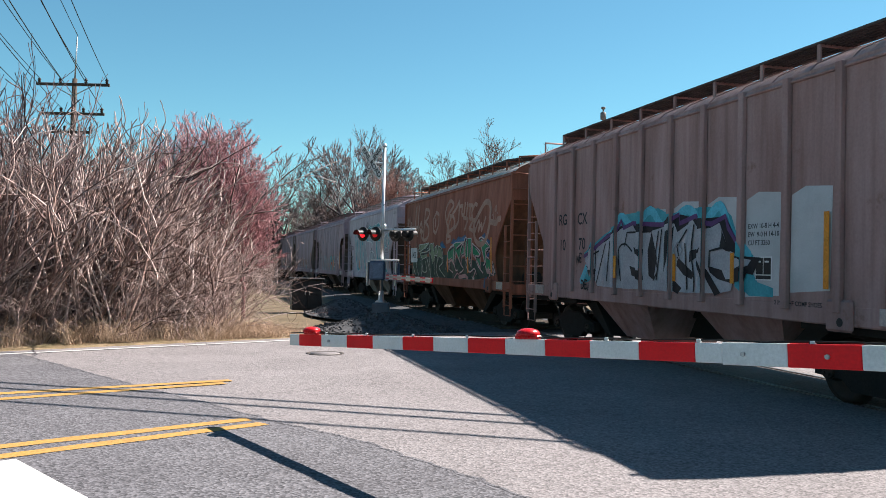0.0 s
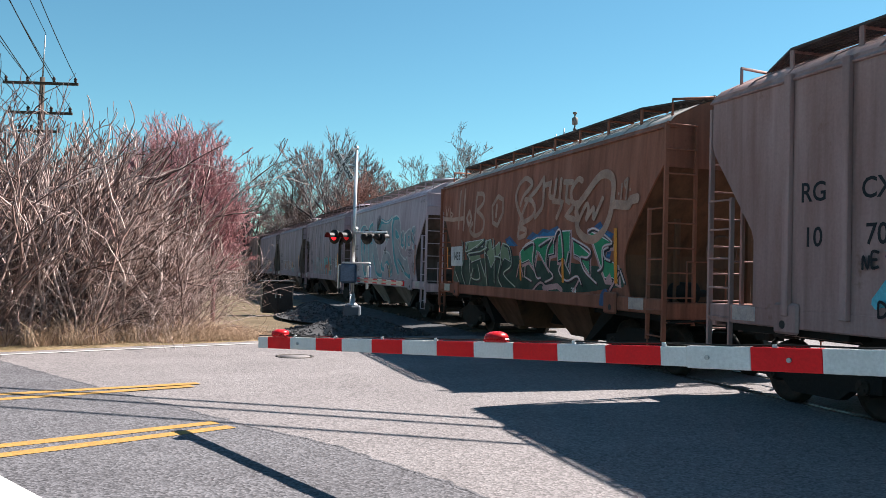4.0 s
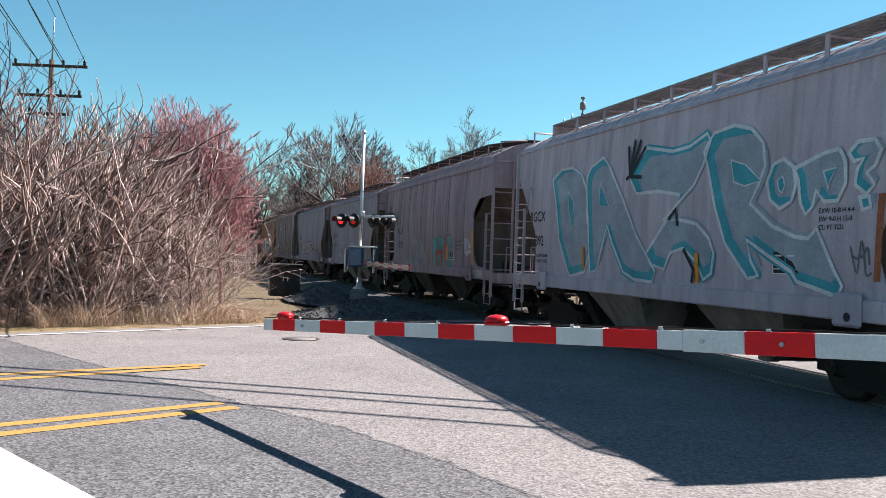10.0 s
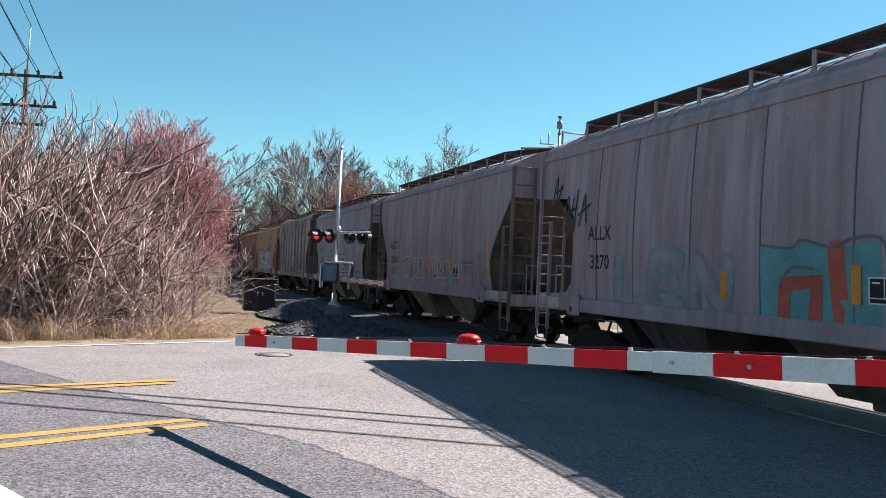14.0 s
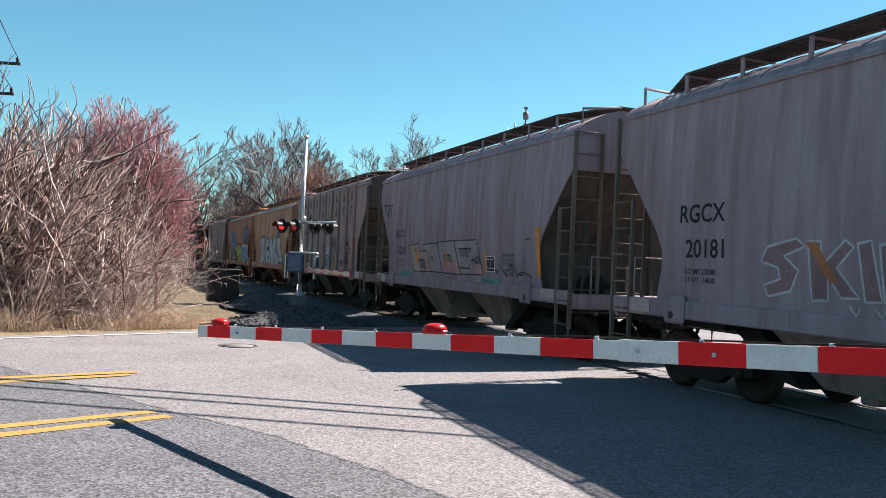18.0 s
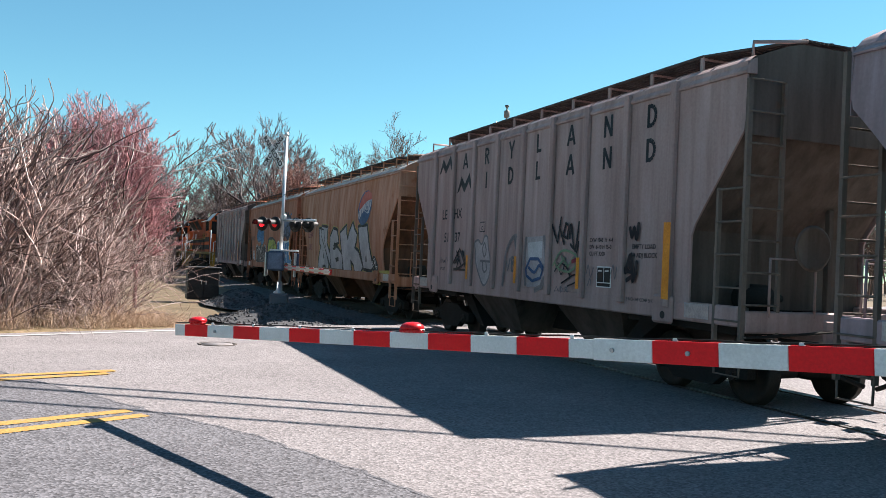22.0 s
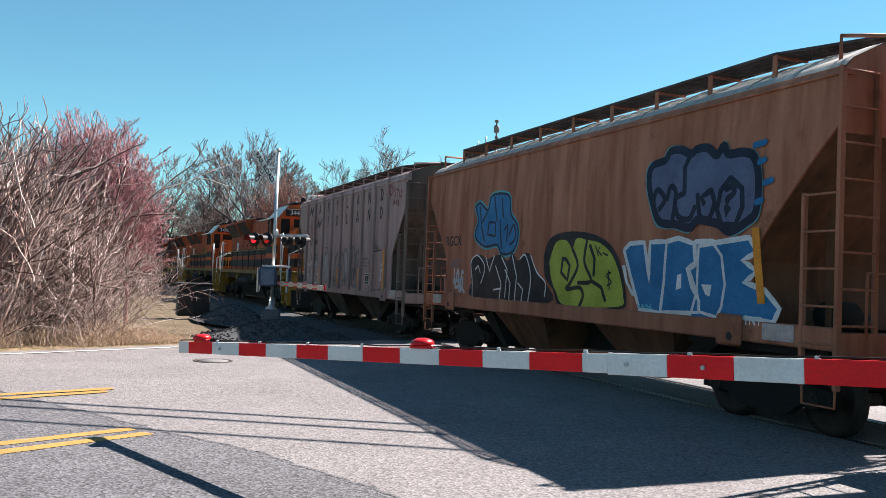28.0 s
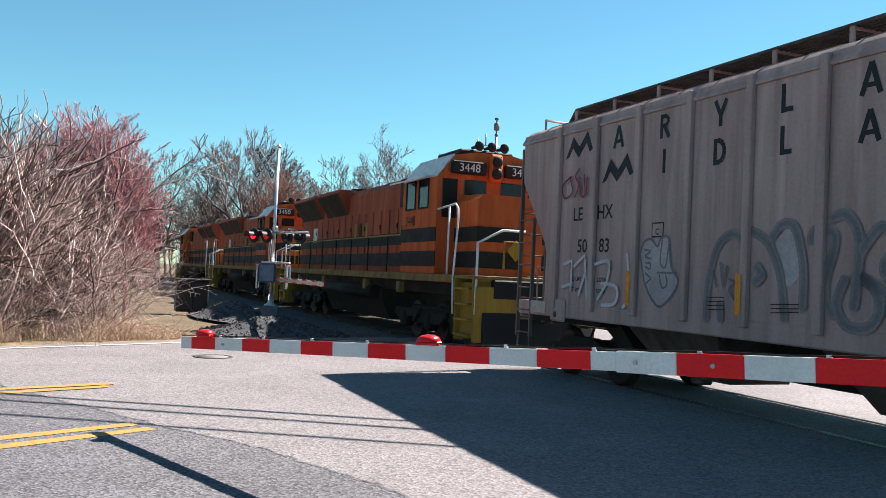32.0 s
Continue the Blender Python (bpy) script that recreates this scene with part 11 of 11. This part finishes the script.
CAR_BLUE = mat("metallic_blue_car_paint", (0.05, 0.13, 0.3), 0.3, 0.3, amount=0.05, bump=0.0)
CAR_SILVER = mat("silver_car_paint", (0.5, 0.5, 0.52), 0.3, 0.5, amount=0.05, bump=0.0)
parked_car("blue parked car on the lawn's edge", CAR_BLUE, (22.5, 27.0, 0.01), 20)
parked_car("silver parked car on the lot", CAR_SILVER, (27.5, 29.5, 0.01), 15)
trailer = tagged(empty("box_trailer", pose(33, 40, 0.01, 0, 0, 18)), "white box trailer with a blue stripe, parked", "trailer")
part("box", MB().box((0, 0, 2.3), (9.0, 2.5, 2.6), 0.04), M_WHITE, trailer)
part("stripe", MB().box((0, -1.256, 1.35), (8.9, 0.01, 0.25)), CAR_BLUE, trailer)
part("chassis", MB().box((0, 0, 0.85), (8.6, 1.2, 0.25), 0.03), M_BLACK, trailer)
for x in (-3.2, -2.1, 2.6):
    for sy in (-1, 1):
        part("wheel", MB().lathe([(0.08, -0.15), (0.45, -0.15), (0.48, -0.1), (0.48, 0.1), (0.45, 0.15), (0.08, 0.15)], (x, sy * 1.05, 0.48), "y", 18), M_BLACK, trailer)


def rolled_at(t):
    """Metres that the train has rolled at a time, smoothly between the seconds."""
    i = min(int(t), 31)
    v = [ROLLED[min(max(k, 0), 32)][1] for k in (i - 1, i, i + 1, i + 2)]
    u, m0, m1 = t - i, (v[2] - v[0]) / 2, (v[3] - v[1]) / 2
    return (2 * u ** 3 - 3 * u ** 2 + 1) * v[1] + (u ** 3 - 2 * u ** 2 + u) * m0 + (3 * u ** 2 - 2 * u ** 3) * v[2] + (u ** 3 - u ** 2) * m1


def motions():
    """The train rolls by; every car follows the track, and its wheels turn."""
    for s0, car in FLEET:
        walk(car, [(t, car_pose(s0 - r)) for t, r in ROLLED])
    turns = [(k / 8, rolled_at(k / 8)) for k in range(257)]
    for w, x, r, sense in WHEELSETS:
        size = Matrix.Diagonal((r / 0.42, 1, r / 0.42, 1))
        walk(w, [(t, pose(x, 0, r, 0, math.degrees(sense * d / r), 0) @ size) for t, d in turns])


motions()
